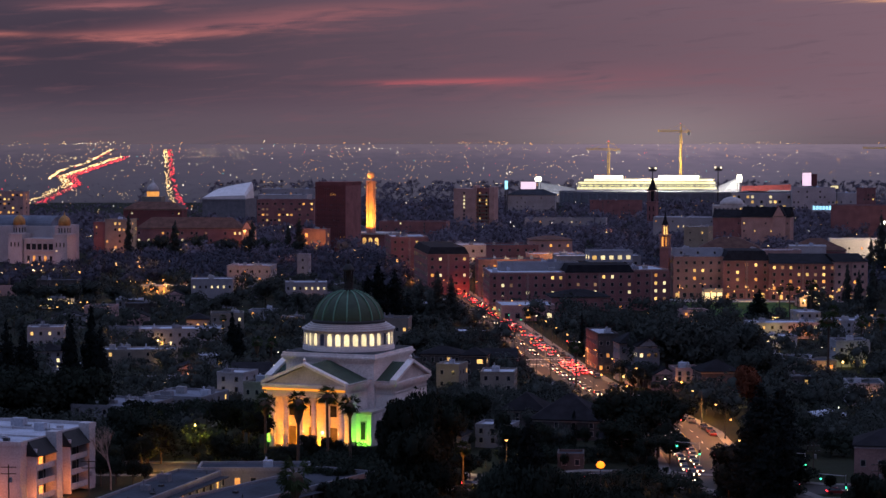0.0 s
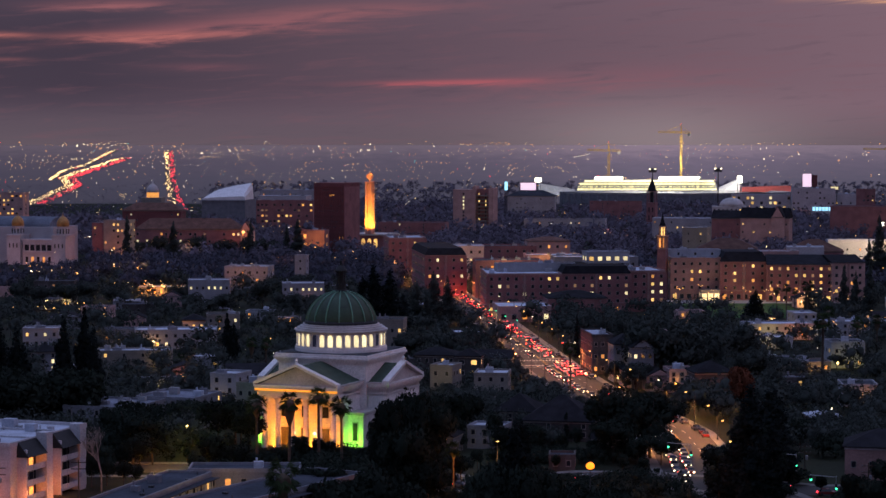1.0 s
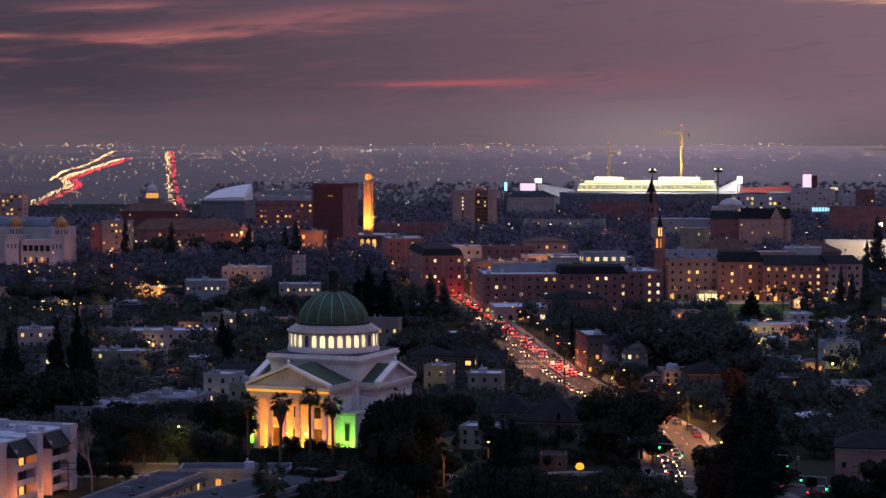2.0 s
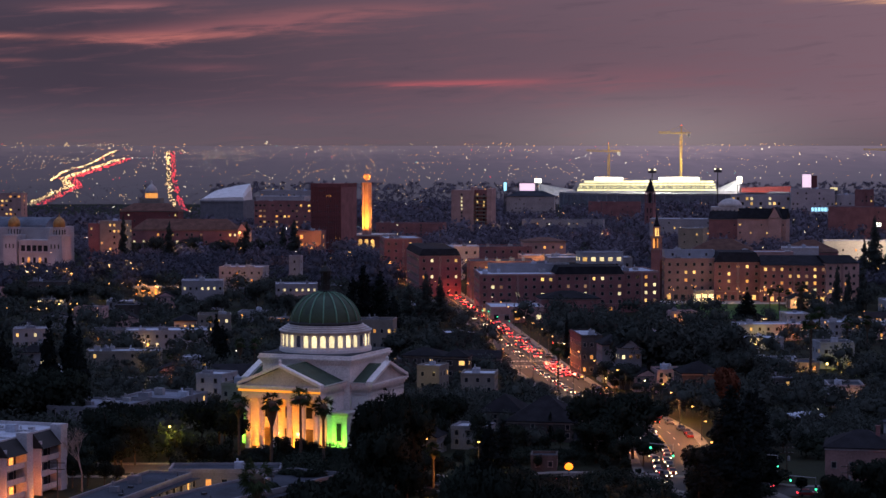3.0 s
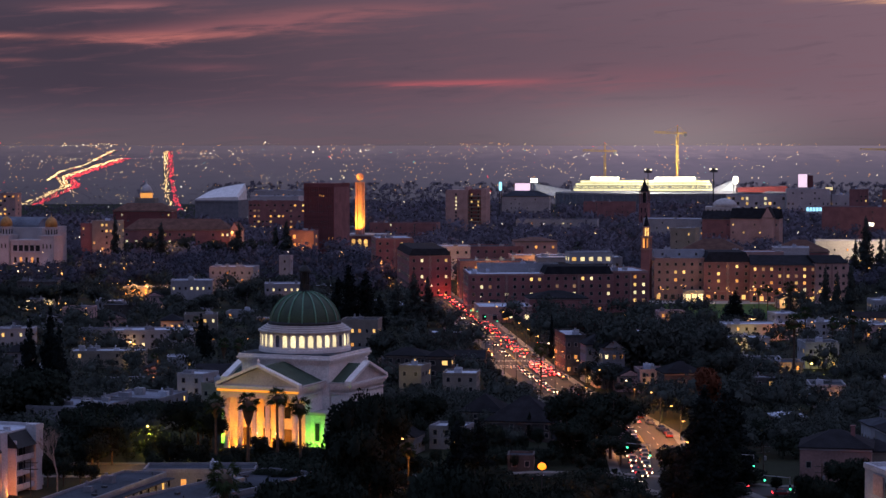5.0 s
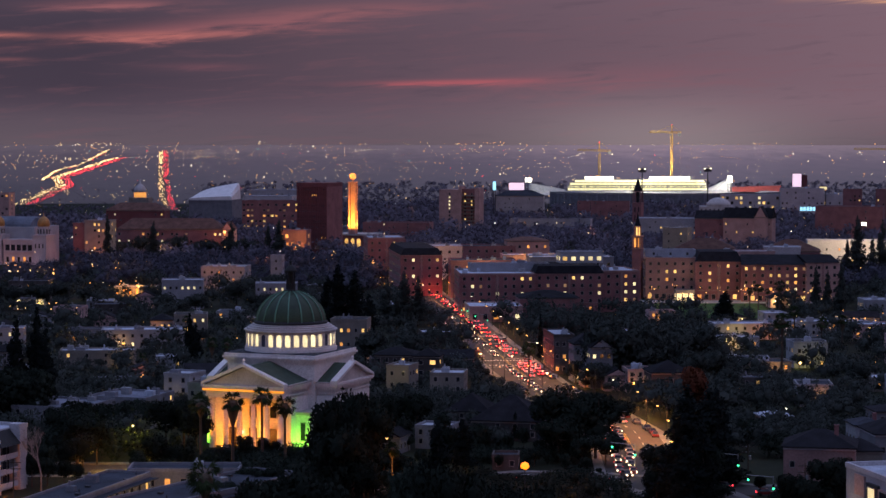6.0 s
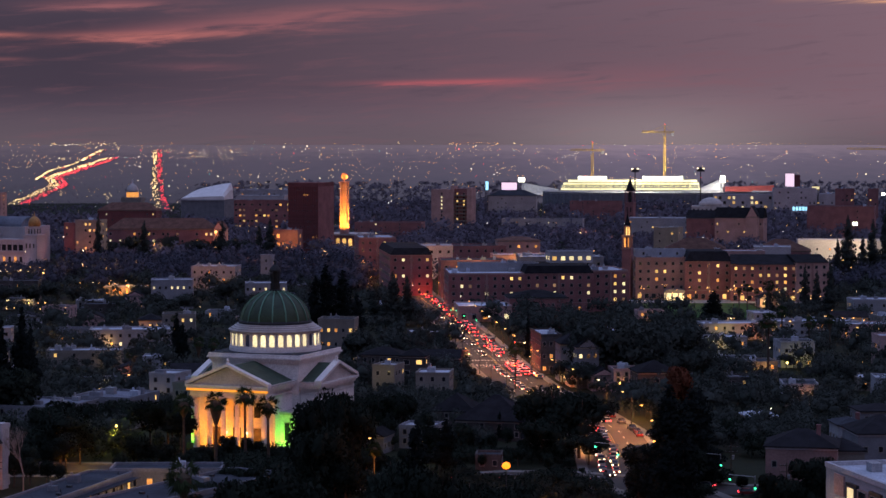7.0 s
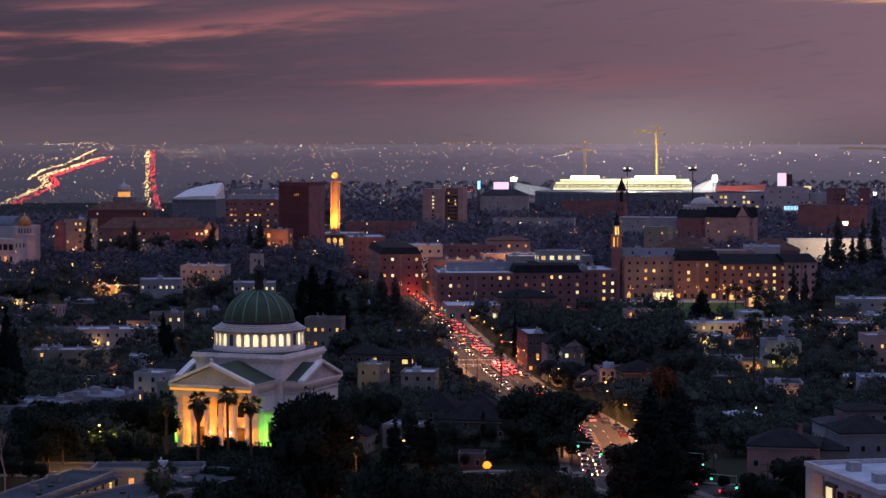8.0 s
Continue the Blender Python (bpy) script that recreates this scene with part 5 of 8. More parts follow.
building("campus_hall", "brick hall with hipped tile roof on the campus", "hall", 207.99, 1225, -8, 32, 26, 19.5, M_BRICK, "hip", M_TILE, 4, 8, 4, 0.12, rise=6.5)
building("campus_hall", "white flat-roofed campus block", "hall", 199.77, 1205, -8, 20, 18, 22.5, M_STUCCO_W, "flat", M_ROOF_W, 4, 5, 3, 0.1)
building("campus_hall", "pale flat-roofed hall behind the village", "hall", 170.06, 1180, -2, 44, 16, 21.5, M_BRICK_P, "flat", M_ROOF_W, 4, 9, 3, 0.2)
building("campus_hall", "pale square campus block with a blank wall", "hall", 163.34, 1420, -16, 16, 18, 24.5, M_STUCCO_B, "flat", M_ROOF_W, 5, 2, 2, 0.1)
building("gothic_hall", "old stone hall with steep gables", "hall", 237.43, 1620, -18, 36, 16, 24, M_BRICK_P, "gable_x", M_SHINGLE, 4, 9, 3, 0.08, rise=7.5, chimney=True)
building("gothic_hall", "old brick hall with a dark gabled roof", "hall", 213.84, 1640, -18, 26, 14, 23, M_BRICK, "gable_x", M_SHINGLE, 4, 6, 3, 0.08, rise=6.0)
building("gothic_gable", "stone gable front of the old hall", "hall", 245.78, 1612, -18, 9, 12, 25, M_BRICK_P, "gable_y", M_SHINGLE, 4, 2, 2, 0.05, rise=8.0)
building("science_block", "long grey science block on the campus", "hall", 192.41, 1700, -10, 60, 26, 20.5, M_STUCCO_G, "flat", M_ROOF_W, 5, 14, 4, 0.12)
building("auditorium_block", "dark brick block beside a flood-lit field", "hall", 348.4, 1820, -14, 55, 30, 26, M_BRICK, "flat", M_ROOF_G, 5, 2, 2, 0.1)
building("floodlit_hall", "low white hall washed by a floodlight", "hall", 267.03, 1340, -6, 62, 18, 20, M_STUCCO_W, "flat", M_ROOF_W, 3, 8, 3, 0.1)
for x, w in ((389.71, 10), (398.13, 9), (420.22, 10)):
    building("apartment_tower", "brick apartment tower with a lit stairwell", "tower", x, 2050, -12, w * 0.95, 10, 35.28, M_BRICK, "flat", M_ROOF_G, 9, 2, 1, 0.12, (1.6, 1.8), (L_WARM,))
building("long_museum", "long pale museum with a row of lit windows", "museum", 351.61, 2380, -6, 78, 20, 21.66, M_STUCCO_W, "flat", M_ROOF_W, 4, 16, 2, 0.30, (3.0, 3.2), (L_CREAM, L_WARM))
building("long_museum", "pale museum wing with small windows", "museum", 397.09, 2360, -6, 46, 20, 28.82, M_STUCCO_W, "flat", M_ROOF_W, 5, 10, 2, 0.12, (1.8, 2.0))
building("long_museum", "low grey museum wing", "museum", 443.18, 2380, -6, 40, 20, 22.27, M_STUCCO_W, "flat", M_ROOF_W, 4, 8, 2, 0.15, (1.8, 2.0))
building("lit_canopy", "bluish lit canopy in front of the museum", "canopy", 375.24, 2180, -4, 19, 8, 15.55, M_STUCCO_W, floors=1, bays=6, side_bays=0, lit=1.0, win=(2.6, 4.0), lights=(L_BLUE,), first=11.63, clutter=0)


# ---- neighbourhood houses and blocks ----
YARDS = []


def house(label, x, y, rot, w, d, top, wall, roof="hip", roof_mat=None, floors=2, bays=3, side=3, lit=0.12, rise=2.4, **more):
    """A house whose eaves stand at the height top above sea level of the plain."""
    YARDS.append((x, y, rot, w, top))
    name = "low_block" if roof == "flat" else "house"
    return building(name, label, "building" if roof == "flat" else "house", x, y, rot, w, d, max(3.0, top - land(y)), wall, roof, roof_mat, floors, bays, side, lit, rise=rise, **more)


# left of the church
house("long white motel with a flat roof and lit rooms", -100.81, 841, 4, 31, 15, 8.55, M_STUCCO_W, "flat", M_ROOF_W, 2, 9, 3, 0.35, clutter=5, lights=(L_CREAM, L_WARM))
house("beige flat-roofed block with a plain wall", -106.11, 765, 4, 26, 12, 7.88, M_STUCCO_B, "flat", M_ROOF_W, 2, 4, 2, 0.1, clutter=6)
house("white two-storey house among dark trees", -145.8, 805, 5, 13, 10, 12.31, M_STUCCO_W, "flat", M_ROOF_W, 3, 4, 3, 0.35, clutter=2)
house("blue-grey house with two lit windows", -133.49, 742, 5, 10, 10, 10.11, M_STUCCO_G, "hip", M_SHINGLE, 3, 3, 2, 0.4, lights=(L_CREAM,))
house("apartment block with a wide pale flat roof", -85.25, 552, -18, 19, 20, 14.24, M_STUCCO_G, "flat", M_ROOF_B, 4, 5, 4, 0.05, clutter=6)
house("apartment block with a pale flat roof behind trees", -72.22, 585, -18, 17, 18, 12.76, M_STUCCO_G, "flat", M_ROOF_B, 4, 4, 4, 0.05, clutter=4)
house("small white cube building beside the church", -59.73, 615, -20, 8, 10, 15.9, M_STUCCO_W, "flat", M_ROOF_W, 4, 2, 2, 0.0, clutter=1)
house("low brown annex beside the church porch", -49.85, 588, -20, 8, 12, 16.21, M_STUCCO_B, "flat", M_ROOF_G, 3, 3, 3, 0.3, lights=(L_AMBER,), clutter=2)
house("yellowish house with lit windows", -85.67, 872, 5, 13, 11, 12.14, M_STUCCO_B, "flat", M_ROOF_G, 3, 4, 3, 0.5)
house("white house with a low roof", -98.77, 885, 5, 9, 10, 9.04, M_STUCCO_W, "hip", M_SHINGLE, 2, 3, 3, 0.3)
house("low hall with a bright row of windows", -111.62, 1062, 4, 20, 14, 13.6, M_STUCCO_A, "flat", M_ROOF_W, 1, 7, 3, 0.8, lights=(L_CREAM,), first=9.5)
house("low hall with a bright row of windows", -65.43, 1052, 4, 20, 14, 12.62, M_STUCCO_A, "flat", M_ROOF_W, 1, 7, 3, 0.8, lights=(L_CREAM,), first=9.5)
house("slim white stair tower", -73.84, 1159, -10, 6, 6, 20.48, M_STUCCO_A, "flat", M_ROOF_W, 5, 1, 1, 0.0, clutter=0)
house("low block with orange-lit walls", -145.95, 1150, 3, 24, 12, 4.38, M_STUCCO_B, "flat", M_ROOF_W, 2, 7, 3, 0.6, lights=(L_AMBER, L_WARM))
house("low block with a pale roof", -105.16, 1190, -6, 24, 18, 12.71, M_STUCCO_G, "flat", M_ROOF_W, 3, 6, 3, 0.25, lights=(L_AMBER,), clutter=5)
house("flat-roofed block among street trees", -193.33, 1100, 3, 20, 14, 10.59, M_WOOD_D, "flat", M_ROOF_G, 3, 5, 3, 0.12)
building("campus_hall", "long brick campus hall with a tiled roof and lit rooms", "hall", -174.63, 1515, -6, 74, 18, 20.0, M_BRICK, "hip", M_TILE, 4, 22, 4, 0.32, (1.7, 1.9), (L_WARM, L_CREAM, L_AMBER, L_DIM), rise=7.5)
building("campus_gable", "lit brick gable end of the long campus hall", "hall", -134.51, 1510, -6, 7, 16, 20, M_BRICK_P, "gable_y", M_TILE, 4, 2, 2, 0.6, (1.4, 1.8), (L_AMBER,), rise=5.5)
building("office_block", "tan office block with a column of lit windows", "office", -215.17, 1455, -8, 17, 16, 28, M_STUCCO_B, "flat", M_ROOF_W, 7, 6, 4, 0.25, (1.6, 1.8), (L_WARM,))
building("brick_block", "narrow brick block beside the tan office", "office", -227.9, 1460, -8, 8, 14, 26, M_BRICK, "flat", M_ROOF_G, 6, 2, 2, 0.1)
building("campus_hall", "brick teaching block with rows of lit windows", "hall", -136.0, 1900, -8, 50, 20, 28.6, M_BRICK, "flat", M_ROOF_G, 6, 14, 4, 0.30, (2.2, 1.8), (L_AMBER, L_WARM, L_DIM))
building("campus_hall", "low campus hall with an orange-lit arcade", "hall", -91.72, 1540, -10, 20, 14, 18, M_BRICK, "flat", M_ROOF_W, 3, 5, 3, 0.6, (2.2, 2.8), (L_AMBER,))
building("office_block", "brown office block with lit rows", "office", -382.29, 1930, -6, 30, 18, 34.55, M_BRICK_P, "flat", M_ROOF_G, 9, 8, 3, 0.35, (2.2, 1.8), (L_WARM, L_AMBER))
def arena():
    ob = thing("arena", "pale arena with a low curved white roof", "arena", -207.04, 2080, 0, -10)
    zz = 25
    part("wall", box(B(), -21, 21, 0, 40, 0, zz), M_STUCCO_G, ob)
    arc = [(-21.5, zz), (-20.5, zz + 3.5), (-18.0, zz + 6.8), (-12.0, zz + 9.2), (-4.0, zz + 11.2), (4.0, zz + 12.8), (12.0, zz + 14.2), (19.5, zz + 15.2), (21.0, zz + 11.0), (21.5, zz)]
    part("curved_roof", hull(B(), [(a, -0.6, zz + (z - zz) * 0.22) for a, z in arc], [(a, 30, z) for a, z in arc]), M_STONE, ob)
    part("eave", box(B(), -22, 22, -0.8, -0.2, zz - 1.2, zz), M_STUCCO_W, ob)
    keep(-231.59, -180.89, 2060, 2130)


arena()
building("parking_block", "long pale parking block", "building", -142.82, 1960, -8, 44, 24, 31.3, M_STUCCO_W, "flat", M_ROOF_W, 6, 9, 3, 0.05)
building("parking_block", "pale block behind the brick tower", "building", -136.14, 2010, -8, 60, 20, 35.16, M_STUCCO_G, "flat", M_ROOF_W, 7, 12, 3, 0.08)
building("campus_hall", "dark brick hall on the campus", "hall", -224.26, 1700, -6, 46, 18, 27.0, M_BRICK_D, "hip", M_TILE, 6, 10, 3, 0.15, rise=6)
building("campus_hall", "wide dark brick campus hall", "hall", -24.39, 1760, -8, 54, 22, 15, M_BRICK, "flat", M_ROOF_G, 6, 14, 3, 0.06)
building("campus_hall", "wide dark campus hall behind trees", "hall", 105.3, 1900, -8, 70, 22, 12.5, M_STUCCO_G, "flat", M_ROOF_G, 3, 18, 3, 0.04)
building("sports_hall", "long low hall beside the stadium", "hall", 92.03, 2300, -6, 50, 26, 22.77, M_STUCCO_G, "hip", M_ROOF_G, 5, 12, 3, 0.03, rise=6)
building("campus_hall", "dark campus hall in front of the stadium", "hall", 172.69, 2200, -6, 52, 20, 19.5, M_BRICK, "flat", M_ROOF_G, 7, 10, 3, 0.04)


def small_dome():
    ob = thing("domed_hall", "distant hall with a lit dome", "hall", -284.59, 2150, 0, -6)
    ob.matrix_basis = ob.matrix_basis @ Matrix.Diagonal((0.7, 0.7, 0.97, 1.0))
    part("wall", box(B(), -14, 14, 0, 24, 0, 26), M_STUCCO_B, ob)
    part("lit_drum", lathe(B(), [(8.5, 26), (8.5, 31)], 24, 0, 10), L_AMBER, ob, "drum lit orange")
    part("dome", lathe(B(), [(9.0, 31), (8.2, 34), (5.5, 37.5), (2, 39.5), (1, 40), (0.8, 43), (0, 44.5)], 24, 0, 10, smooth=True), M_STONE_D, ob)
    for i in range(8):
        window(ob, -12 + 3.4 * i, -0.02, 18, 0, 2.2, 3.0, L_CREAM if i % 3 else L_AMBER)
    keep(-300.04, -266.95, 2120, 2180)
    ob = thing("domed_pavilion", "pale stone pavilion with a low dome", "pavilion", 271.08, 2080, 0, -6)
    part("wall", box(B(), -16, 16, 0, 24, 0, 18.6), M_STONE_D, ob)
    zz = 18.6
    part("dome", lathe(B(), [(12, zz), (11, zz + 3), (8, zz + 6), (4, zz + 7.6), (0, zz + 8.2)], 28, 2, 12, smooth=True), M_STONE_D, ob)
    for i in range(8):
        window(ob, -14 + 4 * i, -0.02, zz - 5, 0, 1.6, 2.6, L_WARM if i == 6 else M_GLASS)
    keep(254, 291.35, 2050, 2110)


small_dome()


def screen(label, x, y, w, z0, z1, m, side=None):
    ob = thing("billboard", label, "billboard", x, y, 0, -5)
    part("panel", box(B(), -w / 2 - 0.4, w / 2 + 0.4, 0, 1.2, z0 - 0.5, z1 + 0.5), M_POLE, ob)
    part("screen", box(B(), -w / 2, w / 2, -0.08, 0, z0, z1), m, ob)
    for sx in (-w / 3, w / 3):
        part("post", tube(B(), (sx, 0.6, 0), (sx, 0.6, z0), 0.4), M_POLE, ob)
    if side:
        part("side_panel", box(B(), w / 2 + 0.4, w / 2 + 7, 0.1, 1.4, z0 - 0.3, z1 - 1.5), side, ob)
    keep(x - 14, x + 14, y - 20, y + 4)


screen("bright video screen on the stadium edge", 435.82, 2640, 10.5, 25.22, 40.78, L_SCREEN, M_BRICK_D)
screen("white lit billboard beside the stadium", 89.81, 2320, 16, 27.35, 36.27, L_SCREEN)
screen("small blue lit sign beside the stadium", 66.04, 2300, 3.0, 29, 37.84, L_BLUE)
screen("yellowish lit sign over the museum", 422.84, 2380, 8, 27.76, 30.81, L_CREAM)
# right of the avenue
house("grey corner block lit by street lamps", 55.61, 740, 6, 7, 24, 15.72, M_WOOD_D, "flat", M_ROOF_W, 3, 3, 8, 0.12, lights=(L_AMBER,), clutter=2)
house("grey wooden house with bay windows", 61.22, 712, 6, 8, 11, 15.51, M_STUCCO_G, "hip", M_SHINGLE, 3, 3, 3, 0.15, rise=3.2, chimney=True)
house("grey wooden house with a lit window", 64.85, 692, 6, 7, 11, 16.38, M_STUCCO_G, "gable_y", M_SHINGLE, 3, 3, 3, 0.3, rise=3.0, lights=(L_CREAM,))
house("pale pink house beside the avenue", 63.43, 696, 6, 8, 10, 8.63, M_STUCCO_P, "gable_y", M_SHINGLE, 2, 3, 3, 0.05, rise=2.5)
house("pink stucco house with white trim", 69.39, 684, 6, 8, 10, 8.3, M_STUCCO_P, "gable_y", M_SHINGLE, 2, 3, 3, 0.05, rise=2.4)
house("pink stucco house with a flat front", 75.99, 680, 6, 8, 10, 10.32, M_STUCCO_P, "flat", M_ROOF_G, 3, 3, 3, 0.0)
house("dark bungalow with a lit attic window", 83.63, 660, 6, 12, 12, 11.72, M_WOOD_D, "hip", M_SHINGLE, 2, 3, 3, 0.1, rise=3.4)
house("bungalow with an orange-lit porch", 77.58, 652, 8, 7, 8, 6.18, M_STUCCO_B, "gable_x", M_SHINGLE, 1, 4, 2, 0.8, rise=1.8, lights=(L_AMBER,))
house("beige two-storey block with a flat roof", 121.29, 715, 4, 14, 12, 9.03, M_STUCCO_B, "flat", M_ROOF_G, 2, 4, 3, 0.05)
house("white block with bright yellow windows", 142.36, 762, 4, 12, 12, 11.32, M_STUCCO_W, "flat", M_ROOF_G, 2, 3, 3, 0.4, lights=(L_WARM,))
house("long white motel with lit rooms", 137.92, 885, 4, 28, 14, 7.21, M_STUCCO_W, "flat", M_ROOF_W, 2, 8, 3, 0.5, lights=(L_WARM, L_AMBER, L_CREAM), clutter=4)
house("low wing with a white roof", 128, 842, 4, 16, 12, 5.63, M_STUCCO_W, "flat", M_ROOF_W, 1, 4, 2, 0.1)
house("white roofed row behind palms", 172.65, 900, 4, 34, 14, 6.88, M_STUCCO_W, "flat", M_ROOF_W, 2, 8, 3, 0.5, lights=(L_AMBER, L_WARM), clutter=5)
house("row with orange-lit shop fronts", 198.2, 890, 4, 36, 14, 6.56, M_STUCCO_P, "flat", M_ROOF_W, 2, 8, 3, 0.5, lights=(L_AMBER, L_WARM), clutter=5)
house("long low white hall near the pines", 224.81, 1010, 2, 34, 14, 7.85, M_STUCCO_W, "flat", M_ROOF_W, 2, 6, 3, 0.2)
house("pink block with a white flat roof", 181.5, 770, 4, 18, 12, 12.56, M_STUCCO_P, "flat", M_ROOF_W, 2, 5, 3, 0.3, lights=(L_AMBER,))
house("low house with a pale roof among trees", 104.71, 588, 6, 8, 8, 5.86, M_BRICK, "hip", M_ROOF_W, 2, 3, 2, 0.0, rise=1.5)
house("white house on the rise", 114.9, 512, 4, 7, 9, 15.17, M_STUCCO_W, "hip", M_ROOF_G, 2, 3, 3, 0.0, rise=1.5, chimney=True)
house("grey house with a broad dark hipped roof", 119.08, 492, 4, 14, 14, 15.74, M_STUCCO_G, "hip", M_SHINGLE, 2, 4, 3, 0.0, rise=3.8, trim=M_APT)
house("house with a pale roof on the rise", 132.68, 565, 4, 12, 11, 11.77, M_STUCCO_G, "hip", M_SHINGLE, 2, 4, 3, 0.06, rise=1.6)
house("brick villa with a dark hipped roof", 95.15, 466, -12, 15, 13, 16.34, M_BRICK_T, "hip", M_SHINGLE, 2, 4, 4, 0.0, rise=3.4, chimney=True, trim=M_APT)
house("small villa with yellowish walls behind a hedge", 104.72, 474, 0, 11, 8, 14.48, M_STUCCO_B, "hip", M_SHINGLE, 2, 3, 2, 0.0, rise=2.4)
# behind the church and down to the avenue
house("yellow-lit house behind the church", 1.34, 652, -18, 7, 9, 14.45, M_STUCCO_B, "flat", M_ROOF_W, 3, 2, 3, 0.15, lights=(L_CREAM, L_WARM), clutter=1)
house("tan low block near the avenue", 15.97, 646, -6, 10, 12, 12.73, M_STUCCO_B, "flat", M_ROOF_W, 3, 3, 3, 0.05, clutter=2)
house("house with small lit windows behind the church", -0.73, 705, -8, 13, 11, 12.6, M_WOOD_D, "hip", M_SHINGLE, 3, 5, 3, 0.25, lights=(L_WARM,))
house("house with a bright yellow window", 9.59, 690, -8, 8, 9, 13.72, M_WOOD_D, "hip", M_SHINGLE, 3, 2, 2, 0.55, lights=(L_WARM,), win=(2.0, 1.6))
house("yellowish house with lit windows beyond the dome", -18.87, 780, -6, 13, 11, 17.7, M_STUCCO_B, "flat", M_ROOF_G, 3, 5, 3, 0.45, lights=(L_AMBER, L_WARM))
house("large dark house with a broad hipped roof", 31.18, 560, -12, 18, 17, 9.92, M_WOOD_D, "hip", M_SHINGLE, 2, 4, 3, 0.0, rise=6.0)
house("dark house with a hipped roof", 21.44, 590, -12, 12, 13, 8.66, M_WOOD_D, "hip", M_SHINGLE, 2, 4, 3, 0.0, rise=4.5)
house("white cottage with a dark gabled roof", 1.79, 535, -16, 5.5, 9, 9.4, M_STUCCO_G, "gable_y", M_SHINGLE, 1, 2, 3, 0.0, rise=1.8)
house("cottage with a bluish flat roof", 12.37, 545, -16, 9, 9, 10.3, M_STUCCO_G, "flat", M_ROOF_W, 2, 3, 3, 0.0, chimney=True, rise=0.5)
house("pale gabled house among trees", 42.61, 540, -12, 8, 9, 8.16, M_STUCCO_B, "gable_x", M_SHINGLE, 2, 4, 2, 0.0, rise=2.6)
house("low dark building with a red-brown wall", 29.44, 505, -4, 6, 7, 8.75, M_WOOD_D, "flat", M_ROOF_G, 1, 2, 2, 0.0, clutter=0)


def near_motel():
    """Two long low wings below the camera, with a lit gallery between them."""
    for x, y, w, d, rot in ((-65.2, 426.8, 10, 46, -16), (-47.5, 428, 14, 52, -31)):
        ob = building("motel_wing", "low motel wing with a pale felt roof and lit gallery", "motel", x, y, rot, w, d, 4.2, M_STUCCO_G, "flat", M_ROOF_G, 1, 3, 12, 0.45, (1.5, 1.9), (L_WARM, L_AMBER), 2, "motel wings", 2)
        for i in range(12):
            part("gallery_post", box(B(), w / 2 + 1.5, w / 2 + 1.65, d * i / 12 + 0.5, d * i / 12 + 0.65, 0, 3.4), M_STUCCO_W, ob)
        vents = random.Random(int(w))
        for k in range(8):
            vx, vy = vents.uniform(-w / 2 + 1, w / 2 - 1), d * (k + vents.uniform(0.2, 0.8)) / 8
            if k % 2:
                part("vent", lathe(B(), [(0.12, 4.3), (0.12, 4.9), (0.24, 4.95), (0.0, 5.15)], 8, vx, vy), M_POLE, ob)
            else:
                part("roof_hatch", box(B(), vx - 0.5, vx + 0.5, vy - 0.4, vy + 0.4, 4.3, 4.75), M_POLE, ob)
        part("gallery_roof", box(B(), w / 2, w / 2 + 2.0, 0, d, 3.4, 3.6), M_ROOF_G, ob)
        part("gallery_rail", box(B(), w / 2 + 1.45, w / 2 + 1.7, 0, d, 0.2, 1.2), M_STUCCO_W, ob)
    building("motel_wing", "low motel cross wing with a dark felt roof", "motel", -41.0, 473, 1, 24, 9, 4.5, M_STUCCO_G, "flat", M_ROOF_G, 1, 7, 2, 0.5, (1.4, 1.9), (L_AMBER, L_WARM), 2, "motel wings", 1)
    for k in range(4):
        q = Vector((-48.5 + 1.6 * k, 448 + 6.6 * k, 8.6))
        lamp("gallery_light", "POINT", Matrix.Translation(q), 240, (1.0, 0.55, 0.18), 0.25)


near_motel()


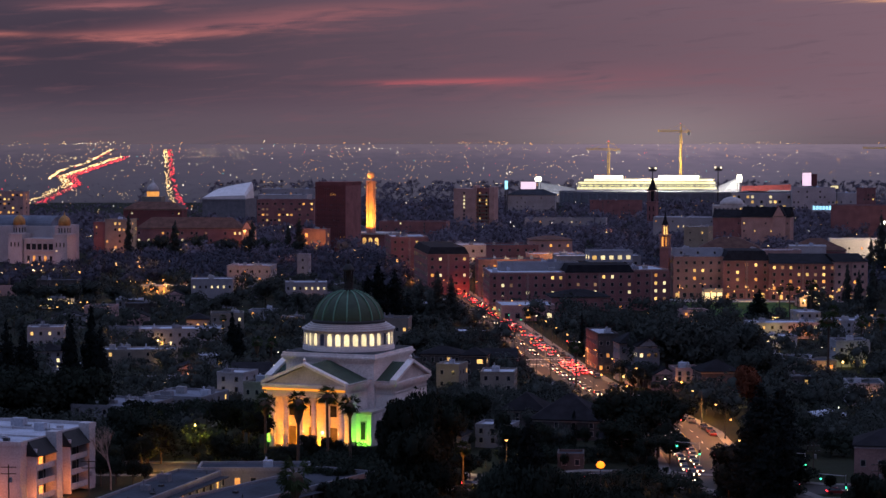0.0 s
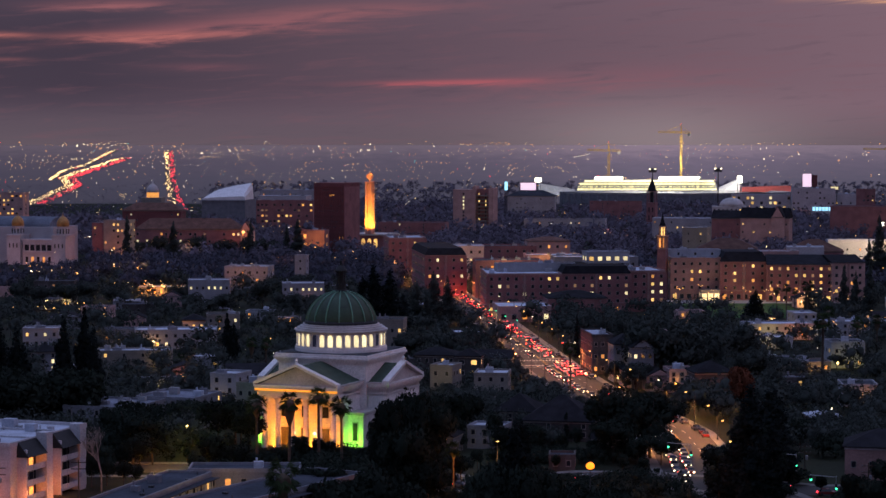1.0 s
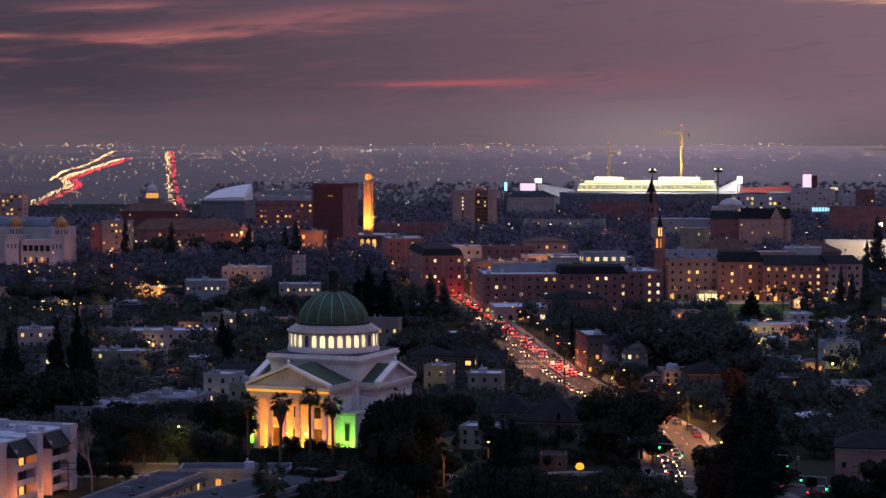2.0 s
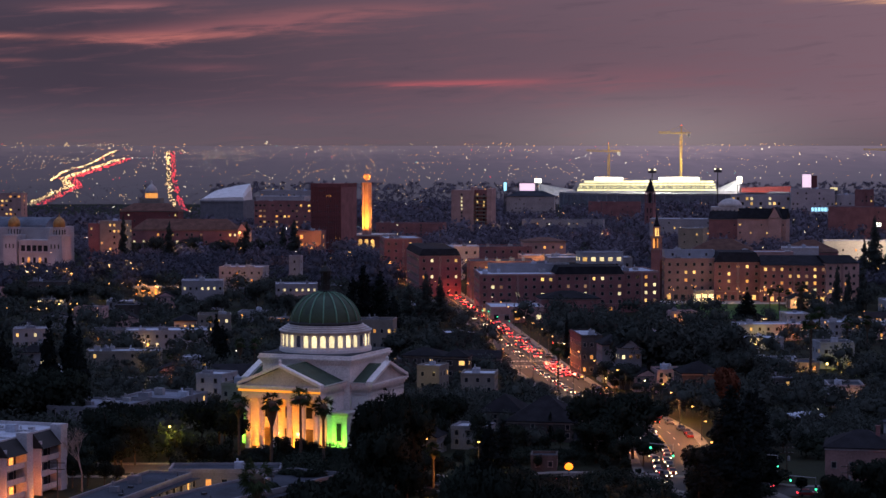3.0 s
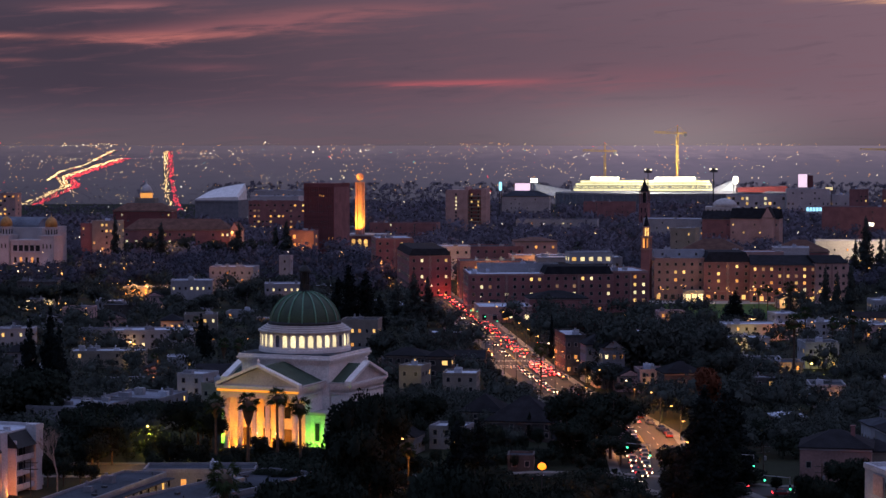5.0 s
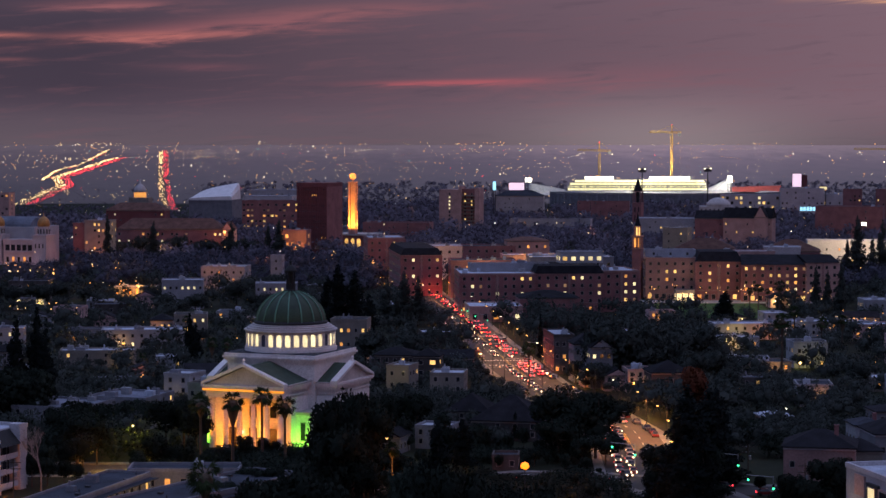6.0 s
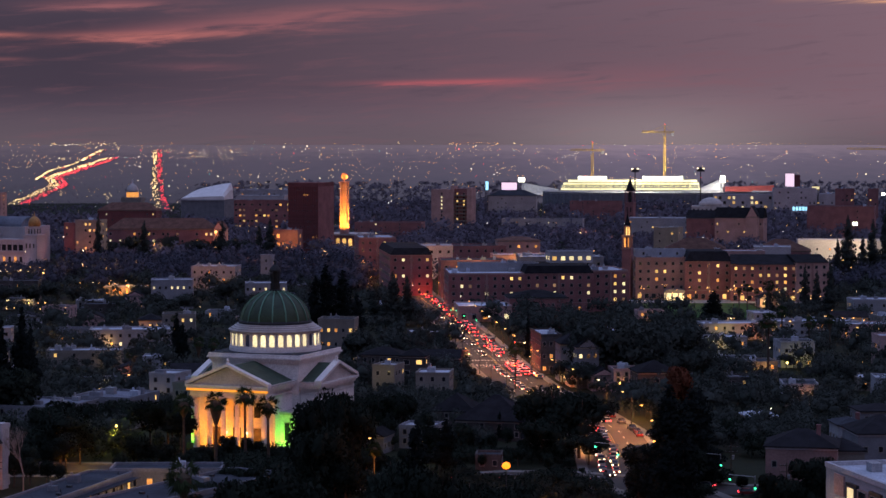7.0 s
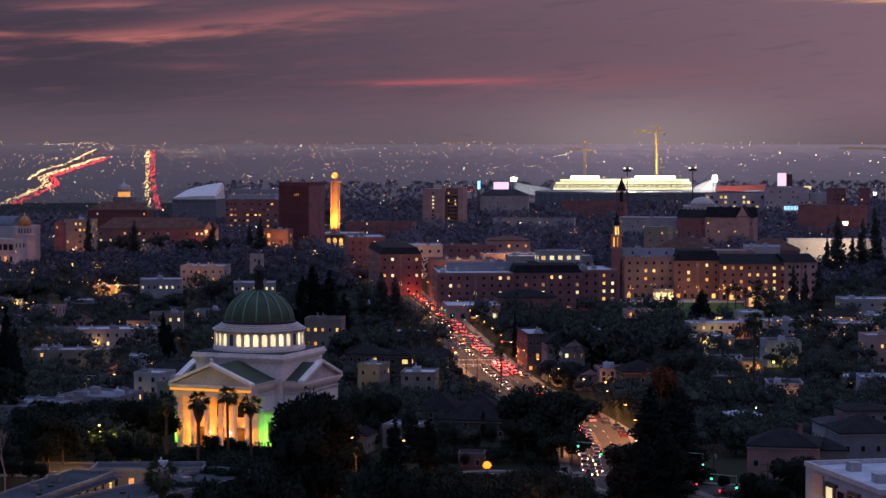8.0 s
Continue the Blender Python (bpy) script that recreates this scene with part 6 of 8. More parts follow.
def apartment():
    """White stucco apartment house with balconies under steep dark canopies."""
    ob = thing("apartment_house", "white stucco apartment house with balconies and dark canopies", "apartment house", -84.37 - 3.0, 452, 6, -18)
    h = 12.6
    keep(-110, -66, 430, 505)
    part("wall", box(B(), -34, 0, 0, 34, -2, h), M_APT, ob)
    part("roof", box(B(), -33.6, -0.4, 0.4, 33.6, h, h + 0.15), M_APT_R, ob)
    for x0, x1, y0, y1 in ((-34.15, 0.15, -0.15, 0.3), (-34.15, 0.15, 33.7, 34.15), (-34.15, -33.7, 0.3, 33.7), (-0.3, 0.15, 0.3, 33.7)):
        part("parapet", box(B(), x0, x1, y0, y1, h - 0.2, h + 0.8), M_APT, ob)
    for y0, deep in ((3.5, 2.2), (18.5, 2.2)):
        # a tall fin beside each stack of balconies
        part("fin", box(B(), 0, deep + 0.4, y0 + 7.6, y0 + 10.2, -2, h + 1.6), M_APT, ob)
        part("fin", box(B(), 0, deep, y0 - 0.5, y0, -2, h - 1.0), M_APT, ob)
        part("canopy", hull(B(), [(0, y0 - 0.7, h - 2.6), (deep + 0.7, y0 - 0.7, h - 2.6), (deep + 0.7, y0 + 7.6, h - 2.6), (0, y0 + 7.6, h - 2.6)],
                            [(0, y0 - 0.4, h + 0.5), (0.25, y0 - 0.4, h + 0.5), (0.25, y0 + 7.4, h + 0.5), (0, y0 + 7.4, h + 0.5)]), M_BRONZE, ob, "steep dark shingled canopy")
        for f in range(3):
            z = 1.0 + 3.1 * f
            # dark glass sheet added to give the shade of the balcony recess
            part("glazed_wall", box(B(), 0.0, 0.05, y0 + 0.1, y0 + 7.4, z, z + 2.5), M_GLASS, ob, "dark glass sheet put in for balcony recess shade")
            part("balcony_slab", box(B(), 0, deep, y0, y0 + 7.5, z - 0.2, z), M_APT, ob)
            part("balcony_front", box(B(), deep - 0.15, deep, y0 + 2.6, y0 + 7.5, z, z + 1.0), M_APT, ob)
            part("balcony_front", box(B(), deep - 0.15, deep, y0, y0 + 2.4, z, z + 1.05), M_APT, ob)
            lit = (f == 2 and y0 < 10) or (f == 0 and y0 < 10)
            window(ob, 0.06, y0 + 5.2, z + 0.1, 90, 2.2, 2.1, L_AMBER if lit else M_GLASS)
            window(ob, 0.06, y0 + 1.4, z + 0.7, 90, 1.2, 1.4, M_GLASS)
    for cx, cy, s in ((-26, 8, 1.4), (-20, 14, 1.1), (-12, 6, 1.6), (-7, 22, 1.2), (-15, 27, 1.5), (-29, 20, 1.3)):
        bm = box(B(), cx - s, cx + s, cy - s * 0.7, cy + s * 0.7, h + 0.15, h + 1.1 + s * 0.6)
        part("rooftop_unit", bm, M_METAL if cx < -25 else M_ROOF_W, ob)
        part("duct", tube(B(), (cx + s, cy, h + 0.5), (cx + s + 1.6, cy, h + 0.5), 0.3), M_METAL, ob)
    vents = random.Random(4)
    for k in range(14):
        vx, vy = vents.uniform(-32, -2), vents.uniform(2, 32)
        if k % 3:
            part("vent", lathe(B(), [(0.16, h + 0.1), (0.16, h + 0.8), (0.3, h + 0.85), (0.0, h + 1.1)], 8, vx, vy), M_METAL, ob)
        else:
            bm = box(B(), vx - 0.6, vx + 0.6, vy - 0.5, vy + 0.5, h + 0.1, h + 0.75)
            box(bm, vx - 0.7, vx + 0.7, vy - 0.6, vy + 0.6, h + 0.75, h + 0.85)
            part("roof_hatch", bm, M_APT if k % 2 else M_POLE, ob)
    for yy in (11.5, 23.0):
        part("roof_kerb", box(B(), -33.5, -0.4, yy, yy + 0.4, h + 0.1, h + 0.55), M_APT, ob)
    m = ob.matrix_basis
    lamp("forecourt_light", "POINT", Matrix.Translation(m @ Vector((-6, -5, 1.5))), 1300, (1.0, 0.24, 0.07), 0.3)
    for yy, z in ((1.0, 2.0), (6.5, 8.2), (6.5, 2.2), (14.6, 1.6)):
        lamp("balcony_light", "POINT", Matrix.Translation(m @ Vector((4.0 if z < 2.1 else 1.4, yy, z))), 900 if z < 2.1 else 420, (1.0, 0.24, 0.05), 0.2)


apartment()


def corner_shop():
    """White commercial block close to the camera, seen late in the walk."""
    ob = thing("commercial_block", "white commercial block with a parapet and lit glass front", "commercial block", 89.1, 401, 6, -78)
    h = 22.11 - 6
    part("wall", box(B(), 0, 34, 0, 30, -2, h), M_STUCCO_W, ob)
    for x0, x1, y0, y1 in ((-0.2, 34.2, -0.2, 0.4), (-0.2, 0.4, 0.4, 30), (33.6, 34.2, 0.4, 30), (0.4, 33.6, 29.6, 30.2)):
        part("parapet", box(B(), x0, x1, y0, y1, h, h + 0.9), M_APT, ob)
    part("roof", box(B(), 0.4, 33.6, 0.4, 29.6, h, h + 0.12), M_APT_R, ob)
    for i in range(5):
        x = 13 + 5.2 * i
        part("brick_bay", box(B(), x - 2.4, x + 2.4, -0.6, 0, -2, h - 1.2 - 0.5 * (i % 2)), M_BRICK_P if i % 2 else M_POLE, ob)
        for f in range(3):
            window(ob, x, -0.62, h - 5.0 - 4.2 * f, 0, 3.4, 3.2, L_CREAM if (i + f) % 3 == 0 else M_GLASS)
        part("awning", hull(B(), [(x - 2.6, -2.4, h - 6.4), (x + 2.6, -2.4, h - 6.4), (x + 2.6, -0.6, h - 6.4), (x - 2.6, -0.6, h - 6.4)],
                            [(x - 2.6, -2.3, h - 6.2), (x + 2.6, -2.3, h - 6.2), (x + 2.6, -0.6, h - 5.4), (x - 2.6, -0.6, h - 5.4)]), M_STUCCO_W, ob)
    part("brick_panel", box(B(), 4.5, 9.0, -0.3, 0.0, h - 4.2, h - 0.5), M_BRICK_P, ob, "brick panel on the white wall")
    for cx, cy in ((8, 6), (14, 12), (22, 5), (27, 14)):
        part("rooftop_unit", box(B(), cx - 1.3, cx + 1.3, cy - 1.0, cy + 1.0, h + 0.12, h + 1.7), M_METAL, ob)
    keep(75, 140, 380, 450)
    m = ob.matrix_basis
    lamp("wall_light", "POINT", Matrix.Translation(m @ Vector((5, -3.5, h - 8))), 600, (1.0, 0.55, 0.25), 0.2)


corner_shop()


def filler_houses():
    """Ordinary houses of the blocks between the named ones."""
    q = random.Random(99)
    made = 0
    for _ in range(3000):
        if made >= 62:
            break
        y = q.uniform(600, 1250)
        x = q.uniform(-0.225, 0.25) * y
        w, d = q.uniform(9, 16), q.uniform(9, 15)
        if not (clear(x, y, w * 0.7) and clear(x, y + d, w * 0.7)) or not all(off_road(x + sx, y + sy) for sx in (-w / 2, w / 2) for sy in (0, d)):
            continue
        flat = q.random() < 0.5
        wall = q.choice((M_STUCCO_W, M_STUCCO_B, M_STUCCO_G, M_STUCCO_P, M_WOOD_D))
        word = {M_STUCCO_W: "white", M_STUCCO_B: "beige", M_STUCCO_G: "grey", M_STUCCO_P: "pink", M_WOOD_D: "dark wooden"}[wall]
        house("%s %s among dark yard trees" % (word, "flat-roofed block" if flat else "house with a pitched roof"), x, y, q.choice((4, 5, 6, -4)), w, d, land(y) + q.uniform(3.6, 6.2), wall,
              "flat" if flat else q.choice(("hip", "gable_x", "gable_y")), q.choice((M_ROOF_W, M_ROOF_G)) if flat else M_SHINGLE, q.choice((1, 2)), 3, 2, 0.2, clutter=1, front_trees=0.0)
        made += 1


filler_houses()


# ---- trees: built once, then copied ----
def gem():
    """Corners and faces of a unit icosahedron."""
    bm = B()
    bmesh.ops.create_icosphere(bm, subdivisions=1, radius=1.0)
    v = np.array([p.co[:] for p in bm.verts])
    f = np.array([[p.index for p in q.verts] for q in bm.faces])
    bm.free()
    return v, f


GEM_V, GEM_F = gem()


def crown_mesh(name, c, size, out, hearts, flat, g, m, extra=None, lean=1.1):
    """Leaf sprays at c that face outwards, and the dense hearts (x, y, z, rx, ry, rz) behind them."""
    n = len(c)
    a = g.normal(size=(n, 3))
    a[:, 2] *= 1 - flat
    a /= np.linalg.norm(a, axis=1)[:, None]
    b = np.cross(a, g.normal(size=(n, 3)))
    b /= np.linalg.norm(b, axis=1)[:, None]
    s = size * g.uniform(0.5, 1.4, (n, 1))
    droop = np.array([0, 0, -0.25])
    b *= np.sign((np.cross(a, b) * out).sum(1))[:, None]
    v = np.stack([c - a * s, c - b * s * 0.55, c + a * s + droop * s, c + b * s * 0.55], 1).reshape(-1, 3)
    nv = np.repeat(out, 4, axis=0)
    f = np.arange(n * 4).reshape(-1, 4).tolist()
    H = np.array(hearts)
    k = len(GEM_V)
    hv = H[:, None, :3] + GEM_V[None] * H[:, None, 3:] * g.uniform(0.8, 1.15, (len(H), k, 1))
    hf = (GEM_F[None] + len(v) + k * np.arange(len(H))[:, None, None]).reshape(-1, 3)
    v = np.concatenate([v, hv.reshape(-1, 3)])
    nv = np.concatenate([nv, np.tile(GEM_V, (len(H), 1))])
    f += hf.tolist()
    if extra:
        ev, ef = extra
        f += [tuple(i + len(v) for i in q) for q in ef]
        v = np.concatenate([v, np.array(ev)])
        nv = np.concatenate([nv, np.tile((0.0, -0.9, 0.43), (len(ev), 1))])
    me = bpy.data.meshes.new(name)
    me.from_pydata(v.tolist(), [], f)
    nv = nv + np.array([0, 0, lean])
    nv /= np.linalg.norm(nv, axis=1)[:, None]
    me.shade_smooth()
    me.attributes.new("custom_normal", "FLOAT_VECTOR", "POINT").data.foreach_set("vector", nv.astype(np.float32).ravel())
    me.update()
    me.materials.append(m)
    return new(name, me)


def leaves(name, lobes, count, size, m, parent, seed, flat=0.0, label=""):
    """A crown: many small leaf sprays on the shells of several lobes (x, y, z, rx, ry, rz)."""
    g = np.random.default_rng(seed)
    wts = np.array([l[3] * l[4] + l[3] * l[5] for l in lobes])
    idx = g.choice(len(lobes), count, p=wts / wts.sum())
    L = np.array(lobes)[idx]
    d = g.normal(size=(count, 3))
    d /= np.linalg.norm(d, axis=1)[:, None]
    r = g.uniform(0.45, 1.08, count) ** 0.6
    c = L[:, :3] + d * L[:, 3:] * r[:, None]
    hearts = [(*l[:3], l[3] * 0.56, l[4] * 0.56, l[5] * 0.56) for l in lobes]
    ob = crown_mesh(name, c, size, d, hearts, flat, g, m)
    ob.parent = parent
    if label:
        ob["label"] = label
    return ob


def limbs(bm, h, r, n, seed, spread, start=0.35):
    q = random.Random(seed)
    tube(bm, (0, 0, -0.5), (q.uniform(-.2, .2), q.uniform(-.2, .2), h * 0.55), r, r * 0.6, 7)
    for i in range(n):
        a, z0 = 2 * math.pi * i / n + q.uniform(-.4, .4), h * q.uniform(start, 0.55)
        e = (spread * math.cos(a) * q.uniform(0.6, 1), spread * math.sin(a) * q.uniform(0.6, 1), h * q.uniform(0.65, 0.92))
        tube(bm, (0, 0, z0), e, r * 0.42, r * 0.12, 5)
    return bm


def broad_tree(seed, h, rad, m, label, count=1500):
    """Unit trees stand at the origin; copies are scaled to their height."""
    q = random.Random(seed)
    ob = thing("broadleaf_tree", label, "tree", 0, -300 - 20 * seed, 0)
    part("trunk", limbs(B(), h, 0.32, 6, seed, rad * 0.6), M_BARK, ob)
    lobes = [(q.uniform(-.25, .25) * rad, q.uniform(-.25, .25) * rad, h * 0.62, rad * 0.75, rad * 0.75, h * 0.30)]
    for i in range(8):
        a = 2 * math.pi * i / 8 + q.uniform(-.3, .3)
        k = q.uniform(0.40, 0.72) * rad
        lobes.append((k * math.cos(a), k * math.sin(a), h * q.uniform(0.42, 0.80), rad * q.uniform(0.28, 0.48), rad * q.uniform(0.28, 0.48), h * q.uniform(0.10, 0.20)))
    leaves("crown", lobes, count * 2, 0.36, m, ob, seed)
    return ob


def conifer(seed, h, rad, label, count=1500, m=None, column=False):
    q = random.Random(seed)
    ob = thing("cypress" if column else "conifer", label, "tree", 0, -300 - 20 * seed, 0)
    part("trunk", tube(B(), (0, 0, -0.5), (0, 0, h * 0.92), 0.35, 0.08, 7), M_BARK, ob)
    lobes = []
    n = 16 if not column else 9
    for i in range(n):
        k = i / (n - 1)
        rr = rad * ((1 - k) ** 0.75 * 0.75 + 0.12) if not column else rad * (0.75 + 0.25 * math.sin(math.pi * min(1, k * 1.2))) * (1 - k ** 3 * 0.75)
        z = h * (0.16 + 0.82 * k) if not column else h * (0.08 + 0.88 * k)
        a = q.uniform(0, 6.3)
        o = rr * (0.35 if not column else 0.12)
        lobes.append((o * math.cos(a), o * math.sin(a), z, rr * q.uniform(.8, 1.1), rr * q.uniform(.8, 1.1), h * (0.055 if not column else 0.09)))
    leaves("crown", lobes, count * 2, 0.35, m or M_NEEDLE, ob, seed, 0.4)
    return ob


def fan_palm(seed, h, skirt, label, crown=2.3):
    q = random.Random(seed)
    ob = thing("fan_palm", label, "palm tree", 0, -300 - 20 * seed, 0)
    part("trunk", tube(B(), (0, 0, -0.5), (0.15, 0, h - 1.0), 0.34, 0.22, 8), M_BARK, ob)
    if skirt:
        g = [(0.25, h - 1.0 - skirt), (0.75, h - 0.6 - skirt * 0.75), (1.15, h - 0.8 - skirt * 0.35), (0.95, h - 1.0), (0.3, h - 0.5)]
        part("dead_skirt", lathe(B(), g, 11, 0.1, 0), M_THATCH, ob, "shaggy skirt of dead fronds")
    bm = B()
    for i in range(34):
        a, e = q.uniform(0, 6.28), q.uniform(-0.75, 1.25)
        d = Vector((math.cos(a) * math.cos(e), math.sin(a) * math.cos(e), math.sin(e)))
        c0 = Vector((0.15, 0, h - 0.8))
        c1 = c0 + d * crown * 0.5
        tube(bm, c0, c1, 0.05, 0.03, 4)
        side = d.cross(Vector((0, 0, 1))).normalized()
        up = side.cross(d)
        root = bm.verts.new(c1)
        for k in range(-3, 4):
            t = k * 0.34
            tip = c1 + (d * math.cos(t) + side * math.sin(t)) * crown * 0.62 + Vector((0, 0, -0.22 * crown * (0.5 + abs(t))))
            w = (side * math.cos(t) - d * math.sin(t)) * 0.14
            mid = (c1 + tip) / 2 + up * 0.06
            bm.faces.new((root, bm.verts.new(mid + w), bm.verts.new(tip), bm.verts.new(mid - w)))
    part("fronds", bm, M_FROND, ob)
    return ob


def bare_tree(seed, h, label):
    q = random.Random(seed)
    ob = thing("bare_tree", label, "tree", 0, -300 - 20 * seed, 0)
    bm = B()

    def grow(p, d, length, r, depth):
        e = p + d * length
        tube(bm, p, e, r, r * 0.65, 5)
        if depth:
            for _ in range(3):
                nd = (d + Vector((q.uniform(-.6, .6), q.uniform(-.6, .6), q.uniform(-.1, .4)))).normalized()
                grow(e, nd, length * q.uniform(0.6, 0.8), r * 0.6, depth - 1)
    grow(Vector((0, 0, -0.4)), Vector((0, 0, 1)), h * 0.30, 0.17, 6)
    part("branch_frame", bm, M_BARK_P, ob)
    return ob


BROAD = [broad_tree(1, 12, 5.0, M_LEAF, "dense dark green broadleaf tree"), broad_tree(2, 12, 5.6, M_LEAF, "spreading dark broadleaf tree with uneven crown"), broad_tree(3, 12, 4.2, M_LEAF, "tall dark broadleaf tree with an open crown", 1200), broad_tree(4, 12, 6.2, M_LEAF, "wide-crowned dark street tree with dense leaves", 1600)]
FIRS = [conifer(5, 20, 5.2, "big dark conifer with layered boughs", 2600), conifer(6, 20, 4.2, "tall ragged dark conifer with sparse boughs", 2000)]
CYPRESS = [conifer(7, 16, 2.2, "dark columnar cypress with dense foliage", 1300, None, True), conifer(8, 16, 2.8, "full dark columnar evergreen", 1500, None, True)]
PALMS = [fan_palm(9, 14, 4.5, "fan palm with a shaggy dead skirt"), fan_palm(10, 15, 1.2, "slender tall fan palm with a small crown"), fan_palm(11, 14, 2.8, "stout fan palm with a short dead skirt", 2.6)]
# copies for farther off, their leaves painted paler
BROAD_PALED = [broad_tree(21, 12, 5.0, M_YARDLEAF, "dense broadleaf tree in a yard, paled by distance"), broad_tree(22, 12, 5.6, M_YARDLEAF, "spreading oak with uneven crown, paled by distance"), broad_tree(23, 12, 4.4, M_YARDLEAF, "tall tree with an open crown, paled by distance", 1200), broad_tree(24, 12, 6.2, M_YARDLEAF, "wide-crowned street tree paled by distance")]
FIRS_PALED = [conifer(25, 20, 5.0, "big conifer with layered boughs, paled by distance", 2200, M_YARDLEAF), conifer(26, 20, 4.0, "tall ragged conifer paled by distance", 1800, M_YARDLEAF)]


def shrub(seed, label):
    q = random.Random(seed)
    ob = thing("shrub", label, "shrub", 0, -300 - 20 * seed, 0)
    part("stems", limbs(B(), 3.0, 0.1, 5, seed, 1.4, 0.1), M_BARK, ob)
    lobes = [(q.uniform(-2.2, 2.2), q.uniform(-1.6, 1.6), q.uniform(0.9, 2.6), q.uniform(1.2, 2.0), q.uniform(1.2, 2.0), q.uniform(0.9, 1.5)) for _ in range(9)]
    leaves("crown", lobes, 1700, 0.27, M_LEAF, ob, seed)
    return ob


SHRUBS = [shrub(14, "dense dark rounded shrub mass"), shrub(15, "broad dark evergreen shrub mass")]
# the lamplit tree, its red light painted in the leaves
LAMPLIT_TREE = broad_tree(12, 12, 4.0, M_LAMPLIT_LEAF, "tree with street lamp red put into its leaves", 1500)
BARE = bare_tree(13, 12, "bare pale-barked tree without leaves")
TRQ = random.Random(21)


USED = set()


def tree(proto, x, y, h, width=1.0, base_h=12.0, group=""):
    s = (h - land(y)) / base_h
    m = pose(x, y, land(y), 0, 0, TRQ.uniform(0, 360)) @ Matrix.Diagonal((s * width, s * width, s, 1))
    if proto.name not in USED:
        USED.add(proto.name)
        proto.matrix_basis = m
        return proto
    return copy_thing(proto, m @ Matrix.Diagonal([1 / k for k in proto.scale] + [1.0]))


def broad(x, y, h, width=1.0):
    return tree(TRQ.choice(BROAD if y < 575 else BROAD_PALED), x, y, h, width)


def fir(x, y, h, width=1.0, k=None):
    return tree((FIRS if y < 900 else FIRS_PALED)[TRQ.randrange(2) if k is None else k], x, y, h, width, 20.0)


def cyp(x, y, h, width=1.0, k=None):
    return tree(CYPRESS[TRQ.randrange(2) if k is None else k], x, y, h, width, 16.0)


def palm(x, y, h, k=None, width=1.0):
    k = TRQ.randrange(3) if k is None else k
    return tree(PALMS[k], x, y, h, width, (14.0, 15.0, 14.0)[k])


def bush(x, y, h, width=1.0):
    return tree(TRQ.choice(SHRUBS), x, y, h, width, 4.0)


for x, h, w in ((-207, 16.5, 0.8), (-199, 14, 0.9), (-190, 18, 0.8), (-182, 13, 1.0), (-171, 16.5, 0.9), (-163, 18, 0.7), (-152, 14.5, 1.0), (-143, 16.0, 0.9), (-130, 19, 0.8), (-122, 17, 0.9), (-113, 15, 0.9)):
    broad(x, 1480 + TRQ.uniform(-10, 10), h, w)
# palms in front of the church porch
palm(-33.44, 505, 22.76 , 0)
palm(-26.54, 505, 23.93, 1)
palm(-21.47, 508, 21.48, 2)
palm(-41.27, 510, 21.64, 2)
palm(-24.65, 368.5, 26.6, 2, 0.85)
# shrubs before the porch and along the boulevard
for x, y, h, w in ((-33.52, 522, 9.81, 1.3), (-28.7, 520, 9.54, 1.2), (-36.82, 521, 8.86, 1), (-19.39, 522, 8.72, 1.2), (-15.23, 518, 8.61, 1.2), (-24.54, 517, 9.02, 1), (-40.93, 522, 8.45, 0.9), (-44.12, 520, 7.66, 1), (-38.17, 512, 8.8, 1), (-31.32, 508, 8.58, 1.1), (-25.37, 507, 8.2, 1.1), (-18.8, 506, 8.87, 1.1)):
    bush(x, y, h, w)
for x, y, h, w in ((-26.1, 484, 8.03, 1.3), (-21.02, 482, 9.34, 1.5), (-15.49, 484, 9.54, 1.5), (-9.87, 484, 11.3, 1.3), (-4.89, 486, 11, 1.2), (-0.5, 484, 10.54, 1), (3.48, 482, 9.09, 0.8), (17.61, 484, 8.78, 1.2), (22.07, 486, 9.74, 1.4), (27.66, 485, 8.88, 1.4), (33.22, 484, 8.28, 1.5), (38.84, 484, 8.78, 1.5), (44.56, 485, 9.89, 1.4), (48.84, 484, 8.03, 1), (63.2, 484, 9.54, 0.9), (65.7, 484, 11.3, 1.4), (70.69, 484, 12.05, 1.4), (76.31, 484, 11.3, 1.3)):
    bush(x, y, h, w)
for x, y, h, w in ((-22.04, 464, 8.19, 1.3), (-15.98, 462, 9.95, 1.5), (-10.04, 463, 9.55, 1.5), (-4.69, 466, 8.36, 1.4), (6.68, 462, 7.79, 0.9), (17.49, 464, 8.67, 1.4), (24.02, 463, 9.19, 1.5), (30.66, 464, 8.43, 1.5), (36.57, 463, 8.83, 1.5), (42.64, 464, 9.4, 1.4), (60.61, 464, 9.4, 1.4), (66.6, 464, 10.12, 1.5), (72.58, 464, 9.4, 1.4), (-26.94, 466, 6.91, 1), (86.13, 466, 7.15, 1), (89.98, 458, 9.15, 1)):
    bush(x, y, h, w)
